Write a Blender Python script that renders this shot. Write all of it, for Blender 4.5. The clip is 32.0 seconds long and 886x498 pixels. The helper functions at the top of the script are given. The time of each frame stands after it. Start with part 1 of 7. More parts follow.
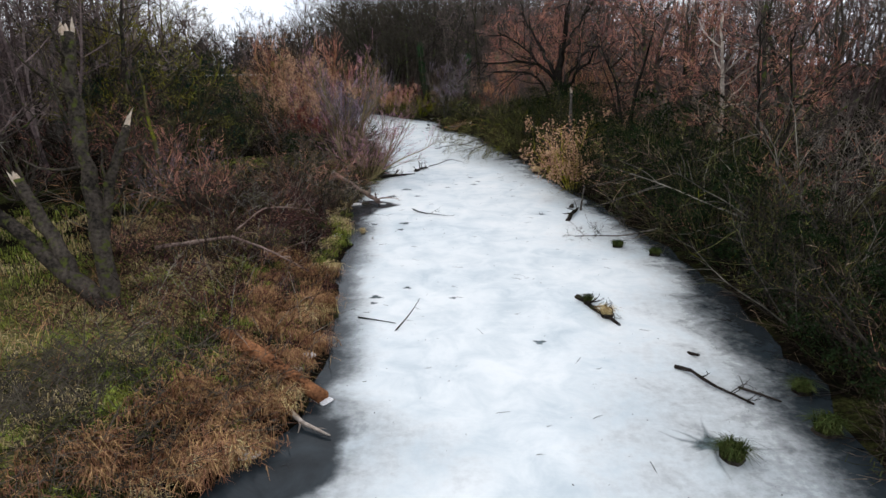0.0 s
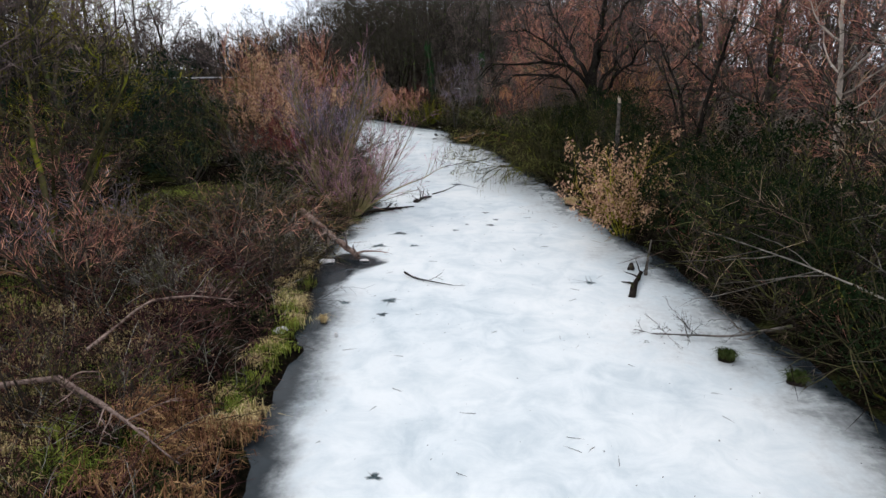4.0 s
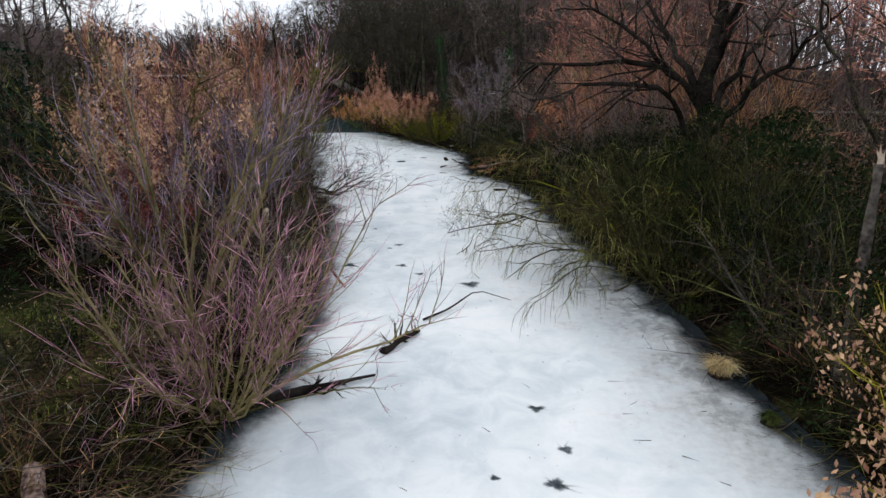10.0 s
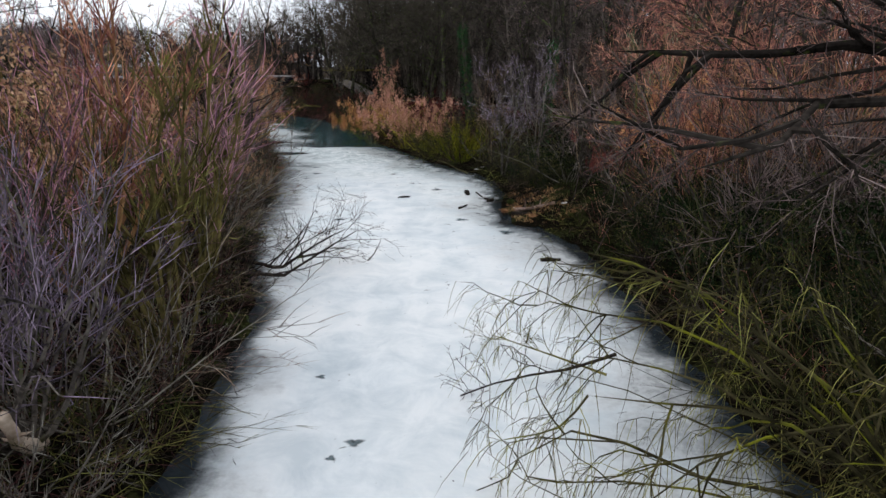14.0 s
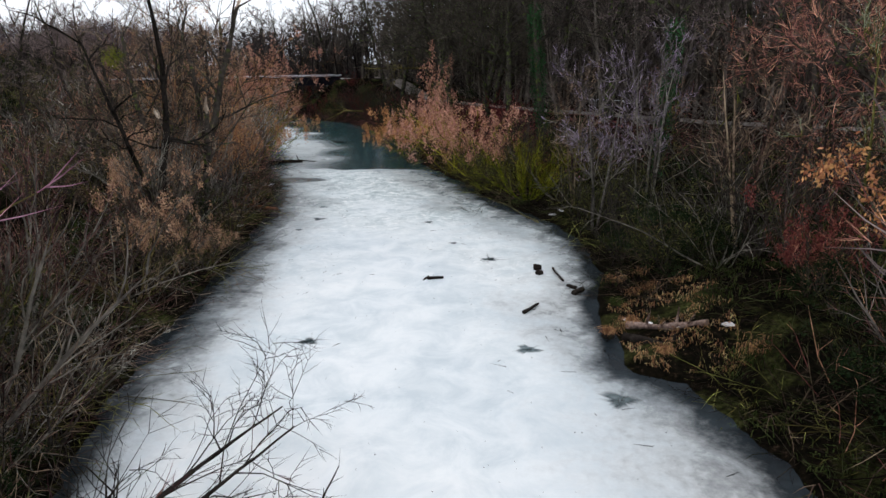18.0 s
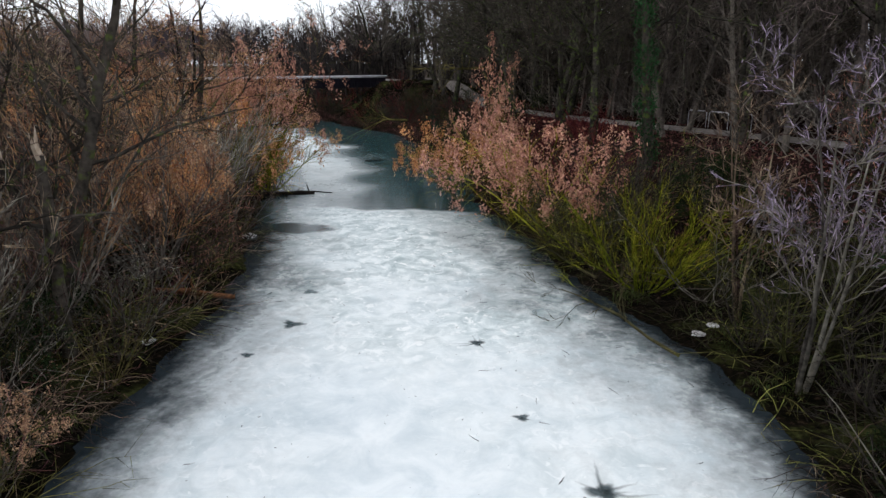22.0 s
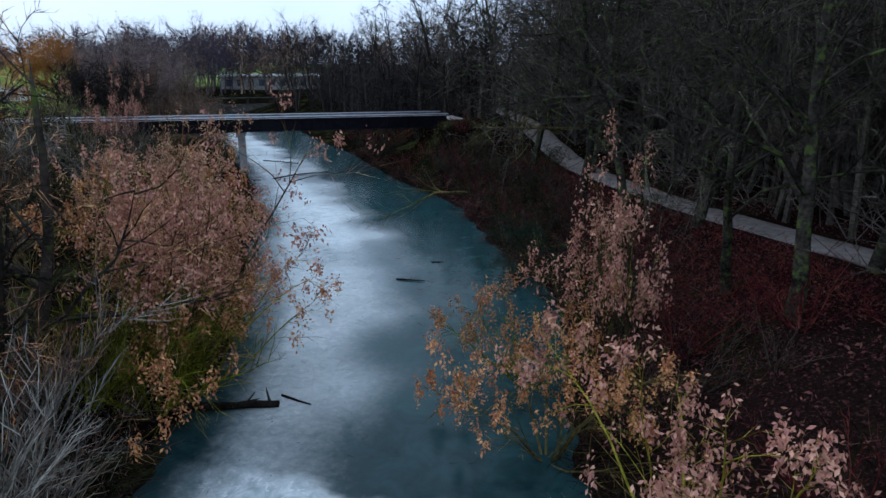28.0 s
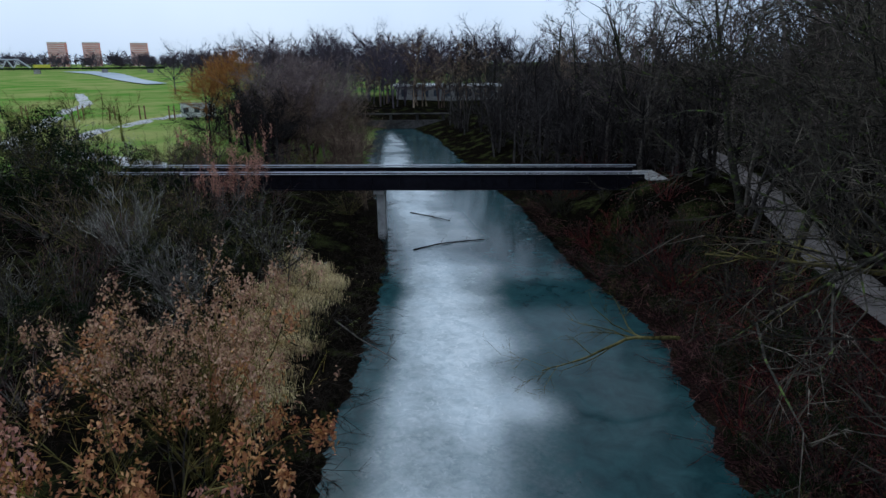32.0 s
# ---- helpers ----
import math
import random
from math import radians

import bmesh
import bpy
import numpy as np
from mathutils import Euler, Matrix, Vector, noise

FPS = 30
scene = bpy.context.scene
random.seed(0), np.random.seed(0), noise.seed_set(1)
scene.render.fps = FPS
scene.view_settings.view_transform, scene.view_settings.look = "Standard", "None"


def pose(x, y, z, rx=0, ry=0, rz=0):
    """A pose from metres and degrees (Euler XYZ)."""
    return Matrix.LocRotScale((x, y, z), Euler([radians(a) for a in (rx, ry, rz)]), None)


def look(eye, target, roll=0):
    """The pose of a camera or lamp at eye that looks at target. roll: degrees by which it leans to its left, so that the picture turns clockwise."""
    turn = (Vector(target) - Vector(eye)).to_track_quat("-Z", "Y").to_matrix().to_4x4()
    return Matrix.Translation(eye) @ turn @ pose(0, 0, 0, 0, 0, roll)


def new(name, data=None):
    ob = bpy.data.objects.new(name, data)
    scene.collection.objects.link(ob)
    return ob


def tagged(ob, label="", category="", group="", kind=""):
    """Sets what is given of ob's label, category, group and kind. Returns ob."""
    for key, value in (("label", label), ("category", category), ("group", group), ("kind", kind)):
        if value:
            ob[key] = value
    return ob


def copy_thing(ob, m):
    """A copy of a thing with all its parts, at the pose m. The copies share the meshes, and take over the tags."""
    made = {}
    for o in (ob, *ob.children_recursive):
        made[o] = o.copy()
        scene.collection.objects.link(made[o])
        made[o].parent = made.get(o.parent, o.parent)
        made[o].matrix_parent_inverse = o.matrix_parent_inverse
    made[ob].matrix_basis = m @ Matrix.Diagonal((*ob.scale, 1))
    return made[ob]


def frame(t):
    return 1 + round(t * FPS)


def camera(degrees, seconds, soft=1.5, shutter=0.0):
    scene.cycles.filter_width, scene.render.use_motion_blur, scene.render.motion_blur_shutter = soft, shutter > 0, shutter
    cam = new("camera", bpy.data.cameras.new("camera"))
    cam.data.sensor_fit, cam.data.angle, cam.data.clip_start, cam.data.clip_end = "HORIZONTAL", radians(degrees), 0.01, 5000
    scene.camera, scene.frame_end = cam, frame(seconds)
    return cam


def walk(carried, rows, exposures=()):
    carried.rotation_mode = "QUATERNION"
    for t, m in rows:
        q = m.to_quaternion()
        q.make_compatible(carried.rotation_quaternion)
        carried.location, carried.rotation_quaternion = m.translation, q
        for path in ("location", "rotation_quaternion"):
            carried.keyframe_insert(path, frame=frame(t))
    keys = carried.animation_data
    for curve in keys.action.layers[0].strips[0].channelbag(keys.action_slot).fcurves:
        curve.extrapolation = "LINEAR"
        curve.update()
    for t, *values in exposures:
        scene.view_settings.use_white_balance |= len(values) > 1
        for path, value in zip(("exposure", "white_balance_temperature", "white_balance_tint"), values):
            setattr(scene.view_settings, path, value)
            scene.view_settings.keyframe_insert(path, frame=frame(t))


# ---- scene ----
cam = camera(70.3, 32.0)

PATH = [
    (0, (0.0, 0.0, 6.573), (-0.01, 1.92, 6.014), -0.3),
    (1, (0.02, 2.335, 6.618), (0.003, 4.255, 6.056), -0.2),
    (2, (0.114, 4.611, 6.643), (0.086, 6.531, 6.082), -0.1),
    (3, (0.163, 6.966, 6.602), (0.124, 8.886, 6.044), -0.2),
    (3.5, (0.184, 8.134, 6.578), (0.141, 10.055, 6.022), -0.3),
    (5.5, (0.158, 12.925, 6.57), (0.101, 14.846, 6.017), 0.0),
    (6, (0.195, 14.322, 6.577), (0.132, 16.243, 6.024), 0.1),
    (7, (0.294, 17.366, 6.686), (0.22, 19.283, 6.123), 0.3),
    (8, (0.365, 20.441, 6.684), (0.282, 22.359, 6.122), 0.3),
    (9, (0.33, 23.537, 6.647), (0.235, 25.455, 6.089), 0.3),
    (10, (0.146, 26.785, 6.637), (0.052, 28.704, 6.08), 0.4),
    (11, (0.085, 30.204, 6.546), (-0.023, 32.124, 5.997), 0.4),
    (12, (0.063, 33.86, 6.5), (-0.072, 35.776, 5.944), 0.6),
    (13, (0.031, 37.058, 6.54), (-0.128, 38.972, 5.981), 0.1),
    (14, (-0.192, 40.374, 6.533), (-0.37, 42.286, 5.974), 0.1),
    (15, (-0.499, 43.746, 6.539), (-0.704, 45.655, 5.977), 0.3),
    (15.5, (-0.6, 45.424, 6.529), (-0.814, 47.331, 5.965), 0.2),
    (17.5, (-0.881, 52.068, 6.567), (-1.225, 53.953, 5.994), -0.3),
    (18, (-1.093, 53.684, 6.54), (-1.478, 55.562, 5.971), -0.6),
    (19, (-1.626, 56.808, 6.463), (-2.073, 58.674, 5.897), -0.4),
    (20, (-2.269, 59.895, 6.378), (-2.758, 61.752, 5.821), -0.2),
    (21, (-3.015, 62.758, 6.487), (-3.529, 64.607, 5.921), -0.3),
    (22, (-3.66, 65.534, 6.512), (-4.213, 67.369, 5.943), -0.4),
    (23, (-4.304, 68.319, 6.495), (-4.905, 70.14, 5.927), -0.0),
    (24, (-5.193, 70.987, 6.607), (-5.828, 72.798, 6.046), 0.3),
    (25, (-6.096, 73.69, 7.143), (-6.767, 75.487, 6.576), 0.1),
    (26, (-6.907, 76.431, 7.916), (-7.617, 78.213, 7.349), -0.0),
    (26.5, (-7.345, 77.774, 8.296), (-8.071, 79.55, 7.73), -0.0),
    (28.5, (-9.086, 82.713, 9.949), (-9.878, 84.459, 9.379), 0.1),
    (29, (-9.713, 84.15, 10.349), (-10.565, 85.866, 9.777), -0.1),
    (30, (-11.248, 87.518, 11.035), (-12.246, 89.156, 10.466), 0.0),
    (31, (-13.201, 90.926, 11.714), (-14.319, 92.483, 11.144), 0.0),
    (32, (-15.293, 93.944, 12.396), (-16.506, 95.427, 11.821), -0.2),
]
EXPOSURES = [(0, -0.06, 6480, 10), (20, 0.02, 6480, 10), (26.5, 0.28, 6200, 6), (28.5, -0.62, 5000, 6), (30, -0.76, 5100, 5), (32, -0.7, 5300, 5)]
walk(cam, [(t, look(eye, target, roll)) for t, eye, target, roll in PATH], EXPOSURES)

# ---- light ----
SUN_ELEVATION, SUN_ROTATION = radians(48), radians(-60)
world = bpy.data.worlds.new("winter_sky")
scene.world = world
world.use_nodes = True
wn, wl = world.node_tree.nodes, world.node_tree.links
wn.clear()
sky = wn.new("ShaderNodeTexSky")
sky.sky_type, sky.sun_disc = "NISHITA", False
sky.sun_elevation, sky.sun_rotation = SUN_ELEVATION, SUN_ROTATION
sky.air_density, sky.dust_density, sky.ozone_density = 1.0, 4.0, 2.0
cloud = wn.new("ShaderNodeTexNoise")
cloud.inputs["Scale"].default_value, cloud.inputs["Detail"].default_value = 2.2, 4.0
wramp = wn.new("ShaderNodeValToRGB")
wramp.color_ramp.elements[0].position, wramp.color_ramp.elements[0].color = 0.35, (7.6, 8.2, 9.3, 1)
wramp.color_ramp.elements[1].position, wramp.color_ramp.elements[1].color = 0.70, (9.4, 9.6, 9.9, 1)
wmix = wn.new("ShaderNodeMix")
wmix.data_type = "RGBA"
wmix.inputs[0].default_value = 0.82
back = wn.new("ShaderNodeBackground")
back.inputs["Strength"].default_value = 0.12
wout = wn.new("ShaderNodeOutputWorld")
wl.new(cloud.outputs["Fac"], wramp.inputs["Fac"])
# an overcast sky is brightest overhead
wtex = wn.new("ShaderNodeTexCoord")
wsep = wn.new("ShaderNodeSeparateXYZ")
wgain = wn.new("ShaderNodeMapRange")
wgain.inputs["From Min"].default_value, wgain.inputs["From Max"].default_value = 0.05, 1.0
wgain.inputs["To Min"].default_value, wgain.inputs["To Max"].default_value = 1.32, 1.03
wbright = wn.new("ShaderNodeVectorMath")
wbright.operation = "SCALE"
wl.new(wtex.outputs["Generated"], wsep.inputs[0])
wl.new(wsep.outputs["Z"], wgain.inputs["Value"])
wl.new(wgain.outputs["Result"], wbright.inputs["Scale"])
wl.new(sky.outputs["Color"], wmix.inputs[6])
wl.new(wramp.outputs["Color"], wmix.inputs[7])
wl.new(wmix.outputs[2], wbright.inputs[0])
wl.new(wbright.outputs[0], back.inputs["Color"])
wl.new(back.outputs["Background"], wout.inputs["Surface"])
sun_data = bpy.data.lights.new("sun", "SUN")
sun_data.energy, sun_data.angle, sun_data.color = 0.55, radians(30), (1.0, 0.95, 0.88)
sun = new("sun", sun_data)
sun.matrix_world = look((0, 0, 40), (40 * math.sin(SUN_ROTATION) * -1, 40 * math.cos(SUN_ROTATION) * -1, 40 - 40 * math.tan(SUN_ELEVATION)))


# ---- materials ----
def material(name, dark, light, rough=0.85, scale=6.0, bump=0.25, vary=0.25, moss=None, moss_at=0.56, island=0.0, spec=0.0, coords="Object"):
    """A matt natural surface: two colours by noise at two scales, a tone of its own for each object, moss or lichen on top."""
    m = bpy.data.materials.new(name)
    m.use_nodes = True
    n, l = m.node_tree.nodes, m.node_tree.links
    bsdf = n["Principled BSDF"]
    tex = n.new("ShaderNodeTexCoord")
    fine = n.new("ShaderNodeTexNoise")
    fine.inputs["Scale"].default_value, fine.inputs["Detail"].default_value = scale, 5.0
    wide = n.new("ShaderNodeTexNoise")
    wide.inputs["Scale"].default_value, wide.inputs["Detail"].default_value = scale * 0.13, 3.0
    l.new(tex.outputs[coords], fine.inputs["Vector"])
    l.new(tex.outputs[coords], wide.inputs["Vector"])
    add = n.new("ShaderNodeMath")
    add.operation = "ADD"
    l.new(fine.outputs["Fac"], add.inputs[0])
    l.new(wide.outputs["Fac"], add.inputs[1])
    ramp = n.new("ShaderNodeValToRGB")
    ramp.color_ramp.elements[0].position, ramp.color_ramp.elements[0].color = 0.72 / 2 + 0.02, (*dark, 1)
    ramp.color_ramp.elements[1].position, ramp.color_ramp.elements[1].color = 1.28 / 2, (*light, 1)
    half = n.new("ShaderNodeMath")
    half.operation = "MULTIPLY"
    half.inputs[1].default_value = 0.5
    l.new(add.outputs[0], half.inputs[0])
    l.new(half.outputs[0], ramp.inputs["Fac"])
    colour = ramp.outputs["Color"]
    if moss:
        spots = n.new("ShaderNodeTexNoise")
        spots.inputs["Scale"].default_value, spots.inputs["Detail"].default_value = scale * 0.4, 6.0
        l.new(tex.outputs[coords], spots.inputs["Vector"])
        edge = n.new("ShaderNodeValToRGB")
        edge.color_ramp.elements[0].position, edge.color_ramp.elements[1].position = moss_at, moss_at + 0.12
        l.new(spots.outputs["Fac"], edge.inputs["Fac"])
        over = n.new("ShaderNodeMix")
        over.data_type = "RGBA"
        over.inputs[7].default_value = (*moss, 1)
        l.new(edge.outputs["Color"], over.inputs[0])
        l.new(colour, over.inputs[6])
        colour = over.outputs[2]
    hsv = n.new("ShaderNodeHueSaturation")
    info = n.new("ShaderNodeObjectInfo")
    tone = n.new("ShaderNodeMapRange")
    tone.inputs["To Min"].default_value, tone.inputs["To Max"].default_value = 1 - vary, 1 + vary
    l.new(info.outputs["Random"], tone.inputs["Value"])
    value = tone.outputs["Result"]
    if island:
        geo = n.new("ShaderNodeNewGeometry")
        piece = n.new("ShaderNodeMapRange")
        piece.inputs["To Min"].default_value, piece.inputs["To Max"].default_value = 1 - island, 1 + island
        skew = n.new("ShaderNodeMath")
        skew.operation = "POWER"
        skew.inputs[1].default_value = 1.0
        if island > 0.5:
            skew.inputs[1].default_value = 1.7
            piece.inputs["To Min"].default_value, piece.inputs["To Max"].default_value = 0.45, 2.0
        l.new(geo.outputs["Random Per Island"], skew.inputs[0])
        l.new(skew.outputs[0], piece.inputs["Value"])
        both = n.new("ShaderNodeMath")
        both.operation = "MULTIPLY"
        l.new(value, both.inputs[0])
        l.new(piece.outputs["Result"], both.inputs[1])
        value = both.outputs[0]
        hue = n.new("ShaderNodeMapRange")
        hue.inputs["To Min"].default_value, hue.inputs["To Max"].default_value = 0.5 - island * 0.05, 0.5 + island * 0.05
        l.new(geo.outputs["Random Per Island"], hue.inputs["Value"])
        l.new(hue.outputs["Result"], hsv.inputs["Hue"])
    l.new(value, hsv.inputs["Value"])
    l.new(colour, hsv.inputs["Color"])
    l.new(hsv.outputs["Color"], bsdf.inputs["Base Color"])
    bsdf.inputs["Roughness"].default_value = rough
    bsdf.inputs["Specular IOR Level"].default_value = spec
    if bump:
        b = n.new("ShaderNodeBump")
        b.inputs["Strength"].default_value, b.inputs["Distance"].default_value = bump, 0.02
        l.new(fine.outputs["Fac"], b.inputs["Height"])
        l.new(b.outputs["Normal"], bsdf.inputs["Normal"])
    return m


M = {
    "bark_dark": material("bark_dark", (0.02, 0.017, 0.015), (0.09, 0.075, 0.062), scale=9, bump=0.8, moss=(0.09, 0.11, 0.03)),
    "bark_grey": material("bark_grey", (0.021, 0.0182, 0.0154), (0.217, 0.188, 0.165), scale=9, bump=0.8, moss=(0.10, 0.11, 0.04), moss_at=0.6),
    "bark_willow": material("bark_willow", (0.021, 0.0182, 0.0154), (0.114, 0.093, 0.075), scale=13, bump=1.0, moss=(0.085, 0.095, 0.025), moss_at=0.55),
    "twig_dusk": material("twig_dusk", (0.058, 0.05, 0.044), (0.25, 0.205, 0.175), bump=0, vary=0.3, island=0.4),
    "bark_black": material("bark_black", (0.007, 0.006, 0.005), (0.042, 0.035, 0.03), scale=9, bump=0.8, moss=(0.07, 0.09, 0.02), moss_at=0.62),
    "bark_wood": material("bark_wood", (0.012, 0.011, 0.009), (0.085, 0.074, 0.06), scale=9, bump=0.8, moss=(0.10, 0.13, 0.035), moss_at=0.54),
    "branch_olive": material("branch_olive", (0.03, 0.031, 0.01), (0.167, 0.161, 0.062), bump=0, vary=0.3, island=0.4),
    "branch_mossy": material("branch_mossy", (0.018, 0.016, 0.009), (0.12, 0.105, 0.05), scale=3, bump=0, vary=0.2, moss=(0.20, 0.205, 0.02), moss_at=0.56),
    "stem_pale": material("stem_pale", (0.09, 0.075, 0.033), (0.32, 0.26, 0.13), bump=0.3, vary=0.2),
    "branch_grey": material("branch_grey", (0.045, 0.04, 0.034), (0.252, 0.224, 0.189), bump=0, vary=0.3, island=0.4),
    "branch_moss": material("branch_moss", (0.0234, 0.0328, 0.00281), (0.225, 0.244, 0.0198), scale=7, bump=0.4, vary=0.2),
    "leaf_deep": material("leaf_deep", (0.009, 0.018, 0.011), (0.038, 0.064, 0.04), bump=0, vary=0.2, island=0.4, rough=0.8),
    "bark_pale": material("bark_pale", (0.22, 0.18, 0.15), (0.55, 0.47, 0.40), scale=8, bump=0.6),
    "bark_split": material("bark_split", (0.40, 0.30, 0.22), (0.70, 0.58, 0.46), scale=10, bump=0.4),
    "bark_rust": material("bark_rust", (0.022, 0.011, 0.008), (0.36, 0.16, 0.075), scale=15, bump=0.8),
    "wood_wet": material("wood_wet", (0.010, 0.008, 0.007), (0.045, 0.037, 0.032), scale=9, bump=0.6, rough=0.6, moss=(0.07, 0.09, 0.02), moss_at=0.62),
    "twig_brown": material("twig_brown", (0.0288, 0.0187, 0.0144), (0.3, 0.205, 0.15), bump=0, vary=0.3, island=0.55),
    "twig_red": material("twig_red", (0.204, 0.0744, 0.0576), (0.725, 0.325, 0.25), bump=0, vary=0.3, island=0.55),
    "twig_purple": material("twig_purple", (0.24, 0.102, 0.15), (0.775, 0.425, 0.55), bump=0, vary=0.2, island=0.55),
    "twig_lilac": material("twig_lilac", (0.115, 0.0864, 0.12), (0.41, 0.332, 0.429), bump=0, vary=0.2, island=0.55),
    "twig_olive": material("twig_olive", (0.0252, 0.0245, 0.0072), (0.24, 0.215, 0.07), bump=0, vary=0.3, island=0.55),
    "twig_yellow": material("twig_yellow", (0.05, 0.045, 0.006), (0.36, 0.30, 0.035), bump=0, vary=0.25, island=0.55),
    "twig_ochre": material("twig_ochre", (0.12, 0.085, 0.02), (0.36, 0.25, 0.07), bump=0, vary=0.25, island=0.55),
    "twig_rust": material("twig_rust", (0.192, 0.09, 0.048), (0.5, 0.25, 0.138), bump=0, vary=0.25, island=0.55),
    "twig_grey": material("twig_grey", (0.144, 0.132, 0.114), (0.425, 0.388, 0.338), bump=0, vary=0.3, island=0.55),
    "twig_dark": material("twig_dark", (0.015, 0.013, 0.013), (0.06, 0.05, 0.046), bump=0, vary=0.3, island=0.55),
    "twig_lichen": material("twig_lichen", (0.13, 0.14, 0.085), (0.36, 0.37, 0.26), bump=0, vary=0.2, island=0.55),
    "stem_green": material("stem_green", (0.036, 0.0312, 0.0108), (0.24, 0.2, 0.072), bump=0.3, vary=0.2),
    "leaf_tan": material("leaf_tan", (0.32, 0.175, 0.1), (0.66, 0.41, 0.27), bump=0, vary=0.12, island=0.35, rough=0.7),
    "leaf_orange": material("leaf_orange", (0.36, 0.15, 0.06), (0.72, 0.37, 0.18), bump=0, vary=0.15, island=0.35, rough=0.7),
    "leaf_pink": material("leaf_pink", (0.34, 0.155, 0.105), (0.69, 0.37, 0.275), bump=0, vary=0.12, island=0.3, rough=0.7),
    "leaf_red": material("leaf_red", (0.104, 0.0272, 0.024), (0.272, 0.088, 0.072), bump=0, vary=0.2, island=0.35, rough=0.7),
    # darker than real foliage: shade inside the bushes is put into the green
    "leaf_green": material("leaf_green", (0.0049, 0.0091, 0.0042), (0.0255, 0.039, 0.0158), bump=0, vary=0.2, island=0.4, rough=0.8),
    "ivy": material("ivy", (0.0108, 0.0367, 0.013), (0.0504, 0.12, 0.0441), bump=0, vary=0.2, island=0.4, rough=0.45),
    "mistletoe": material("mistletoe", (0.13, 0.16, 0.02), (0.32, 0.34, 0.05), bump=0, vary=0.1, island=0.3),
    # bottom-layer stems: the shade deep in the undergrowth is painted into this colour
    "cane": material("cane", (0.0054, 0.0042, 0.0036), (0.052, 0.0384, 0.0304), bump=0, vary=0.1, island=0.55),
    "cane_purple": material("cane_purple", (0.0216, 0.00864, 0.00936), (0.19, 0.085, 0.08), bump=0, vary=0.1, island=0.55),
    "cane_red": material("cane_red", (0.03, 0.0054, 0.0072), (0.182, 0.0403, 0.0429), bump=0, vary=0.1, island=0.55),
    # olive stems, likewise darkened to stand in for undergrowth shade
    "cane_olive_shaded": material("cane_olive_shaded", (0.0084, 0.0096, 0.0042), (0.056, 0.0576, 0.024), bump=0, vary=0.1, island=0.55),
    "sedge_rust": material("sedge_rust", (0.13, 0.06, 0.028), (0.56, 0.31, 0.165), bump=0, vary=0.1, island=0.45),
    "sedge_straw": material("sedge_straw", (0.38, 0.27, 0.12), (0.66, 0.52, 0.29), bump=0, vary=0.1, island=0.4),
    "sedge_green": material("sedge_green", (0.10, 0.13, 0.02), (0.34, 0.36, 0.07), bump=0, vary=0.1, island=0.5),
    "sedge_dark": material("sedge_dark", (0.018, 0.03, 0.0072), (0.091, 0.105, 0.035), bump=0, vary=0.1, island=0.5),
    "twig_haze": material("twig_haze", (0.075, 0.058, 0.056), (0.31, 0.23, 0.215), bump=0, vary=0.3, island=0.4),
    "twig_far": material("twig_far", (0.05, 0.042, 0.055), (0.13, 0.105, 0.125), bump=0, vary=0.2, island=0.3),
    "twig_orange": material("twig_orange", (0.19, 0.085, 0.025), (0.44, 0.21, 0.07), bump=0, vary=0.2, island=0.3),
    "leaf_fallen": material("leaf_fallen", (0.045, 0.018, 0.017), (0.23, 0.09, 0.082), bump=0, vary=0.2, island=0.5, rough=0.7),
    "twig_mid": material("twig_mid", (0.03, 0.026, 0.021), (0.15, 0.125, 0.098), bump=0, vary=0.3, island=0.4),
    "bark_pink": material("bark_pink", (0.05, 0.03, 0.025), (0.42, 0.3, 0.25), scale=14, bump=0.8),
    "far_ice": material("far_ice", (0.42, 0.47, 0.5), (0.62, 0.66, 0.68), bump=0, rough=0.4, scale=0.05),
    "frost": material("frost", (0.55, 0.53, 0.52), (0.82, 0.80, 0.80), bump=0.4, scale=14, rough=0.6),
    "steel_dark": material("steel_dark", (0.0048, 0.0042, 0.0066), (0.012, 0.0108, 0.015), bump=0.1, rough=0.7, scale=3, spec=0.05),
    "rail_white": material("rail_white", (0.62, 0.62, 0.68), (0.80, 0.80, 0.84), bump=0.05, rough=0.35, scale=3, spec=0.5),
    "concrete": material("concrete", (0.26, 0.25, 0.24), (0.48, 0.46, 0.44), bump=0.3, scale=2.5),
    "deck": material("deck", (0.05, 0.046, 0.046), (0.11, 0.1, 0.1), bump=0.3, scale=5),
    "path": material("path", (0.15, 0.13, 0.12), (0.29, 0.255, 0.235), bump=0.3, scale=3, coords="Object"),
    "gravel_pale": material("gravel_pale", (0.46, 0.44, 0.42), (0.64, 0.62, 0.6), bump=0.2, scale=2),
    "paint_white": material("paint_white", (0.66, 0.65, 0.63), (0.82, 0.81, 0.80), bump=0.05, scale=2, rough=0.5),
    "brick_pink": material("brick_pink", (0.7, 0.3, 0.25), (0.86, 0.44, 0.37), bump=0, scale=0.3),
    "glass_dark": material("glass_dark", (0.03, 0.035, 0.045), (0.08, 0.09, 0.11), bump=0, rough=0.15, spec=0.6),
    "stake": material("stake", (0.14, 0.08, 0.05), (0.30, 0.18, 0.11), bump=0.3, scale=5),
    "yellow_paint": material("yellow_paint", (0.55, 0.50, 0.05), (0.75, 0.70, 0.10), bump=0, scale=2),
    "stone_dark": material("stone_dark", (0.03, 0.028, 0.026), (0.11, 0.10, 0.095), bump=0.6, scale=4),
    "stone": material("stone", (0.16, 0.15, 0.14), (0.42, 0.40, 0.37), bump=0.6, scale=4),
}


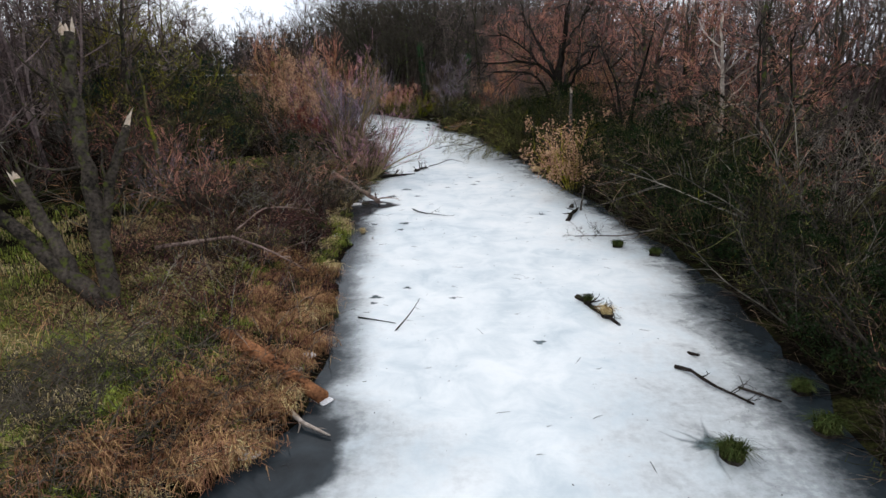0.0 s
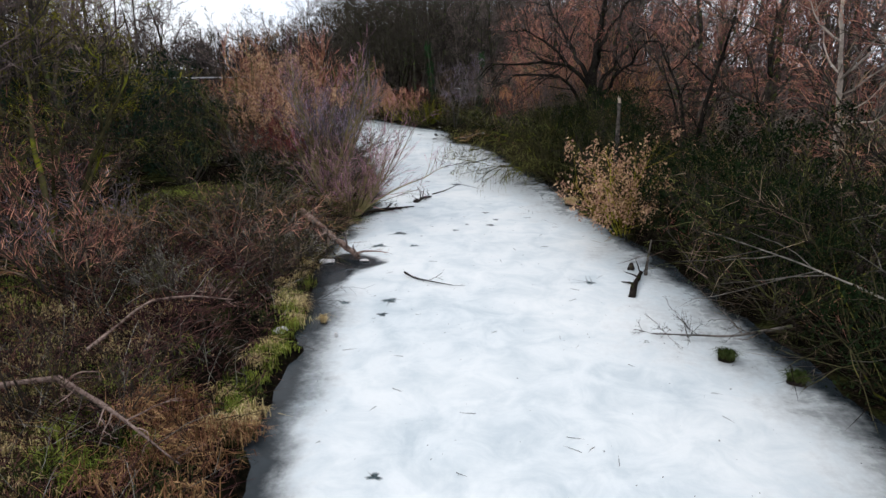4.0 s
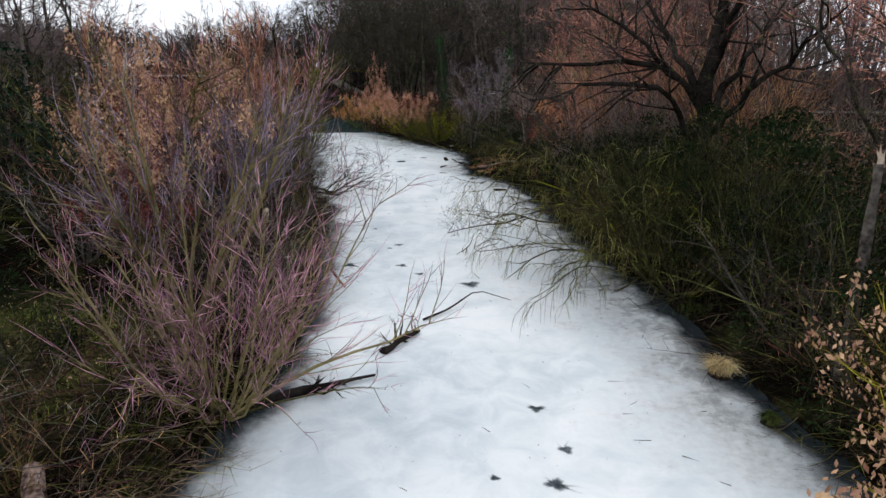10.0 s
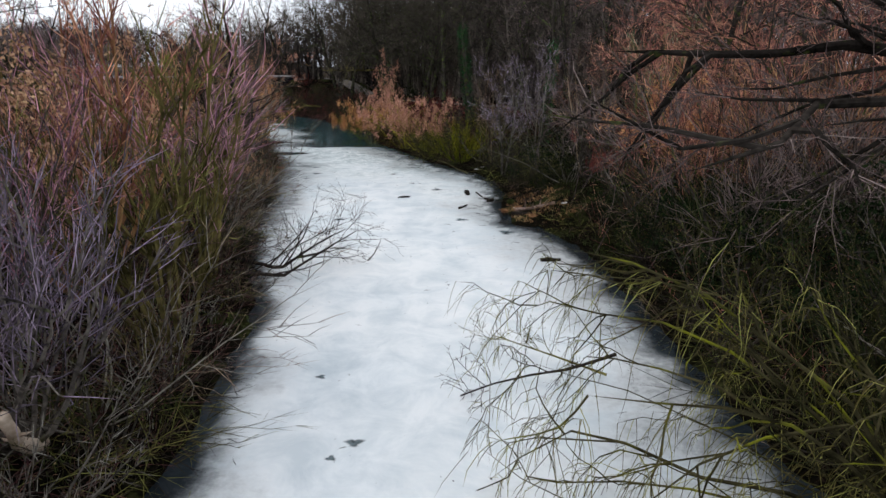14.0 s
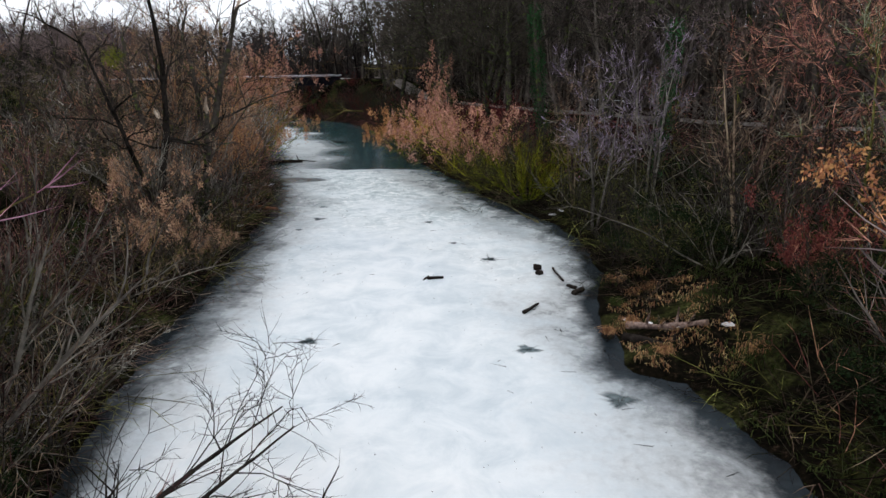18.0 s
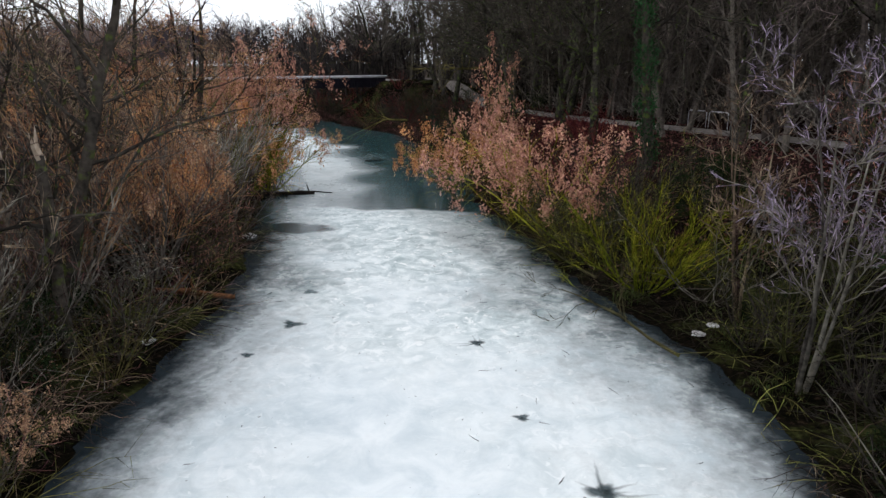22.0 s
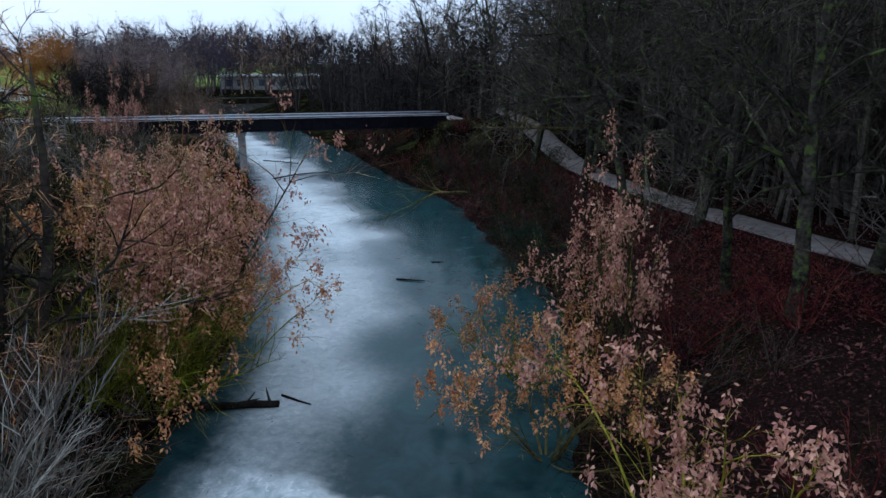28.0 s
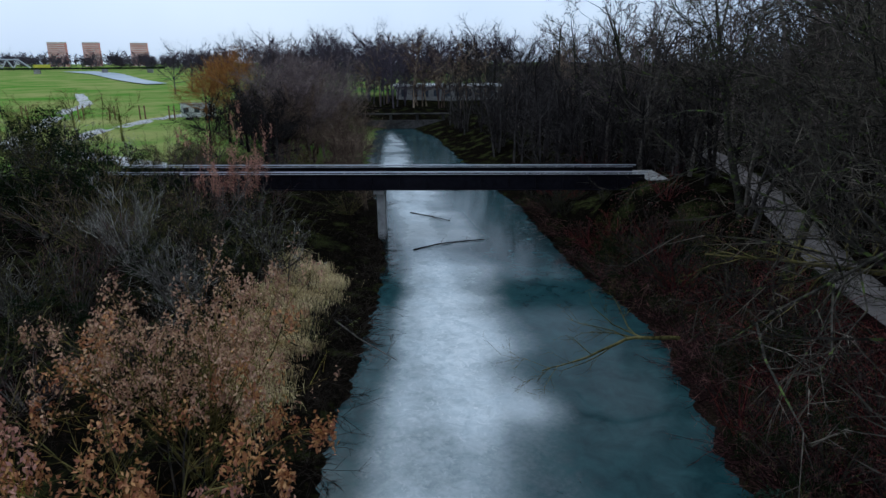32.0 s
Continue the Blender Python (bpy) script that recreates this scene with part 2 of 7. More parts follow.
# ---- meshes ----


def mesh_of(name, pieces, smooth=False):
    """One mesh from pieces of (vertices, quads, triangles)."""
    vs, qs, ts, at = [], [], [], 0
    for v, q, t in pieces:
        vs.append(v)
        if len(q):
            qs.append(np.asarray(q) + at)
        if len(t):
            ts.append(np.asarray(t) + at)
        at += len(v)
    v = np.concatenate(vs).astype(np.float32)
    q = np.concatenate(qs).astype(np.int32) if qs else np.zeros((0, 4), np.int32)
    t = np.concatenate(ts).astype(np.int32) if ts else np.zeros((0, 3), np.int32)
    me = bpy.data.meshes.new(name)
    me.vertices.add(len(v))
    me.vertices.foreach_set("co", v.ravel())
    me.loops.add(4 * len(q) + 3 * len(t))
    me.loops.foreach_set("vertex_index", np.concatenate([q.ravel(), t.ravel()]))
    me.polygons.add(len(q) + len(t))
    me.polygons.foreach_set("loop_start", np.concatenate([np.arange(len(q)) * 4, 4 * len(q) + np.arange(len(t)) * 3]).astype(np.int32))
    me.polygons.foreach_set("use_smooth", np.full(len(q) + len(t), smooth))
    me.update(calc_edges=True)
    return me


def part(name, me, mat, parent=None, label=""):
    """Links a mesh or a bmesh as one object, under a thing or a part where one is given."""
    if isinstance(me, bmesh.types.BMesh):
        bm = me
        me = bpy.data.meshes.new(name)
        bm.to_mesh(me)
        bm.free()
    if not me.materials:
        me.materials.append(mat)
    ob = new(name, me)
    ob.parent = parent
    if label:
        ob["label"] = label
    return ob


def unit(v):
    return v / np.maximum(np.linalg.norm(v, axis=-1, keepdims=True), 1e-9)


def tubes(curves, r0, r1, sides=3, point=True, rough=0.0, rng=None):
    """Round tapering stems along curves (n, k + 1, 3), from radius r0 to r1; point: they end in a tip."""
    curves = np.asarray(curves, float)
    n, k1, _ = curves.shape
    r0, r1 = np.broadcast_to(r0, n), np.broadcast_to(r1, n)
    axis = unit(curves[:, -1] - curves[:, 0])
    side = unit(np.cross(axis, np.where(np.abs(axis[:, 2:]) < 0.9, [[0, 0, 1.0]], [[1.0, 0, 0]])))
    other = np.cross(axis, side)
    rings = k1 - 1 if point else k1
    u = np.linspace(0, 1, k1)[:rings]
    rad = r0[:, None] + (r1 - r0)[:, None] * u
    if rough:
        rad = rad * rng.uniform(1 - rough, 1 + rough, rad.shape)
    a = np.arange(sides) * 2 * np.pi / sides
    out = side[:, None] * np.cos(a)[None, :, None] + other[:, None] * np.sin(a)[None, :, None]
    v = curves[:, :rings, None] + rad[..., None, None] * out[:, None]
    if rough:
        v = v + (rng.uniform(-1, 1, v.shape) * (rad * rough * 0.5)[..., None, None])
    v = v.reshape(n, -1, 3)
    per = rings * sides + (1 if point else 0)
    if point:
        v = np.concatenate([v, curves[:, -1:]], 1)
    base = (np.arange(n) * per)[:, None, None]
    i, j = np.meshgrid(np.arange(rings - 1), np.arange(sides), indexing="ij")
    q = np.stack([i * sides + j, i * sides + (j + 1) % sides, (i + 1) * sides + (j + 1) % sides, (i + 1) * sides + j], -1).reshape(1, -1, 4)
    q = (q + base).reshape(-1, 4)
    t = np.zeros((0, 3), int)
    if point:
        j = np.arange(sides)
        t = np.stack([(rings - 1) * sides + j, (rings - 1) * sides + (j + 1) % sides, np.full(sides, rings * sides)], -1)[None]
        t = (t + base).reshape(-1, 3)
    else:
        j = np.arange(1, sides - 1)
        t = np.stack([np.full(sides - 2, (rings - 1) * sides), (rings - 1) * sides + j, (rings - 1) * sides + j + 1], -1)[None]
        t = (t + base).reshape(-1, 3)
    return v.reshape(-1, 3), q, t


def grow(rng, start, way, length, k, wander, pull=(0, 0, 0)):
    """Curves from starts along ways; pull bends them a little at each step."""
    n = len(start)
    pts, d = [np.asarray(start, float)], unit(np.asarray(way, float))
    step = np.broadcast_to(length, n)[:, None] / k
    for _ in range(k):
        d = unit(d + rng.normal(0, wander, (n, 3)) + np.asarray(pull))
        pts.append(pts[-1] + d * step)
    return np.stack(pts, 1)


def sprout(rng, curves, each, lo, hi, angle, ratio, taper=0.5):
    """Starts, ways and lengths of side shoots on curves, with their place along the parent."""
    n, k1, _ = curves.shape
    at = np.repeat(np.arange(n), each)
    u = rng.uniform(lo, hi, len(at))
    f = u * (k1 - 1)
    i = np.minimum(f.astype(int), k1 - 2)
    a, b = curves[at, i], curves[at, i + 1]
    tangent = unit(b - a)
    perp = unit(np.cross(tangent, rng.normal(0, 1, (len(at), 3))))
    t = np.radians(rng.uniform(angle[0], angle[1], len(at)))[:, None]
    whole = np.linalg.norm(np.diff(curves, axis=1), axis=-1).sum(1)[at]
    length = whole * ratio * (1 - taper * u) * rng.uniform(0.6, 1.25, len(at))
    return a + (b - a) * (f - i)[:, None], tangent * np.cos(t) + perp * np.sin(t), length, u, at


def leaves_at(rng, places, size, hang=0.6):
    """Small curled leaves, each two folded triangles pairs, at the places."""
    n = len(places)
    long = unit(rng.normal(0, 1, (n, 3)) + [0, 0, -hang * 2])
    wide = unit(np.cross(long, rng.normal(0, 1, (n, 3))))
    up = np.cross(long, wide)
    s = (size * rng.uniform(0.6, 1.3, n))[:, None]
    v = np.stack([places, places + long * s * 0.5 + wide * s * 0.24, places + long * s + up * s * 0.2, places + long * s * 0.5 - wide * s * 0.24 + up * s * 0.12], 1)
    b = (np.arange(n) * 4)[:, None]
    t = np.concatenate([b + [0, 1, 2], b + [0, 2, 3]])
    return v.reshape(-1, 3), np.zeros((0, 4), int), t


def blades(rng, places, length, width=0.012, lean=0.5, drape=0.6):
    """Grass blades, each bent once."""
    n = len(places)
    az = rng.uniform(0, 2 * np.pi, n)
    d = np.stack([np.cos(az), np.sin(az), np.zeros(n)], 1)
    s = (length * rng.uniform(0.5, 1.2, n))[:, None]
    ln = (lean * rng.uniform(0.2, 1.3, n))[:, None]
    w = np.stack([-np.sin(az), np.cos(az), np.zeros(n)], 1) * width
    mid = places + d * s * ln * 0.45 + np.array([0, 0, 1]) * s * 0.6
    tip = places + d * s * (ln + drape * 0.6) + np.array([0, 0, 1]) * s * np.clip(0.95 - drape * 0.6 - ln * 0.25, 0.1, 1)
    v = np.stack([places - w, places + w, mid + w * 0.8, mid - w * 0.8, tip], 1)
    b = (np.arange(n) * 5)[:, None]
    return v.reshape(-1, 3), b + [0, 1, 2, 3], b + [3, 2, 4]

# ---- plan of the river ----
LEFT = np.array([(-9, -40), (-7, -10), (-5.2, 4), (-4.2, 8.5), (-3.5, 9.4), (-3.1, 10.7), (-3.0, 13), (-3.3, 16), (-3.75, 20), (-4.0, 25),
    (-4.7, 29.5), (-5.0, 32), (-5.0, 34.5), (-4.6, 37.5), (-4.3, 40), (-4.8, 44), (-5.6, 48), (-6.3, 52), (-7.0, 56), (-9.0, 60.5), (-10.8, 65),
    (-12.0, 70), (-13.6, 75.5), (-14.6, 79.5), (-16.3, 83.5), (-18.4, 87), (-21.4, 92.5), (-23.5, 97), (-26.2, 101.3), (-29.5, 105), (-33, 109.7),
    (-37.3, 115), (-43.0, 121.8), (-53, 131), (-69.5, 146), (-90, 168), (-99, 178), (-101, 184)], float)
RIGHT = np.array([(9, -40), (8, -10), (7.2, 4), (7.4, 9), (8.2, 12.5), (8.6, 18.5), (8.4, 22.5), (8.0, 27), (7.5, 32), (7.0, 36), (6.4, 40.5),
    (6.1, 45), (5.0, 50), (4.2, 56), (3.5, 61), (2.5, 64.5), (1.6, 66.2), (0.4, 67.0), (0.0, 70.4), (0.15, 73), (-0.3, 76.8), (-1.6, 80),
    (-4.0, 83), (-6.2, 87), (-8.1, 90.5), (-10.2, 93.8), (-11.4, 97), (-12.4, 102), (-14.0, 106.3), (-16.0, 109.2), (-19.4, 113.6), (-24.4, 121.2), (-34.5, 130),
    (-44, 140), (-51, 146), (-67, 160), (-82, 174), (-92, 182), (-98, 186)], float)
PATH_LINE = np.array([(70, 101), (40, 93), (20, 93), (8, 99), (-3.2, 109), (-9.3, 114.8), (-15.6, 123), (-20, 130), (-24.2, 137), (-30, 148), (-35.5, 158), (-46, 180), (-60, 210)], float)


def line_distance(px, py, line):
    best = np.full(px.shape, 1e9)
    for (ax, ay), (bx, by) in zip(line[:-1], line[1:]):
        dx, dy = bx - ax, by - ay
        u = np.clip(((px - ax) * dx + (py - ay) * dy) / (dx * dx + dy * dy), 0, 1)
        best = np.minimum(best, np.hypot(px - ax - u * dx, py - ay - u * dy))
    return best


def in_river(px, py):
    ring = np.concatenate([LEFT, RIGHT[::-1]])
    inside = np.zeros(px.shape, bool)
    for (ax, ay), (bx, by) in zip(ring, np.roll(ring, -1, 0)):
        cross = (ay > py) != (by > py)
        if ay != by:
            inside ^= cross & (px < (bx - ax) * (py - ay) / (by - ay) + ax)
    return inside


def step(v, a, b):
    t = np.clip((v - a) / (b - a), 0, 1)
    return t * t * (3 - 2 * t)


def waves(x, y, s):
    """A cheap uneven field of about -1 to 1, s metres wide."""
    return (np.sin(x / s * 2.1 + 1.7 * np.sin(y / s * 1.3)) + np.sin(y / s * 2.7 + 1.3 * np.sin(x / s * 1.9 + 2)) + np.sin((x + y) / s * 4.3) * 0.5) / 2.5


def shore(px, py):
    """Distance past the waterline, below zero on the ice, and whether the left bank is the nearer."""
    dl, dr = line_distance(px, py, LEFT), line_distance(px, py, RIGHT)
    d = np.minimum(dl, dr)
    return np.where(in_river(px, py), -d, d), dl < dr


def ground_z(px, py):
    px, py = np.asarray(px, float), np.asarray(py, float)
    d, left = shore(px, py)
    d = d + 0.25 * waves(px, py, 1.1)
    late_l, late_r = step(py, 92, 118), step(py, 72, 98)
    top = np.where(left, 0.9 + 1.9 * late_l, 1.1 + 1.5 * late_r)
    run = np.where(left, 2.6 + 12 * late_l, 3.5 + 5.5 * late_r)
    z = -0.55 + 0.65 * step(d, -1.6, 0.25) + (top - 0.1) * step(d, 0.1, run)
    z = z + step(d, 0.5, 4) * (0.12 * waves(px, py, 2.3) + 0.22 * waves(px, py, 9.0))
    way = line_distance(px, py, PATH_LINE)
    rise = 2.5 + 1.9 * step(py, 124, 140) * (1 - step(py, 150, 175))
    w = 1 - step(way, 1.6, 4.5)
    z = z * (1 - w) + rise * w
    ends = np.minimum(np.hypot(px + 64, py - 110), np.hypot(px + 30, py - 137.5))
    w = (1 - step(ends, 2.5, 6.5)) * step(d, 0.5, 4)
    z = z * (1 - w) + np.maximum(z, 4.55) * w
    far = step(np.hypot(px + 20, py - 70), 150, 300)
    return z * (1 - far) + 2.6 * far


def spaced(lo, hi, fine, far, grow_by=1.16):
    mid = np.arange(lo, hi + fine / 2, fine)
    out, s, left, right = fine, fine, [], []
    while out < far:
        left.append(lo - out)
        right.append(hi + out)
        s *= grow_by
        out += s
    return np.array(left[::-1] + list(mid) + right)


gx, gy = spaced(-60, 20, 0.6, 2600), spaced(-12, 148, 0.65, 2600)
GX, GY = np.meshgrid(gx, gy)
GZ = ground_z(GX, GY)
nx, ny = len(gx), len(gy)
ii, jj = np.meshgrid(np.arange(ny - 1), np.arange(nx - 1), indexing="ij")
quads = np.stack([ii * nx + jj, ii * nx + jj + 1, (ii + 1) * nx + jj + 1, (ii + 1) * nx + jj], -1).reshape(-1, 4)
ground_mesh = mesh_of("ground", [(np.stack([GX, GY, GZ], -1).reshape(-1, 3), quads, [])], smooth=True)
GD, GL = shore(GX, GY)
meadow = step(-GX, 68, 80) * step(GY, 92, 105) * step(-GX - 0.55 * GY, -40, -12)
meadow = np.where(GL, meadow, 0) * (1 - step(GY, 168, 182) * step(GX, -165, -140))
lawn = np.maximum(step(-GX, 5.0, 7.0) * (1 - step(GY, 14, 20)), 0.4 * step(-GX, 6.0, 7.5) * (1 - step(-GX, 13, 15.5)) * step(GY, 30, 32.5) * (1 - step(GY, 39.5, 42))) * (1 - meadow) * np.clip(0.72 + 0.5 * waves(GX, GY, 2.6) + 0.3 * waves(GX, GY, 0.9), 0, 1) * (1 - 0.8 * step(-GX, 22, 34))
redleaf = np.where(GL, 0, step(GY, 82, 97)) * (1 - step(GY, 118, 132)) * (0.75 + 0.25 * waves(GX, GY, 2.0)) * (1 - meadow)
for label, field in (("meadow", meadow), ("lawn", lawn), ("redleaf", redleaf)):
    ground_mesh.attributes.new(label, "FLOAT", "POINT").data.foreach_set("value", field.ravel().astype(np.float32))


def ground_material():
    m = bpy.data.materials.new("forest_floor")
    m.use_nodes = True
    n, l = m.node_tree.nodes, m.node_tree.links
    bsdf = n["Principled BSDF"]
    tex = n.new("ShaderNodeTexCoord")

    def ramp_of(scale, stops, detail=6.0):
        t = n.new("ShaderNodeTexNoise")
        t.inputs["Scale"].default_value, t.inputs["Detail"].default_value = scale, detail
        t.inputs["Roughness"].default_value = 0.65
        l.new(tex.outputs["Object"], t.inputs["Vector"])
        r = n.new("ShaderNodeValToRGB")
        els = r.color_ramp.elements
        for i, (p, c) in enumerate(stops):
            e = els[i] if i < 2 else els.new(p)
            e.position, e.color = p, (*c, 1)
        l.new(t.outputs["Fac"], r.inputs["Fac"])
        return r.outputs["Color"], t.outputs["Fac"]

    def mixed(fac, a, b):
        x = n.new("ShaderNodeMix")
        x.data_type = "RGBA"
        l.new(fac, x.inputs[0])
        l.new(a, x.inputs[6])
        l.new(b, x.inputs[7])
        return x.outputs[2]

    def field(name):
        a = n.new("ShaderNodeAttribute")
        a.attribute_name = name
        return a.outputs["Fac"]

    # Litter tones are near black, standing in for shade under dense growth.
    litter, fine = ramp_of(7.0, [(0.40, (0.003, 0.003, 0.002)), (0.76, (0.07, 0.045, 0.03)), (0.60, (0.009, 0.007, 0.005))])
    patch, _ = ramp_of(0.5, [(0.52, (0, 0, 0)), (0.66, (1, 1, 1))])
    green, _ = ramp_of(9.0, [(0.38, (0.012, 0.014, 0.005)), (0.66, (0.07, 0.075, 0.025))])
    red, _ = ramp_of(11.0, [(0.38, (0.010, 0.006, 0.006)), (0.70, (0.13, 0.062, 0.052)), (0.56, (0.022, 0.011, 0.010))])
    grass, _ = ramp_of(6.0, [(0.36, (0.05, 0.05, 0.016)), (0.68, (0.42, 0.32, 0.15)), (0.5, (0.15, 0.15, 0.05))])
    field_green, _ = ramp_of(0.05, [(0.38, (0.12, 0.26, 0.035)), (0.64, (0.36, 0.36, 0.12))])
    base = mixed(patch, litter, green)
    base = mixed(field("redleaf"), base, red)
    base = mixed(field("lawn"), base, grass)
    base = mixed(field("meadow"), base, field_green)
    l.new(base, bsdf.inputs["Base Color"])
    bsdf.inputs["Roughness"].default_value = 0.9
    bsdf.inputs["Specular IOR Level"].default_value = 0.0
    b = n.new("ShaderNodeBump")
    b.inputs["Strength"].default_value, b.inputs["Distance"].default_value = 0.8, 0.06
    l.new(fine, b.inputs["Height"])
    l.new(b.outputs["Normal"], bsdf.inputs["Normal"])
    return m


ground = tagged(part("ground", ground_mesh, ground_material()), "brown leaf litter darkened for shade, and rough grass on low river banks", "ground", kind="structure")

# ---- ice ----
s = 0.35
IX, IY = np.meshgrid(np.arange(-104, 10, s), np.arange(-38, 188, s))
ID, IL = shore(IX, IY)
keep = (ID[:-1, :-1] < 1.2) & (ID[1:, 1:] < 1.2) & (ID[1:, :-1] < 1.2) & (ID[:-1, 1:] < 1.2)
ci, cj = np.nonzero(keep)
w = IX.shape[1]
iq = np.stack([ci * w + cj, ci * w + cj + 1, (ci + 1) * w + cj + 1, (ci + 1) * w + cj], -1)
used, iq = np.unique(iq, return_inverse=True)
iq = iq.reshape(-1, 4)
ix, iy = IX.ravel()[used], IY.ravel()[used]
idist, ileft = ID.ravel()[used], IL.ravel()[used]
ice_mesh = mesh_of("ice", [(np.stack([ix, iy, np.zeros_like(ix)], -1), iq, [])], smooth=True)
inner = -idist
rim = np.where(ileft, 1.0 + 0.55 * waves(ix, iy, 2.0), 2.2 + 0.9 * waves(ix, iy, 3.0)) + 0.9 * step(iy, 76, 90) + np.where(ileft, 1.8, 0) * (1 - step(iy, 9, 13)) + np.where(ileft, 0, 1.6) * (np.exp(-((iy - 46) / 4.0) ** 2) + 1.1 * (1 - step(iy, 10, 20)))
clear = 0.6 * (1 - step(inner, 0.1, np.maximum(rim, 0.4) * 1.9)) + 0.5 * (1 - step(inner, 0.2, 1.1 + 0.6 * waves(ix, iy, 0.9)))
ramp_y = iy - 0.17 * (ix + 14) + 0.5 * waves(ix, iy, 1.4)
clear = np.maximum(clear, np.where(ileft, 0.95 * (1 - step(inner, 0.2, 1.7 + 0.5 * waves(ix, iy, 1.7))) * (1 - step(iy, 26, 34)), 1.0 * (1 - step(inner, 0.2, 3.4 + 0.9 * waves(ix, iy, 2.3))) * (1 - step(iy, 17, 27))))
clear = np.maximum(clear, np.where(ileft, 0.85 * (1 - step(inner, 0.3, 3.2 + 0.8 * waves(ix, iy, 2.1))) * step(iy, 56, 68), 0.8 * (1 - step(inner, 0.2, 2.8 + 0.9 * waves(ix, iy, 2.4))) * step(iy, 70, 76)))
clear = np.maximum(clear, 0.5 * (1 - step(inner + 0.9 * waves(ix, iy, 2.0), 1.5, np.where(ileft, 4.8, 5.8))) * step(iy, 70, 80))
# black band at the waterline: dark water with the bank's shadow painted in
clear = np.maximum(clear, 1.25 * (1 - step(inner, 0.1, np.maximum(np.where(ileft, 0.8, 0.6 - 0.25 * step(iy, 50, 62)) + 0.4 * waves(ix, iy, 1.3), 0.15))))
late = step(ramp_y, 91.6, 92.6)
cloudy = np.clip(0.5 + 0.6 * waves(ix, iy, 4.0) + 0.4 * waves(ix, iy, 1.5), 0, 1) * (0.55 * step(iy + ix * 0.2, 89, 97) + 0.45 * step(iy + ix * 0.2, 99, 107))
# right third: clear teal ice plus a painted dark reflection of the wood
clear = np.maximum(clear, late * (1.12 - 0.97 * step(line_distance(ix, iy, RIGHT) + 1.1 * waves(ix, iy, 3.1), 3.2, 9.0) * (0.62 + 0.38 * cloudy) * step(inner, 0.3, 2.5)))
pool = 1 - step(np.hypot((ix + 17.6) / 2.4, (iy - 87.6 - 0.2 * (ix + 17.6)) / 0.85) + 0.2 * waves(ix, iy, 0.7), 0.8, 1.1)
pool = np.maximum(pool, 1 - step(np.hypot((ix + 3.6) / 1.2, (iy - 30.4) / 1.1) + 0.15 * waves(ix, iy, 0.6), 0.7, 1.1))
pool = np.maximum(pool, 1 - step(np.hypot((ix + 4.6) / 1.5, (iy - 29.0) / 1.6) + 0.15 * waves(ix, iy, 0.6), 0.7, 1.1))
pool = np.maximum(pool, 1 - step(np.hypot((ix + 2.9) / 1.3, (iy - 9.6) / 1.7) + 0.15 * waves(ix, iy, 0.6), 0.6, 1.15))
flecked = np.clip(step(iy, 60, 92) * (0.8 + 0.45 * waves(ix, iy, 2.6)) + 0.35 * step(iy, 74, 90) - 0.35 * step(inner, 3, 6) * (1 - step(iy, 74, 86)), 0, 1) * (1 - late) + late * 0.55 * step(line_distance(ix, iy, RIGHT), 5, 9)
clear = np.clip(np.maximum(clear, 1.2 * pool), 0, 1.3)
ice_mesh.attributes.new("flecked", "FLOAT", "POINT").data.foreach_set("value", flecked.astype(np.float32))
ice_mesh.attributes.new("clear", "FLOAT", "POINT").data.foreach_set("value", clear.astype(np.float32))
ice_mesh.attributes.new("teal", "FLOAT", "POINT").data.foreach_set("value", step(iy, 80, 100).astype(np.float32))


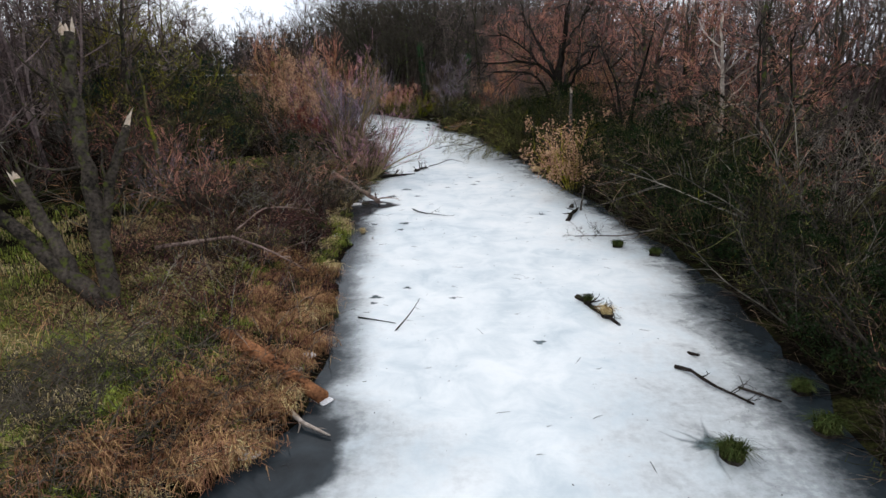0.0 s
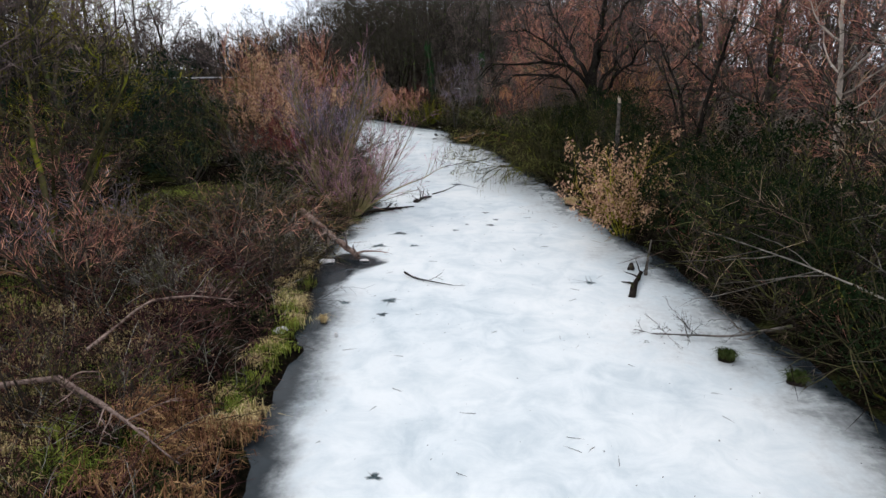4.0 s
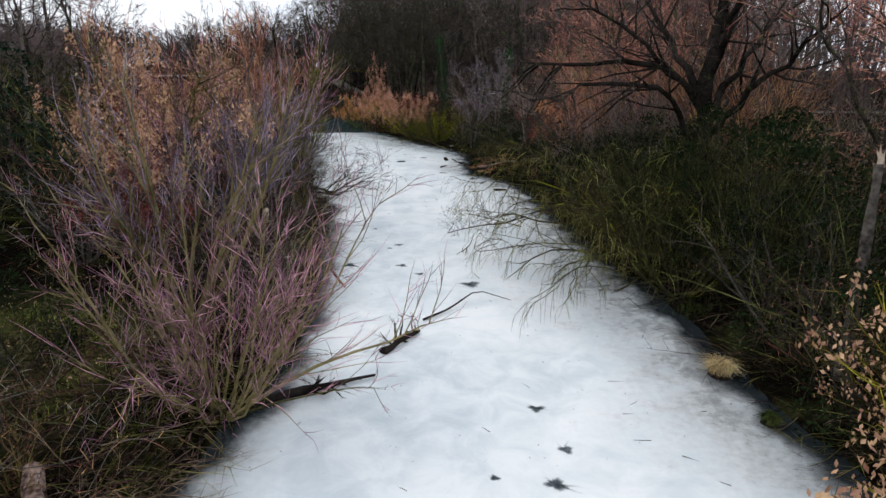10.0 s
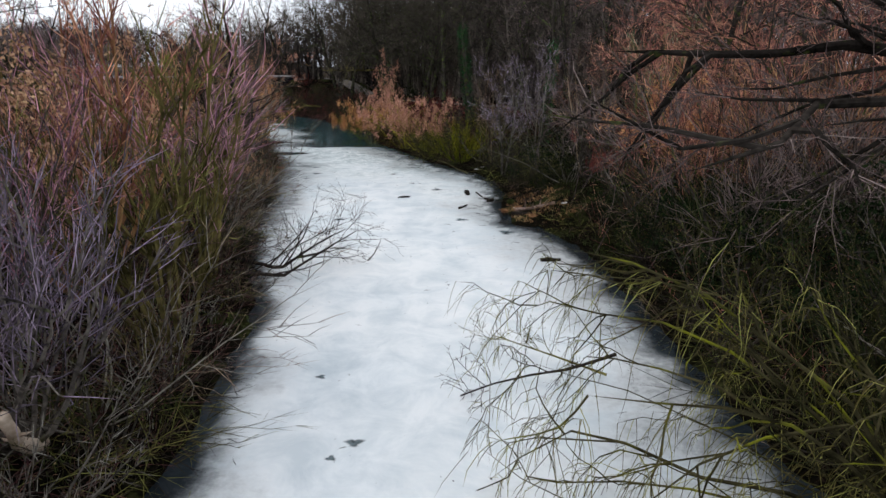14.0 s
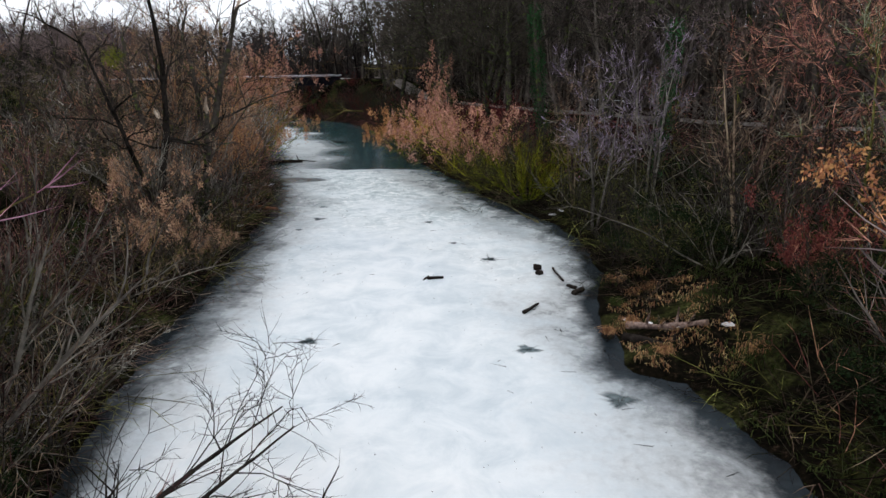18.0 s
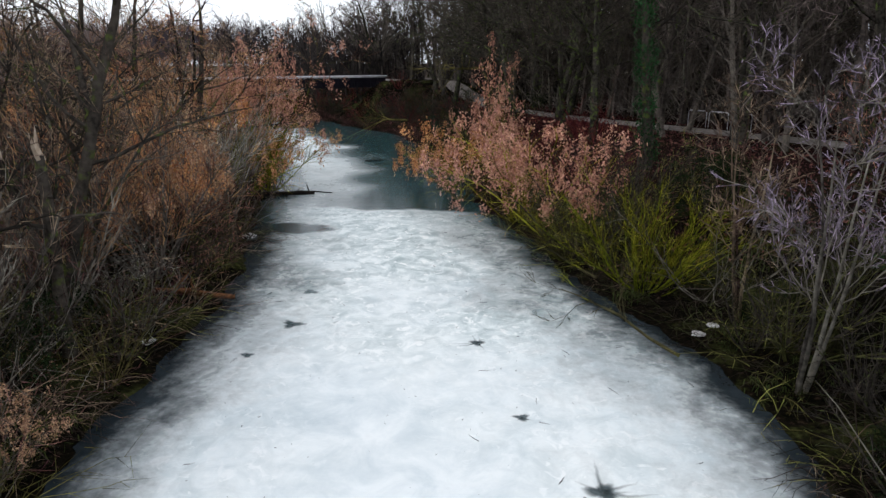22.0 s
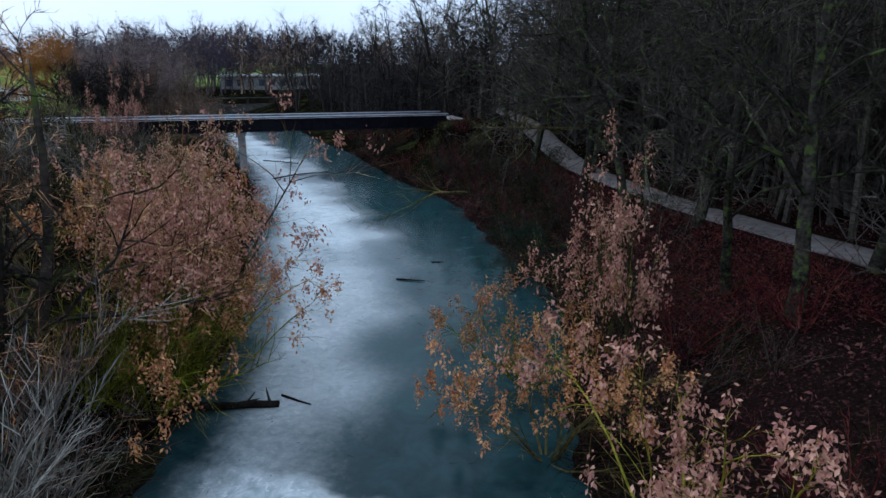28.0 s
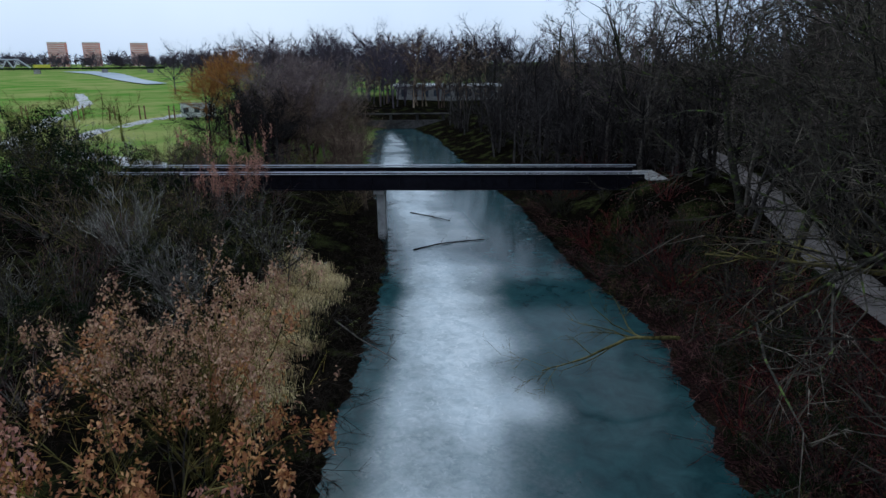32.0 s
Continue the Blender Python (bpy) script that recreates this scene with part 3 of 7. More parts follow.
def ice_material():
    m = bpy.data.materials.new("river_ice")
    m.use_nodes = True
    n, l = m.node_tree.nodes, m.node_tree.links
    bsdf = n["Principled BSDF"]
    tex = n.new("ShaderNodeTexCoord")

    def noise_of(scale, detail=5.0, rough=0.5, twist=0.0):
        t = n.new("ShaderNodeTexNoise")
        t.inputs["Roughness"].default_value, t.inputs["Distortion"].default_value = rough, twist
        t.inputs["Scale"].default_value, t.inputs["Detail"].default_value = scale, detail
        l.new(tex.outputs["Object"], t.inputs["Vector"])
        return t.outputs["Fac"]

    def ramp(fac, a, b, pa, pb):
        r = n.new("ShaderNodeValToRGB")
        r.color_ramp.elements[0].position, r.color_ramp.elements[0].color = pa, (*a, 1)
        r.color_ramp.elements[1].position, r.color_ramp.elements[1].color = pb, (*b, 1)
        l.new(fac, r.inputs["Fac"])
        return r.outputs["Color"]

    def mix(fac, a, b):
        x = n.new("ShaderNodeMix")
        x.data_type = "RGBA"
        l.new(fac, x.inputs[0])
        l.new(a, x.inputs[6])
        l.new(b, x.inputs[7])
        return x.outputs[2]

    def math_of(op, a, b):
        x = n.new("ShaderNodeMath")
        x.operation = op
        for i, v in enumerate((a, b)):
            if isinstance(v, float):
                x.inputs[i].default_value = v
            else:
                l.new(v, x.inputs[i])
        return x.outputs[0]

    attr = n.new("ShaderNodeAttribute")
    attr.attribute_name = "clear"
    teal = n.new("ShaderNodeAttribute")
    teal.attribute_name = "teal"
    flecked = n.new("ShaderNodeAttribute")
    flecked.attribute_name = "flecked"
    broad, patchy, crisp = noise_of(0.22, 4.0), noise_of(0.9, 9.0, 0.66, 0.5), noise_of(5.0, 6.0, 0.7)
    white = mix(ramp(broad, (0, 0, 0), (1, 1, 1), 0.36, 0.62), ramp(patchy, (0.56, 0.63, 0.665), (0.80, 0.845, 0.86), 0.34, 0.62), ramp(patchy, (0.72, 0.77, 0.785), (0.885, 0.905, 0.90), 0.32, 0.58))
    grey_ice = ramp(noise_of(1.6, 8.0, 0.7, 0.8), (0.35, 0.43, 0.44), (0.80, 0.85, 0.85), 0.36, 0.61)
    chips = ramp(noise_of(3.2, 4.0, 0.6, 1.2), (0, 0, 0), (1, 1, 1), 0.57, 0.635)
    bright = n.new("ShaderNodeRGB")
    bright.outputs[0].default_value = (0.90, 0.92, 0.91, 1)
    grey_ice = mix(chips, grey_ice, bright.outputs[0])
    white = mix(flecked.outputs["Fac"], white, grey_ice)
    # clear ice colour, lowered further to include the dark bank's reflection
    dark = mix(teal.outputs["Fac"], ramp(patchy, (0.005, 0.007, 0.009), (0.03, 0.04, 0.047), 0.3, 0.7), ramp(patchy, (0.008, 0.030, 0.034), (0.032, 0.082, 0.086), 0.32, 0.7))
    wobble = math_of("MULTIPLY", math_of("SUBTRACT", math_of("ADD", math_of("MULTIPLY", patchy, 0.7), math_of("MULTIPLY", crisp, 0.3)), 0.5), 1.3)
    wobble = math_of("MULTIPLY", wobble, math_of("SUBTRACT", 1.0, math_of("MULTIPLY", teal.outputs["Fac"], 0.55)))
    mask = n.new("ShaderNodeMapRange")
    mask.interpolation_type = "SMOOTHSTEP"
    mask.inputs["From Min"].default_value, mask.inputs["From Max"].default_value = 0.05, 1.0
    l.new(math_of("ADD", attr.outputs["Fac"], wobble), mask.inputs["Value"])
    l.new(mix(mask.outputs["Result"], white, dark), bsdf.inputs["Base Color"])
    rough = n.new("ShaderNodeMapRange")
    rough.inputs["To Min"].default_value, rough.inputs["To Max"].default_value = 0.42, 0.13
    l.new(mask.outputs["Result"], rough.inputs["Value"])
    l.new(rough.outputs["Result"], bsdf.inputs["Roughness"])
    bsdf.inputs["IOR"].default_value, bsdf.inputs["Specular IOR Level"].default_value = 1.31, 0.3
    b = n.new("ShaderNodeBump")
    b.inputs["Strength"].default_value, b.inputs["Distance"].default_value = 0.03, 0.02
    l.new(patchy, b.inputs["Height"])
    l.new(b.outputs["Normal"], bsdf.inputs["Normal"])
    return m


ice_mat = ice_material()
ice = tagged(part("ice", ice_mesh, ice_mat), "cloudy white river ice with dark clear margins, bank shade and reflection painted in", "ice", kind="structure")

# ---- foot path and meadow tracks ----
def ribbon(line, width, lift, rng_seed, kerb=0.05, every=0.8):
    """A strip of worn ground that follows the terrain."""
    rng = np.random.default_rng(rng_seed)
    seg = np.hypot(*np.diff(line, axis=0).T)
    s = np.concatenate([[0], np.cumsum(seg)])
    u = np.arange(0, s[-1], every)
    cx, cy = np.interp(u, s, line[:, 0]), np.interp(u, s, line[:, 1])
    for _ in range(6):
        cx[1:-1], cy[1:-1] = (cx[:-2] + 2 * cx[1:-1] + cx[2:]) / 4, (cy[:-2] + 2 * cy[1:-1] + cy[2:]) / 4
    tx, ty = np.gradient(cx), np.gradient(cy)
    ln = np.hypot(tx, ty)
    nxv, nyv = -ty / ln, tx / ln
    offs = np.array([-0.5, -0.46, -0.2, 0, 0.2, 0.46, 0.5]) * width
    drop = np.array([-kerb * 2, 0, 0.02, 0.03, 0.02, 0, -kerb * 2])
    wig = 1 + 0.08 * waves(cx, cy, 1.5)
    X, Y = cx[:, None] + nxv[:, None] * offs * wig[:, None], cy[:, None] + nyv[:, None] * offs * wig[:, None]
    Z = ground_z(X, Y) + lift + drop
    i, j = np.meshgrid(np.arange(len(u) - 1), np.arange(6), indexing="ij")
    q = np.stack([i * 7 + j, i * 7 + j + 1, (i + 1) * 7 + j + 1, (i + 1) * 7 + j], -1).reshape(-1, 4)
    return mesh_of("path", [(np.stack([X, Y, Z], -1).reshape(-1, 3), q, [])], smooth=True)


tagged(part("path", ribbon(PATH_LINE, 2.2, 0.05, 1), M["path"]), "pale gravel foot path through the wood", "path", kind="structure")
for line in (np.array([(-66, 112), (-74, 124), (-92, 121), (-104, 119), (-119, 128), (-150, 143), (-175, 158), (-230, 178)], float),
             np.array([(-92, 118), (-112, 134), (-122, 146), (-128, 158), (-140, 175)], float)):
    tagged(part("path", ribbon(line, 2.8, 0.06, 2, every=1.5), M["gravel_pale"]), "pale gravel track across the green meadow", "path", kind="structure")

# ---- plants ----
def thing(name, label, category, group=""):
    return tagged(new(name), label, category, group)


def shrub(seed, height, spread, stems, branches, twigs, label, name="shrub", mats=("stem_green", "twig_brown"), lean=(0, 0), pull=0.05, droop=0.0,
          leaf=None, leaf_count=0, leaf_size=0.07, twig_len=0.5, low=0.15, stem_r=0.03, twig_r=0.0065, fine_k=1, fork=(22, 58), group="shrubs on the river banks", clumps=0, tight=(20, 55), leaf_low=0.4):
    """A bare bush of many stems from one stool, each with branches and twigs, and dead leaves on some."""
    rng = np.random.default_rng(seed)
    az = rng.uniform(0, 2 * np.pi, stems)
    tilt = np.arctan2(spread, height) * np.sqrt(rng.uniform(0, 1, stems)) * 1.15
    way = np.stack([np.sin(tilt) * np.cos(az) + lean[0], np.sin(tilt) * np.sin(az) + lean[1], np.cos(tilt)], 1)
    start = np.stack([np.cos(az), np.sin(az), 0 * az], 1) * (0.10 * spread * rng.uniform(0.2, 1, stems))[:, None] - [0, 0, 0.15]
    length = height / np.maximum(np.cos(tilt), 0.55) * rng.uniform(0.62, 1.06, stems)
    main = grow(rng, start, way, length, 7, 0.10, (0, 0, pull))
    s1, w1, l1, u1, a1 = sprout(rng, main, branches, low, 0.97, fork, 0.46)
    side = grow(rng, s1, w1, l1, 4, 0.15, (0, 0, pull * 1.4 - droop))
    s2, w2, l2, u2, _ = sprout(rng, side, twigs, 0.1, 1.0, tight, twig_len, 0.35)
    fine = grow(rng, s2, w2, l2, fine_k, 0.15, (0, 0, pull - droop * 1.5))
    s3, w3, l3, u3, _ = sprout(rng, main, branches, 0.35, 1.0, (20, 45), 0.16, 0.3)
    more = grow(rng, s3, w3, l3, 1, 0.12, (0, 0, pull))
    for c in (main, side, fine, more):
        c[..., 2] = np.maximum(c[..., 2], 0.03) if lean == (0, 0) else c[..., 2]
    ob = thing(name, label, "shrub", group)
    rs = stem_r * rng.uniform(0.55, 1.25, stems)
    tagged(part("framework", mesh_of("framework", [tubes(main, rs, rs * 0.22, 4), tubes(side, np.maximum(rs[a1] * 0.32, twig_r), twig_r * 0.7, 3)]), M[mats[0]], ob), kind="stuff")
    tagged(part("crown", mesh_of("crown", [tubes(fine, twig_r, twig_r * 0.5, 3), tubes(more, twig_r, twig_r * 0.5, 3)]), M[mats[1]], ob), kind="stuff")
    if leaf:
        pool = np.concatenate([fine[:, -1], (fine[:, 0] + fine[:, 1]) / 2, more[:, 1], fine[:, 0] * 0.3 + fine[:, -1] * 0.7])
        if clumps:
            pool = np.concatenate([fine[:, -1], more[:, 1]])
            pool = pool[pool[:, 2] > height * leaf_low]
            pool = pool[rng.integers(0, len(pool), clumps)]
            pick = pool[rng.integers(0, clumps, leaf_count)] + rng.normal(0, 1, (leaf_count, 3)) * [0.075, 0.075, 0.17]
        else:
            pick = pool[rng.integers(0, len(pool), leaf_count)] + rng.normal(0, leaf_size * 0.5, (leaf_count, 3))
        tagged(part("foliage", mesh_of("foliage", [leaves_at(rng, pick, leaf_size)]), M[leaf], ob), kind="stuff")
    return ob


def tree(seed, height, spread, limbs, branches, shoots, twigs, label, name="tree", mats=("bark_dark", "twig_dark"), trunk_r=0.22, bare=0.25, lean=(0, 0), rise=0.05,
         twig_r=0.008, trunks=1, split=True, leaf=None, leaf_count=0, leaf_size=0.08, ivy=0, wiggle=0.07, group="trees of the wood"):
    """A bare tree: trunk, crooked limbs, branches and a crown of fine twigs."""
    rng = np.random.default_rng(seed)
    az0 = rng.uniform(0, 2 * np.pi, trunks)
    way = np.stack([lean[0] + 0.12 * (trunks > 1) * np.cos(az0) * 2, lean[1] + 0.12 * (trunks > 1) * np.sin(az0) * 2, np.ones(trunks)], 1)
    start = np.stack([np.cos(az0), np.sin(az0), 0 * az0], 1) * (0.0 if trunks == 1 else trunk_r) - [0, 0, 0.3]
    trunk = grow(rng, start, way, height * rng.uniform(0.82, 1.0, trunks), 9, wiggle, (0, 0, 0.06))
    s1, w1, l1, u1, a1 = sprout(rng, trunk, limbs, bare, 0.97, (35, 75), spread / height, 0.45)
    limb = grow(rng, s1, w1, l1, 5, 0.17, (0, 0, rise))
    s2, w2, l2, u2, a2 = sprout(rng, limb, branches, 0.2, 1.0, (25, 60), 0.5, 0.4)
    branch = grow(rng, s2, w2, l2, 3, 0.2, (0, 0, rise))
    s3, w3, l3, u3, _ = sprout(rng, branch, shoots, 0.15, 1.0, (20, 55) if split else (14, 38), 0.55, 0.4)
    shoot = grow(rng, s3, w3, l3, 1, 0.2, (0, 0, rise * 0.5))
    ob = thing(name, label, "tree", group)
    r1 = trunk_r * (1 - 0.8 * u1) * 0.45 * rng.uniform(0.6, 1.1, len(u1))
    part("trunk", mesh_of("trunk", [tubes(trunk, trunk_r, trunk_r * 0.18, 8, rough=0.12, rng=rng)], True), M[mats[0]], ob)
    rb = np.maximum(r1[a2] * 0.45, twig_r * 1.5)
    if split:
        for i in range(len(limb)):
            part("limb", mesh_of("limb", [tubes(limb[i:i + 1], r1[i:i + 1], r1[i:i + 1] * 0.25, 5), tubes(branch[a2 == i], rb[a2 == i], twig_r, 3)]), M[mats[0]], ob)
    else:
        tagged(part("framework", mesh_of("framework", [tubes(limb, r1, r1 * 0.25, 4), tubes(branch, rb, twig_r, 3)]), M[mats[0]], ob), kind="stuff")
    pieces = [tubes(shoot, twig_r * 1.2, twig_r * 0.6, 3)]
    if twigs:
        s4, w4, l4, u4, _ = sprout(rng, shoot, twigs, 0.1, 1.0, (20, 50), 0.55, 0.3)
        pieces.append(tubes(grow(rng, s4, w4, l4, 1, 0.1), twig_r * 0.8, 0.001, 3))
    tagged(part("crown", mesh_of("crown", pieces), M[mats[1]], ob), kind="stuff")
    if leaf:
        pool = np.concatenate([shoot[:, 1], shoot[:, 0]])
        pick = pool[rng.integers(0, len(pool), leaf_count)] + rng.normal(0, leaf_size * 0.6, (leaf_count, 3))
        tagged(part("foliage", mesh_of("foliage", [leaves_at(rng, pick, leaf_size)]), M[leaf], ob), kind="stuff")
    if ivy:
        u = np.clip(rng.uniform(0, 0.62, 90)[rng.integers(0, 90, ivy)] + rng.normal(0, 0.012, ivy), 0, 0.9)
        f = u * 9
        i = f.astype(int)
        at = trunk[0][i] + (trunk[0][i + 1] - trunk[0][i]) * (f - i)[:, None]
        out = unit(rng.normal(0, 1, (ivy, 3)) * [1, 1, 0.2])
        pick = at + out * (trunk_r * (1.0 + 1.1 * rng.uniform(0, 1, ivy) ** 2))[:, None]
        tagged(part("ivy", mesh_of("ivy", [leaves_at(rng, pick, 0.13)]), M["ivy"], ob, "dark green climbing ivy on the trunk"), kind="stuff")
    return ob


def evergreen(seed, height, spread, count, label, mat="leaf_green"):
    """A dense dark bush: stems with a deep mantle of small leaves, shade painted into their colour."""
    rng = np.random.default_rng(seed)
    ob = shrub(seed, height, spread, 11, 5, 4, label, "evergreen_shrub", ("bark_dark", "twig_olive"), group="dark shrubs on the banks")
    blobs = 34
    d = unit(rng.normal(0, 1, (blobs, 3)) + [0, 0, 0.3])
    heart = d * rng.uniform(0.45, 0.92, blobs)[:, None] * [spread, spread, height * 0.6] + [0, 0, height * 0.42]
    size = rng.uniform(0.16, 0.34, blobs) * spread
    pick = rng.integers(0, blobs, count)
    out = unit(rng.normal(0, 1, (count, 3)) + [0, 0, 0.5] + d[pick] * 0.8)
    p = heart[pick] + out * (size[pick] * rng.uniform(0.5, 1.1, count) ** 0.6)[:, None] * [1, 1, 0.75]
    p = p[p[:, 2] > 0.1]
    tagged(part("foliage", mesh_of("foliage", [leaves_at(rng, p, 0.10, 0.1)]), M[mat], ob, "small dark green leaves deepened for shade"), kind="stuff")
    return ob


def put(proto, x, y, size=1.0, turn=None, mats=None, sink=0.05, tall=1.0, tip=(0, 0)):
    """A copy of a plant at a place on the ground."""
    z = float(ground_z(np.array([x]), np.array([y]))[0]) - sink
    turn = PLACE.uniform(0, 360) if turn is None else turn
    ob = copy_thing(proto, pose(x, y, max(z, -0.05), tip[0], tip[1], turn) @ Matrix.Diagonal((size, size, size * tall, 1)))
    if mats:
        role = {"trunk": 0, "limb": 0, "framework": 0, "crown": 1, "foliage": 2, "ivy": 3}
        for child in ob.children:
            k = role[child.name.split(".")[0]]
            mat = mats[k] if k < len(mats) else None
            if mat:
                child.material_slots[0].link = "OBJECT"
                child.material_slots[0].material = M[mat]
    return ob


PLACE = np.random.default_rng(77)
PARK = []


def proto(ob):
    """A first plant, to be copied and then taken away."""
    PARK.append(ob)
    return ob


vase = [proto(shrub(10 + i, 4.0, 2.4, 14, 6, 4, "bare multi-stemmed willow bush with upright brown twigs", "willow_shrub", twig_r=0.009, stem_r=0.035)) for i in range(3)]
rich = [proto(shrub(15 + i, 4.0, 2.7, 17, 9, 6, "bare multi-stemmed willow bush", "willow_shrub", low=0.26, twig_r=0.0065, stem_r=0.04, fine_k=2, fork=(14, 36), tight=(12, 32), pull=0.05, twig_len=0.7)) for i in range(3)]
thicket = [proto(shrub(20 + i, 3.0, 2.6, 11, 6, 4, "tangled bare brown thicket beside the ice", "thicket_shrub", pull=0.0, droop=0.03, low=0.05, twig_r=0.009, stem_r=0.036, mats=("bark_dark", "twig_brown"))) for i in range(3)]
big_leafy = [proto(shrub(35 + i, 7.2, 3.7, 15, 9, 6, "large willow with withered leaves", "leafy_shrub", ("stem_green", "twig_ochre"), leaf="leaf_orange", leaf_count=6800, leaf_size=0.125, pull=0.035, stem_r=0.05, fork=(20, 50), clumps=640, group="leaf-bearing shrubs")) for i in range(2)]
leafy = [proto(shrub(30 + i, 4.2, 2.7, 12, 7, 5, "shrub with dry tan leaves still hanging on its twigs", "leafy_shrub", ("stem_green", "twig_ochre"), leaf="leaf_tan",
                     leaf_count=4200, leaf_size=0.11, pull=0.02, droop=0.02, clumps=150, group="leaf-bearing shrubs")) for i in range(2)]
arching = [proto(shrub(38 + i, 3.6, 3.4, 11, 8, 5, "arching shrub with clusters of pinkish tan leaves", "leafy_shrub", ("stem_green", "twig_ochre"), leaf="leaf_tan",
                       leaf_count=4200, leaf_size=0.11, pull=-0.03, droop=0.07, clumps=140, stem_r=0.035, group="leaf-bearing shrubs")) for i in range(2)]
fan = [proto(shrub(25 + i, 4.0, 2.2, 13, 10, 5, "bare fan-shaped willow bush", "willow_shrub", low=0.4, twig_r=0.006, fine_k=2, fork=(13, 36), tight=(12, 32), pull=0.04, twig_len=0.65, stem_r=0.048)) for i in range(2)]
dome = [proto(shrub(27 + i, 3.6, 3.5, 26, 9, 5, "bare rounded willow bush", "willow_shrub", low=0.14, twig_r=0.006, fine_k=2, fork=(15, 40), tight=(14, 36), pull=0.045, twig_len=0.6, stem_r=0.034)) for i in range(2)]
spray = [proto(shrub(140 + i, 3.4, 3.6, 9, 7, 3, "arching bare bush with long olive branches", "willow_shrub", ("branch_olive", "branch_olive"), pull=-0.01, droop=0.03, low=0.22, stem_r=0.026, twig_r=0.0075, fine_k=2, fork=(22, 52), twig_len=0.55)) for i in range(3)]
tan_shrub = proto(shrub(141, 4.0, 2.3, 10, 7, 4, "shrub with curled tan leaves", "leafy_shrub", ("branch_olive", "twig_ochre"), lean=(-0.28, -0.34), leaf="leaf_tan", leaf_count=2600, leaf_size=0.11, pull=0.02, clumps=250, leaf_low=0.12, group="leaf-bearing shrubs"))
path_tree = [proto(tree(95 + i, 14.0, 10.5, 18, 9, 7, 4, "bare tree with a dense dark crown beside the foot path", "tree", ("bark_dark", "twig_dark"), 0.24, 0.22, rise=0.03, twig_r=0.012, wiggle=0.09)) for i in range(2)]
sapling = [proto(tree(40 + i, 6.6, 2.6, 10, 5, 4, 2, "slender bare sapling with pale lilac twigs", "sapling", ("bark_grey", "twig_lilac"), 0.05, 0.3, rise=0.16,
                      twig_r=0.008, trunks=4, wiggle=0.05, split=False, group="saplings on the bank")) for i in range(2)]
wood = [proto(tree(50 + i, 15.0, 8.0, 13, 6, 5, 3, "tall bare woodland tree with dark bark", "tree", ("bark_dark", "twig_dark"), 0.24, 0.27, twig_r=0.017)) for i in range(4)]
back = [proto(tree(60 + i, 15.0, 8.5, 12, 7, 7, 0, "tall bare tree far back in the dark wood", "tree", ("bark_dark", "twig_dark"), 0.24, 0.2, twig_r=0.026, split=False)) for i in range(3)]
cloud_tree = [proto(tree(70 + i, 11.0, 7.5, 11, 8, 7, 4, "broad bare willow with a haze of reddish twigs", "willow_tree", ("bark_dark", "twig_red"), 0.26, 0.15, rise=0.02,
                         twig_r=0.009, trunks=2, wiggle=0.12, group="willow trees")) for i in range(2)]
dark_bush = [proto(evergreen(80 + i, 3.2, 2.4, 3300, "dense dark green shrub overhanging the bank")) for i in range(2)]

# shrubs that stand out, at their places
put(spray[1], -4.7, 37.8, 0.8, 60, ("branch_olive", "twig_purple"))["label"] = "low bush with pinkish twigs reaching over the ice"
put(dome[0], -4.7, 37.5, 1.12, 40, ("stem_pale", "twig_purple"))["label"] = "large willow bush with pinkish purple twig tips over the ice"
put(fan[1], -6.4, 39.8, 1.35, 200, ("stem_pale", "twig_lilac"), tall=1.05)["label"] = "willow bush with pale lilac upright shoots"
put(dark_bush[0], -7.6, 34.4, 0.45)
put(dark_bush[1], -8.6, 37.6, 0.7)
for x, y, k in ((-10.2, 28.6, 0.7), (-12.0, 30.6, 0.8), (-9.8, 26.4, 0.6), (-12.6, 27.0, 0.7), (-14.6, 30.4, 0.9), (-8.2, 29.8, 0.5), (-16.5, 36.5, 0.9)):
    put(thicket[PLACE.integers(0, 3)], x, y, k, mats=[("bark_grey", "twig_rust"), ("bark_grey", "twig_lilac"), ("stem_green", "twig_brown"), ("bark_grey", "twig_red")][PLACE.integers(0, 4)])
put(thicket[1], -7.2, 33.0, 0.5, 10, ("stem_green", "twig_olive"))
put(thicket[0], -9.0, 34.0, 0.6, 80, ("bark_grey", "cane_purple"))
put(thicket[2], -6.4, 34.2, 0.45, 150, ("stem_green", "twig_rust"))
put(leafy[0], -10.7, 46.2, 1.25, 70, ("bark_grey", "twig_rust", "leaf_tan"), tall=1.15)["label"] = "tall upright shrub with pinkish tan leaves"
put(vase[0], -12.8, 48.9, 1.6, 10, ("branch_olive", "twig_olive"))["label"] = "tall olive green willow bush"
put(big_leafy[0], -12.4, 52.5, 0.88, 30, ("bark_grey", "twig_brown", "leaf_tan"))["label"] = "tall shrub with dry tan leaves among bare willows"
put(leafy[1], -9.4, 44.0, 0.85, 130, ("bark_grey", "twig_red", "leaf_red"))["label"] = "shrub with dark red withered leaves"
put(fan[0], -7.2, 52.6, 1.55, 160, ("stem_green", "twig_olive"))["label"] = "large olive brown willow bush leaning over the ice"
put(fan[1], -8.6, 56.4, 1.75, 20, ("stem_green", "twig_purple"))["label"] = "tall willow bush with mauve pink twigs"
put(rich[0], -10.6, 54.6, 1.75, 310, ("twig_rust", "twig_red"))["label"] = "tall willow bush with pinkish brown twigs"
put(rich[2], -7.6, 48.4, 1.25, 270, ("bark_grey", "twig_lilac"))["label"] = "bush of pale lilac upright shoots"
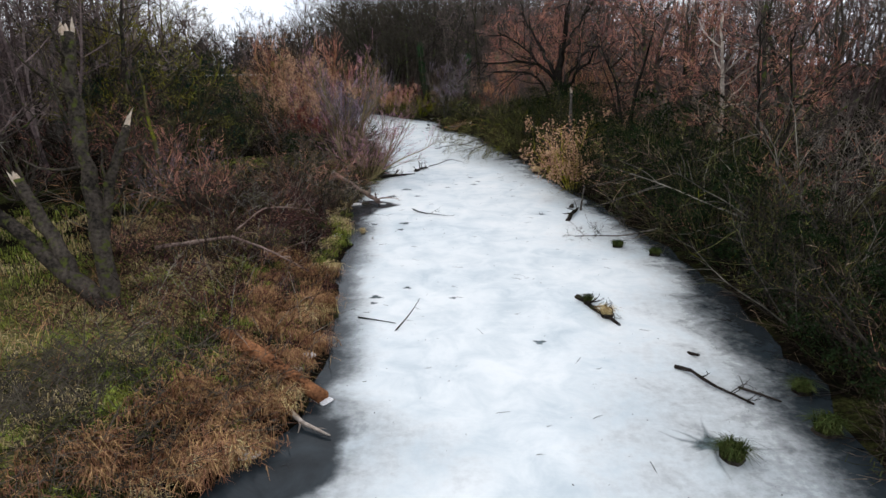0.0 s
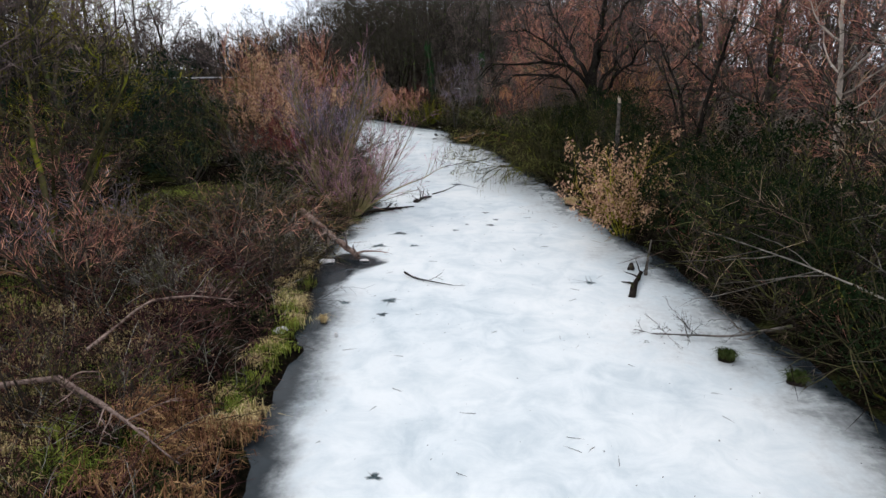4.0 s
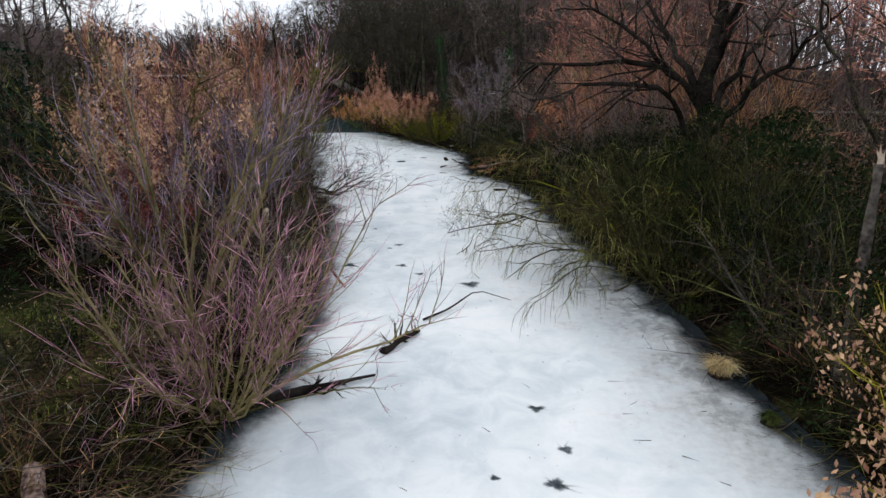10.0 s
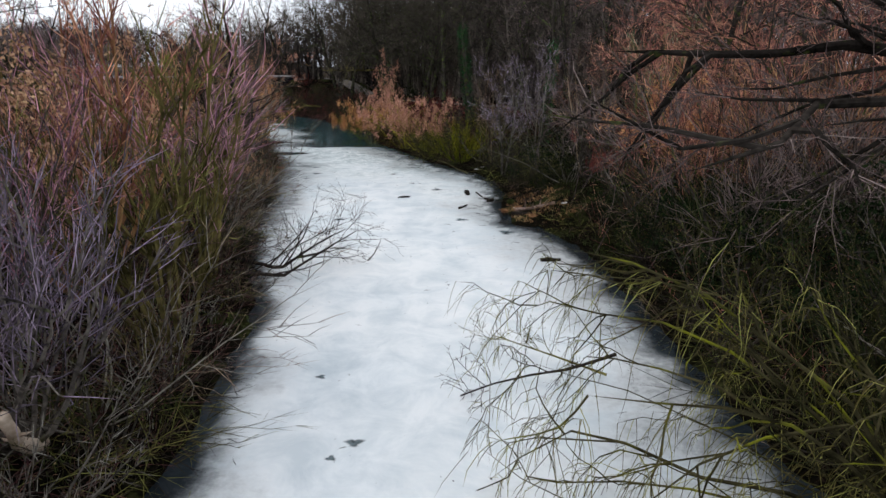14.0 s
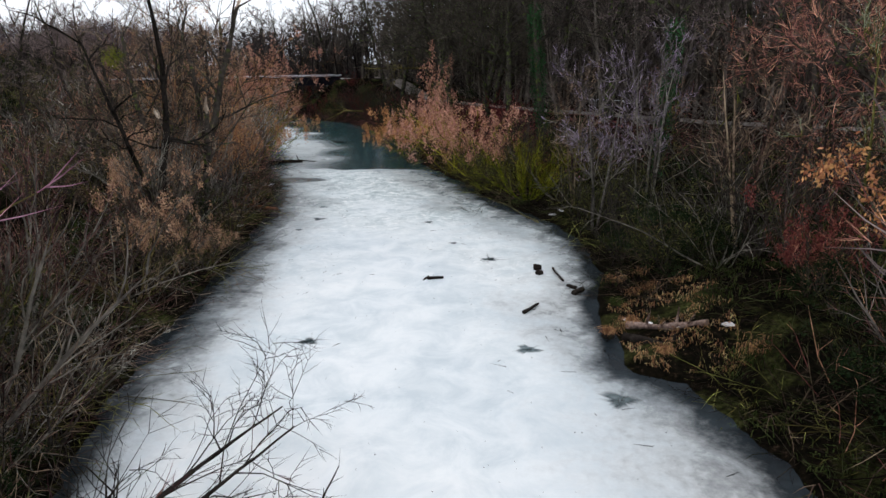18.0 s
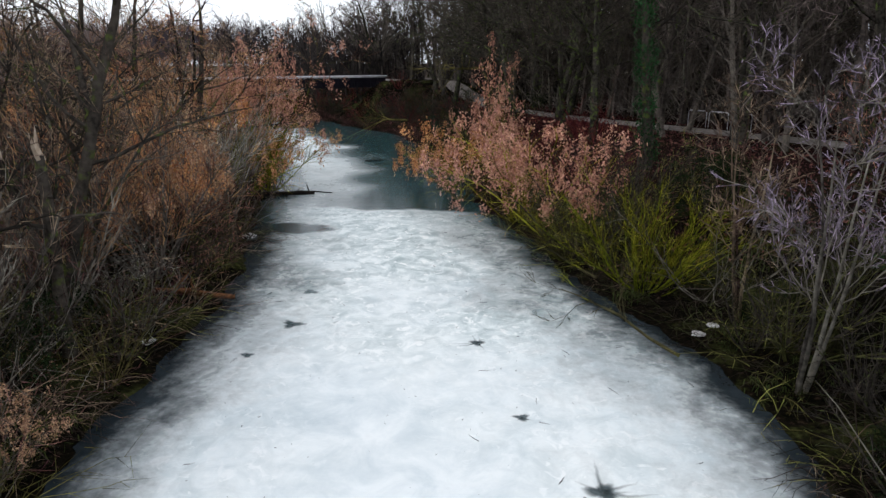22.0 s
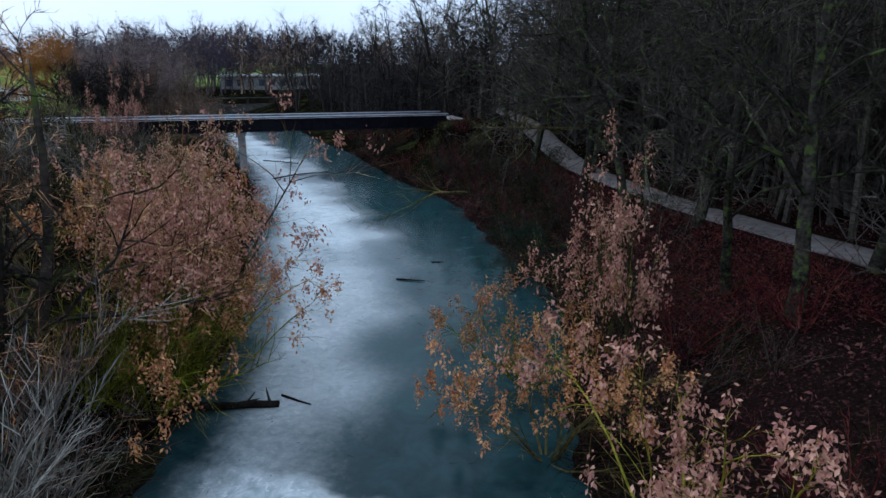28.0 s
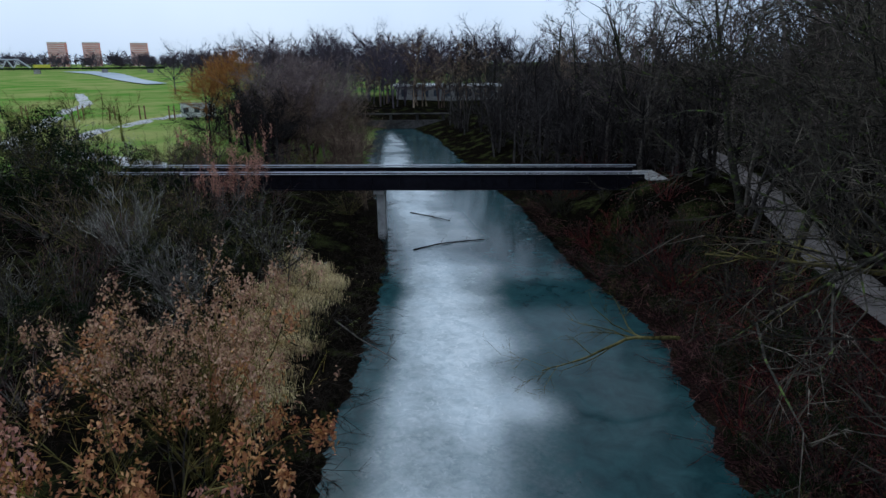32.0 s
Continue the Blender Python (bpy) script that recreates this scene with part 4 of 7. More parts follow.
put(rich[1], -10.2, 51.0, 1.35, 300, ("bark_grey", "twig_purple"))["label"] = "bush of greyish purple shoots"
put(rich[2], -10.4, 60.2, 1.2, 100, ("branch_grey", "twig_brown"))["label"] = "willow bush with grey stems and brown shoots"
put(rich[0], -12.2, 63.6, 0.95, 210, ("branch_grey", "cane_purple"))["label"] = "low willow bush with purple brown shoots"
put(leafy[0], -16.3, 73.2, 0.75, 60, ("bark_grey", "twig_grey", "leaf_tan"))["label"] = "small shrub with pale tan leaves"
put(rich[0], -16.6, 79.5, 1.15, 10, ("bark_grey", "twig_rust"))["label"] = "rounded bush of pinkish brown twigs"
put(leafy[1], -17.8, 82.0, 1.0, 240, ("bark_grey", "twig_rust", "leaf_orange"))["label"] = "bush with scattered rusty leaves by the ice"
put(rich[1], -19.5, 85.5, 1.2, 80, ("branch_grey", "twig_grey"))["label"] = "bush of pale grey twigs by the ice"
put(leafy[1], -18.6, 84.0, 0.9, 140, ("branch_grey", "twig_rust", "leaf_tan"))["label"] = "bush with pale tan leaves beside the ice"
put(leafy[0], -17.2, 81.0, 0.8, 20, ("branch_grey", "twig_grey", "leaf_tan"))["label"] = "low bush with tan leaves and grey twigs"
put(big_leafy[0], -22.9, 93.8, 1.0, 10, ("branch_mossy", "twig_rust", "leaf_pink"))["label"] = "large willow with pinkish tan withered leaves leaning over the ice"
put(big_leafy[1], -23.6, 95.6, 0.9, 110, ("twig_yellow", "twig_yellow", "leaf_pink"))["label"] = "yellow-stemmed willow with pinkish tan leaves"
put(arching[1], -21.9, 94.2, 1.0, 215, ("branch_moss", "twig_ochre", "leaf_orange"))["label"] = "yellow orange willow arching far over the ice"
put(arching[0], -24.0, 97.9, 0.95, 75, ("twig_ochre", "twig_ochre", "leaf_pink"))["label"] = "broad willow with orange twigs and withered leaves"
put(dome[0], -22.0, 92.4, 0.95, 60, ("branch_moss", "twig_yellow"))["label"] = "bush of mossy yellow-green branches over the ice"
put(dome[1], -23.0, 91.2, 1.0, 75, ("branch_moss", "twig_olive"))["label"] = "bush of mossy yellow-green stems on the bank"
put(big_leafy[1], -30.6, 101.6, 0.88, 300, ("stem_green", "twig_ochre", "leaf_tan"))["label"] = "broad shrub covered in dry tan leaves"
put(arching[0], -28.9, 99.4, 1.3, 20, ("stem_green", "twig_ochre", "leaf_orange"))["label"] = "shrub with dry tan leaves and mossy stems"
put(tan_shrub, 6.9, 34.3, 1.1, 0, ("twig_yellow", "twig_ochre", "leaf_tan"))["label"] = "yellow-lichened shrub with hanging tan leaves over the ice"
put(tan_shrub, 7.3, 35.4, 0.7, 30, ("twig_yellow", "twig_ochre", "leaf_tan"))["label"] = "shrub with curled pinkish tan leaves"
put(sapling[0], -0.1, 78.4, 1.0, 0, ("branch_grey", "twig_lilac"))["label"] = "cluster of slender saplings with pale lilac crowns"
put(sapling[1], 1.7, 77.4, 1.05, 120, ("branch_grey", "twig_lilac"))["label"] = "slender sapling with a pale lilac crown"
put(sapling[0], -0.8, 81.4, 0.9, 220, ("twig_brown", "twig_brown"))["label"] = "slender grey sapling on the bank"
put(dome[1], -3.1, 83.4, 0.8, 50, ("branch_moss", "twig_yellow"))["label"] = "bush with bright yellow lichened stems over the ice"
put(dark_bush[0], -4.4, 86.4, 0.5)
put(dark_bush[1], -5.6, 88.9, 0.45)
put(dome[0], -5.6, 86.2, 0.6, 250, ("branch_mossy", "twig_olive"))["label"] = "olive yellow bush on the bank"
put(arching[0], -11.6, 95.0, 0.95, 160, ("stem_green", "twig_ochre", "leaf_orange"))["label"] = "broad shrub with orange brown leaves over the ice"
put(arching[1], -8.0, 91.0, 1.2, 40, ("twig_yellow", "twig_ochre", "leaf_pink"))["label"] = "yellow-stemmed shrub with pinkish orange leaves"
put(arching[0], -6.4, 88.6, 1.05, 260, ("twig_yellow", "twig_brown", "leaf_pink"))["label"] = "shrub with pinkish orange leaves on the bank"
put(leafy[1], -11.3, 100.6, 1.15, 100, ("branch_mossy", "twig_olive", "leaf_pink"), tall=1.2)["label"] = "shrub with pinkish leaves and yellow stems"
put(arching[0], -13.1, 98.4, 0.85, 330, ("branch_moss", "twig_yellow", "leaf_orange"))["label"] = "low yellow shrub leaning over the water's edge"
put(leafy[1], -51.6, 116.4, 0.95, 35, ("bark_grey", "twig_rust", "leaf_pink"), tall=1.45)["label"] = "slender sapling with pinkish withered leaves before the bridge"
put(rich[1], -48.3, 108.0, 1.0, 15, ("twig_grey", "twig_grey"))["label"] = "pale grey bare shrub above the reeds"
put(arching[1], -33.2, 102.8, 1.1, 15, ("stem_green", "twig_ochre", "leaf_tan"))["label"] = "broad shrub with clustered tan leaves over the bank"
put(leafy[1], -13.2, 69.6, 0.62, 85, ("bark_grey", "twig_brown", "leaf_tan"))["label"] = "small shrub with tan leaves at the foot of the bank"
put(leafy[0], -12.6, 71.2, 0.4, 185, ("bark_grey", "twig_brown", "leaf_tan"))["label"] = "low twig with tan leaves over the ice"
put(fan[0], -23.4, 94.0, 0.9, 15, ("twig_yellow", "twig_yellow"))["label"] = "bush of bright yellow-green stems under leafy willows"
put(thicket[1], 1.7, 75.6, 0.42, 40, ("twig_rust", "leaf_red"))["label"] = "low bush of rust red withered twigs"
put(leafy[1], 4.6, 69.2, 0.6, 10, ("bark_dark", "twig_red", "leaf_red"))["label"] = "shrub with dark red leaves"
put(leafy[0], 6.4, 66.0, 1.05, 200, ("bark_grey", "twig_brown", "leaf_orange"))["label"] = "young tree with rust orange leaves"
put(sapling[1], 6.2, 70.0, 1.1, 60, ("twig_olive", "twig_lichen"))["label"] = "bare tree grey-green with lichen"
put(sapling[0], 4.0, 73.2, 1.0, 160, ("twig_brown", "twig_brown"))["label"] = "bare young tree covered in grey-green lichen"
put(dark_bush[0], 5.7, 58.8, 0.85, 0)
put(dark_bush[1], 4.8, 63.4, 0.65, 90)
for x, y, k in ((9.6, 27.5, 1.1), (9.2, 31.0, 1.15), (10.6, 24.0, 1.0), (10.9, 29.5, 1.3), (8.9, 35.2, 0.9)):
    put(dark_bush[PLACE.integers(0, 2)], x, y, k)
for x, y, k in ((-16.8, 46.5, 1.6), (-19.5, 49.0, 1.9), (-22.5, 46.5, 1.9), (-19.0, 43.5, 1.6), (-25.5, 49.0, 1.9), (-22.0, 41.5, 1.5), (-15.6, 43.2, 1.0)):
    put(dark_bush[PLACE.integers(0, 2)], x, y, k, mats=(None, None, "leaf_deep"), tall=1.1)["label"] = "tall dense dark green thicket"

# weeping willow over the ice
def weeping(seed, x, y, heading, reach, height, stems, label):
    rng = np.random.default_rng(seed)
    a = radians(heading) + rng.normal(0, 0.75, stems)
    way = np.stack([np.cos(a), np.sin(a), rng.uniform(0.7, 2.0, stems)], 1)
    start = rng.normal(0, 0.35, (stems, 3)) * [1, 1, 0.2]
    main = grow(rng, start, way, reach * rng.uniform(0.45, 1.15, stems), 8, 0.2, (0, 0, -0.15))
    s1, w1, l1, _, a1 = sprout(rng, main, 8, 0.2, 1.0, (20, 65), 0.42, 0.3)
    side = grow(rng, s1, w1, l1 * 0.75, 5, 0.26, (0, 0, -0.06))
    s2, w2, l2, _, _ = sprout(rng, side, 9, 0.1, 1.0, (25, 75), 0.42, 0.3)
    fine = grow(rng, s2, w2, l2 * 1.5, 3, 0.15, (0, 0, -0.85))
    for c in (main, side, fine):
        c[..., 2] = np.maximum(c[..., 2], -0.6)
    ob = thing("weeping_willow", label, "willow", "willows leaning over the ice")
    r = rng.uniform(0.018, 0.045, stems)
    tagged(part("framework", mesh_of("framework", [tubes(main, r, r * 0.25, 5), tubes(side, r[a1] * 0.45, 0.006, 3)]), M["branch_mossy"], ob, "green mossy stems"), kind="stuff")
    tagged(part("crown", mesh_of("crown", [tubes(fine, 0.006, 0.003, 3)]), M["twig_olive"], ob, "olive hanging twigs"), kind="stuff")
    ob.matrix_basis = pose(x, y, float(ground_z(np.array([x]), np.array([y]))[0]))
    return ob


weeping(5, 6.0, 46.8, 187, 8.0, 4, 26, "weeping willow with yellow-green twigs trailing onto the ice")
for x, y, k, turn in ((6.4, 44.8, 1.05, 30), (6.0, 47.4, 1.25, 140), (6.6, 49.2, 1.1, 250), (7.6, 46.2, 1.3, 320), (8.2, 43.4, 1.0, 90)):
    put(dome[int(turn) % 2], x, y, k * 0.85, turn, ("branch_mossy", "cane_olive_shaded"))["label"] = "yellow-green mossy willow bush over the ice"

for x, y, k, turn in ((6.6, 57.6, 1.35, 10), (8.4, 60.4, 1.5, 80), (6.0, 61.8, 1.1, 150), (9.8, 57.0, 1.5, 220), (8.2, 64.6, 1.4, 300), (11.0, 62.0, 1.6, 30), (12.2, 56.0, 1.6, 110)):
    put(rich[int(turn) % 3], x, y, k, turn, ("bark_dark", ("twig_red", "twig_haze", "twig_rust")[int(turn) // 10 % 3]))["label"] = "broad willow bush with red-brown twigs above the ice"
# darker palettes for the wood edge, its shade put into the colours
SHADY = [("branch_olive", "cane_olive_shaded"), ("branch_mossy", "cane"), ("cane", "twig_brown"), ("branch_olive", "twig_dark"), ("branch_grey", "cane")]
BARE = [("branch_grey", "twig_brown"), ("cane", "cane_purple"), ("branch_grey", "cane"), ("branch_grey", "twig_rust"), ("cane", "twig_brown")]
SPRAY = [("branch_olive", "twig_olive"), ("branch_olive", "twig_brown"), ("twig_brown", "twig_red"), ("branch_grey", "twig_brown"), ("branch_grey", "twig_rust")]
for x, y, k in ((9.0, 14.6, 1.0), (9.6, 17.6, 1.1), (9.2, 20.6, 1.2), (10.4, 22.6, 1.3), (9.4, 25.4, 1.0), (10.2, 28.4, 1.15), (9.0, 31.6, 0.8), (11.4, 19.0, 1.4), (12.0, 26.0, 1.4), (9.4, 11.6, 1.0), (8.7, 39.6, 1.0),
                (8.6, 42.6, 1.1), (8.2, 49.8, 1.1), (7.6, 53.0, 1.1), (6.4, 56.0, 0.9), (5.6, 60.0, 0.9), (3.0, 71.6, 0.9), (2.4, 75.0, 1.0), (0.0, 79.4, 0.9), (-1.4, 82.4, 0.9), (4.4, 76.6, 1.3), (3.4, 80.8, 1.2)):
    put(spray[PLACE.integers(0, 3)], x, y, k, mats=SHADY[PLACE.integers(0, 5)])["label"] = "arching bare bush with long lichened branches"
for x, y, k in ((-5.4, 32.4, 0.7), (-7.6, 30.6, 0.9), (-6.4, 27.6, 0.75), (-9.4, 24.6, 0.9), (-6.9, 44.2, 1.0), (-7.2, 49.6, 1.0), (-8.6, 58.6, 1.0), (-10.0, 60.8, 0.9), (-11.6, 64.4, 0.9), (-12.8, 67.4, 0.9), (-13.4, 70.4, 0.9),
                (-14.6, 73.0, 0.8), (-15.4, 76.8, 0.9), (-16.8, 80.0, 0.9), (-17.6, 83.2, 0.9), (-19.0, 86.0, 1.0), (-20.8, 88.6, 1.0), (-11.4, 21.4, 0.8)):
    put(spray[PLACE.integers(0, 3)], x, y, k * (0.85 if y > 58 else 1), mats=(SPRAY if y < 58 else BARE)[PLACE.integers(0, 5)])["label"] = "arching bare bush with long branches on the bank"

# the big tree behind it, with long level limbs
put(cloud_tree[0], 12.4, 61.5, 1.12, 20)
put(cloud_tree[1], 10.0, 68.5, 1.0, 140)
put(cloud_tree[0], 15.6, 50.0, 1.1, 250)["label"] = "large dark willow with crooked mossy limbs and red-brown twigs"
put(cloud_tree[1], 12.0, 74.0, 1.05, 60)
put(cloud_tree[0], 15.0, 40.0, 0.95, 170)
put(cloud_tree[1], 16.5, 31.0, 0.9, 10)
put(cloud_tree[0], 8.0, 80.0, 0.85, 300)
put(cloud_tree[1], -18.6, 42.2, 0.9, 30, ("bark_dark", "twig_yellow"))["label"] = "bare willow with olive green twigs in rough grass"
put(cloud_tree[0], -23.0, 43.0, 0.9, 250, ("bark_dark", "twig_yellow"))["label"] = "spreading bare willow with olive twigs"
put(cloud_tree[0], -18.6, 79.6, 0.8, 110, ("bark_dark", "twig_brown"))["label"] = "crooked bare tree with dark limbs by the river"
put(cloud_tree[1], -16.4, 76.6, 0.75, 10, ("bark_dark", "twig_brown"))["label"] = "leaning bare tree with dark trunk by the river"
put(cloud_tree[1], -24.4, 90.0, 0.9, 200, ("bark_dark", "twig_rust"))["label"] = "tall bare forked tree with dark limbs"


def great_willow():
    """The old willow whose long level limbs reach out over the ice."""
    rng = np.random.default_rng(515)
    ob = thing("great_willow", "large old willow with crooked mossy limbs reaching over the ice", "tree", "willow trees")

    def bend(points, k, jitter):
        points = np.array(points, float)
        run = np.concatenate([[0], np.cumsum(np.linalg.norm(np.diff(points, axis=0), axis=1))])
        u = np.linspace(0, run[-1], k + 1)
        c = np.stack([np.interp(u, run, points[:, i]) for i in range(3)], 1)
        c[1:-1] = (c[:-2] + 2 * c[1:-1] + c[2:]) / 4 + rng.normal(0, jitter, (k - 1, 3))
        return c
    part("trunk", mesh_of("trunk", [tubes(bend([(9.4, 52.6, 0.4), (9.25, 52.6, 3.5), (9.1, 52.7, 6.0), (9.6, 53.2, 9.0), (9.9, 53.6, 12.0)], 14, 0.06)[None], 0.46, 0.10, 12, rough=0.13, rng=rng)], True), M["bark_black"], ob)
    crown = []
    for points, r in (([(9.2, 52.6, 3.5), (8.8, 52.4, 5.6), (7.8, 52.2, 6.7), (4.5, 52.6, 6.9), (1.8, 53, 6.8)], 0.15), ([(9.0, 52.8, 3.0), (7.6, 50.6, 5.4), (5.6, 49.2, 6.3), (3.4, 48.3, 6.2), (1.9, 48.0, 5.3)], 0.12),
                      ([(9.2, 52.6, 4.5), (11, 54, 7), (13, 55.5, 9.5)], 0.16), ([(9.1, 52.6, 5.5), (7.5, 54.5, 8.5), (6.2, 56, 11)], 0.14), ([(9.3, 52.7, 6.5), (9.0, 50.2, 9.0), (8.6, 47.8, 10.8)], 0.13),
                      ([(9.1, 52.7, 5.0), (6.6, 53.4, 7.8), (4.2, 54.5, 9.3)], 0.11), ([(9.3, 52.7, 4.0), (10.6, 50.4, 6.4), (12.0, 48.5, 8.8)], 0.13), ([(9.5, 53, 8), (11, 52, 10.5), (12, 51.5, 12.4)], 0.1)):
        c, r = bend(points, 10, 0.09)[None], r * 1.25
        st, wy, ln, uu, _ = sprout(rng, c, 11, 0.25, 1.0, (30, 70), 0.38, 0.3)
        b = grow(rng, st, wy, ln, 4, 0.2, (0, 0, 0.03))
        s2, w2, l2, _, _ = sprout(rng, b, 7, 0.15, 1.0, (25, 60), 0.5, 0.3)
        t = grow(rng, s2, w2, l2, 2, 0.18, (0, 0, 0.02))
        s3, w3, l3, _, _ = sprout(rng, t, 4, 0.1, 1.0, (20, 55), 0.6, 0.3)
        limb = part("limb", mesh_of("limb", [tubes(c, r, r * 0.2, 8, rough=0.1, rng=rng)]), M["bark_black"], ob)
        for k in range(len(b)):
            part("bough", mesh_of("bough", [tubes(b[k:k + 1], r * 0.3, 0.012, 5)]), M["bark_black"], limb)
        crown += [tubes(t, 0.008, 0.005, 3), tubes(grow(rng, s3, w3, l3, 2, 0.14), 0.005, 0.002, 3)]
    tagged(part("crown", mesh_of("crown", crown), M["twig_haze"], ob, "haze of dull brown twigs"), kind="stuff")


great_willow()


def forked_tree(x, y, seed, label, stems, mat="bark_black", twig="twig_brown"):
    """A dark tree that forks low into crooked stems, with side boughs."""
    rng = np.random.default_rng(seed)
    ob = thing("forked_tree", label, "tree", "trees of the bank")
    z = float(ground_z(np.array([x]), np.array([y]))[0])
    for dx, dy, h, r in stems:
        c = grow(rng, np.array([[x, y, z - 0.3]]), np.array([[dx, dy, h]]), np.array([math.hypot(dx, dy, h)]), 12, 0.09, (0, 0, 0.02))
        st, wy, ln, _, _ = sprout(rng, c, 7, 0.3, 1.0, (35, 75), 0.34, 0.4)
        b = grow(rng, st, wy, ln, 6, 0.24, (0, 0, 0.05))
        s2, w2, l2, _, _ = sprout(rng, b, 6, 0.2, 1.0, (25, 60), 0.5, 0.3)
        t = grow(rng, s2, w2, l2, 3, 0.18)
        s3, w3, l3, _, _ = sprout(rng, t, 4, 0.2, 1.0, (25, 55), 0.5, 0.3)
        stem = part("trunk", mesh_of("trunk", [tubes(c, r, r * 0.25, 10, rough=0.12, rng=rng)], True), M[mat], ob)
        for k in range(7):
            part("bough", mesh_of("bough", [tubes(b[k:k + 1], r * 0.32, 0.012, 5), tubes(t[k * 6:k * 6 + 6], 0.016, 0.006, 3)]), M[mat], stem)
        tagged(part("twigwork", mesh_of("twigwork", [tubes(grow(rng, s3, w3, l3, 1, 0.1), 0.008, 0.003, 3)]), M[twig], stem), kind="stuff")
    return ob


forked_tree(-13.2, 29.4, 615, "spreading willow with mossy yellow-green limbs", ((-0.4, 0.3, 7.8, 0.12), (2.6, -0.8, 6.2, 0.09), (-2.2, 0.5, 6.8, 0.09), (1.3, 1.2, 6.8, 0.08), (3.4, 0.6, 4.6, 0.06), (0.6, -1.6, 6.0, 0.07)), "branch_mossy", "twig_olive")
forked_tree(-23.3, 89.5, 611, "dark forked tree with crooked limbs on the bank", ((-0.9, 0.8, 8.6, 0.17), (1.0, 0.2, 8.0, 0.13), (-2.2, -0.4, 6.0, 0.09)))
forked_tree(10.8, 38.2, 613, "mossy green forked tree at the wood edge", ((-0.5, 0.3, 8.6, 0.15), (1.6, -0.4, 7.6, 0.12), (-1.8, -0.8, 6.4, 0.08)))
forked_tree(12.6, 24.6, 614, "slender mossy tree above the dark bank", ((-0.8, 0.3, 7.6, 0.11), (0.9, 0.6, 7.0, 0.09)))
forked_tree(-14.4, 71.8, 612, "tall dark tree leaning over the bank", ((-0.6, 0.9, 9.2, 0.16), (-2.0, -0.3, 7.2, 0.11)))


def along(side, y0, y1, d0, d1, n):
    """Random places on a bank, between two distances from the water."""
    out = []
    while len(out) < n:
        line = LEFT if side < 0 else RIGHT
        i = PLACE.integers(0, len(line) - 1)
        a, b = line[i], line[i + 1]
        if PLACE.uniform() > np.hypot(*(b - a)) / 22:
            continue
        p = a + (b - a) * PLACE.uniform()
        t = (b - a) / np.hypot(*(b - a))
        nrm = np.array([-t[1], t[0]]) * (1 if side < 0 else -1)
        p = p + nrm * PLACE.uniform(d0, d1)
        if not (y0 <= p[1] <= y1):
            continue
        dd, _ = shore(np.array([p[0]]), np.array([p[1]]))
        if dd[0] < d0 * 0.8 or line_distance(np.array([p[0]]), np.array([p[1]]), PATH_LINE)[0] < 2.2:
            continue
        if side < 0 and 30.5 < p[1] < 41 and p[0] > -14.0:
            continue
        if side > 0 and 60 < p[1] < 72 and p[0] < 4.4:
            continue
        if p[1] > 105 and -4.5 < -(p[0] + 46) * 0.62 + (p[1] - 124) * 0.78 < 6.5:
            continue
        out.append(p)
    return out


def fill(protos, places, lo, hi, palettes):
    for x, y in places:
        p = protos[PLACE.integers(0, len(protos))]
        put(p, float(x), float(y), PLACE.uniform(lo, hi), mats=palettes[PLACE.integers(0, len(palettes))])


BROWNS = [("bark_dark", "twig_brown"), ("bark_dark", "twig_olive"), ("bark_grey", "twig_grey"), ("bark_dark", "twig_red"), ("bark_dark", "cane_purple")]
# near-black twigs; the gloom under the wood edge is in their colour
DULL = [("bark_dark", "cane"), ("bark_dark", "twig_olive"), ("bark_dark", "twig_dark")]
fill(thicket, along(-1, 27, 88, 0.8, 3.5, 24), 0.55, 0.95, BROWNS)
fill(thicket, along(-1, 17, 27, 1.6, 7.5, 14), 0.3, 0.62, BROWNS + [("stem_green", "twig_olive")])
fill(vase, along(-1, 24, 90, 4, 11, 28), 0.7, 1.2, BROWNS)
fill(thicket, along(-1, 24, 95, 9, 22, 22), 1.0, 1.7, BROWNS)
MIXED = [("bark_grey", "twig_grey"), ("bark_dark", "twig_olive"), ("bark_dark", "twig_brown"), ("stem_green", "twig_brown"), ("bark_grey", "cane_purple")]
fill(thicket, along(-1, 97, 142, 2.0, 20, 46), 0.8, 1.35, MIXED)
fill(vase, along(-1, 97, 126, 6, 26, 22), 0.7, 1.1, MIXED)
for x, y in along(-1, 98, 124, 5, 26, 15):
    put(dark_bush[PLACE.integers(0, 2)], float(x), float(y), PLACE.uniform(0.55, 1.0))
put(dark_bush[0], -16.0, 107.5, 0.95, 20, (None, None, "leaf_deep"))["label"] = "dark green bush hanging over the teal ice"
for x, y in along(1, 99, 140, 1.0, 7.0, 16):
    put(dark_bush[PLACE.integers(0, 2)], float(x), float(y), PLACE.uniform(0.3, 0.6))
fill(thicket, along(-1, 28, 92, 0.2, 1.6, 30), 0.45, 0.8, MIXED)
fill(thicket, along(1, 6, 92, 0.2, 1.6, 26), 0.5, 0.8, DULL + [("bark_dark", "twig_olive"), ("bark_grey", "twig_brown")])
for x, y in along(-1, 58, 93, 0.6, 4.0, 16):
    put(dark_bush[PLACE.integers(0, 2)], float(x), float(y), PLACE.uniform(0.3, 0.6))
for x, y in along(-1, 72, 91, 0.8, 3.5, 9):
    put(fan[PLACE.integers(0, 2)], float(x), float(y), PLACE.uniform(0.7, 1.0), mats=[("branch_grey", "twig_rust"), ("branch_grey", "twig_brown"), ("branch_grey", "twig_grey")][PLACE.integers(0, 3)])
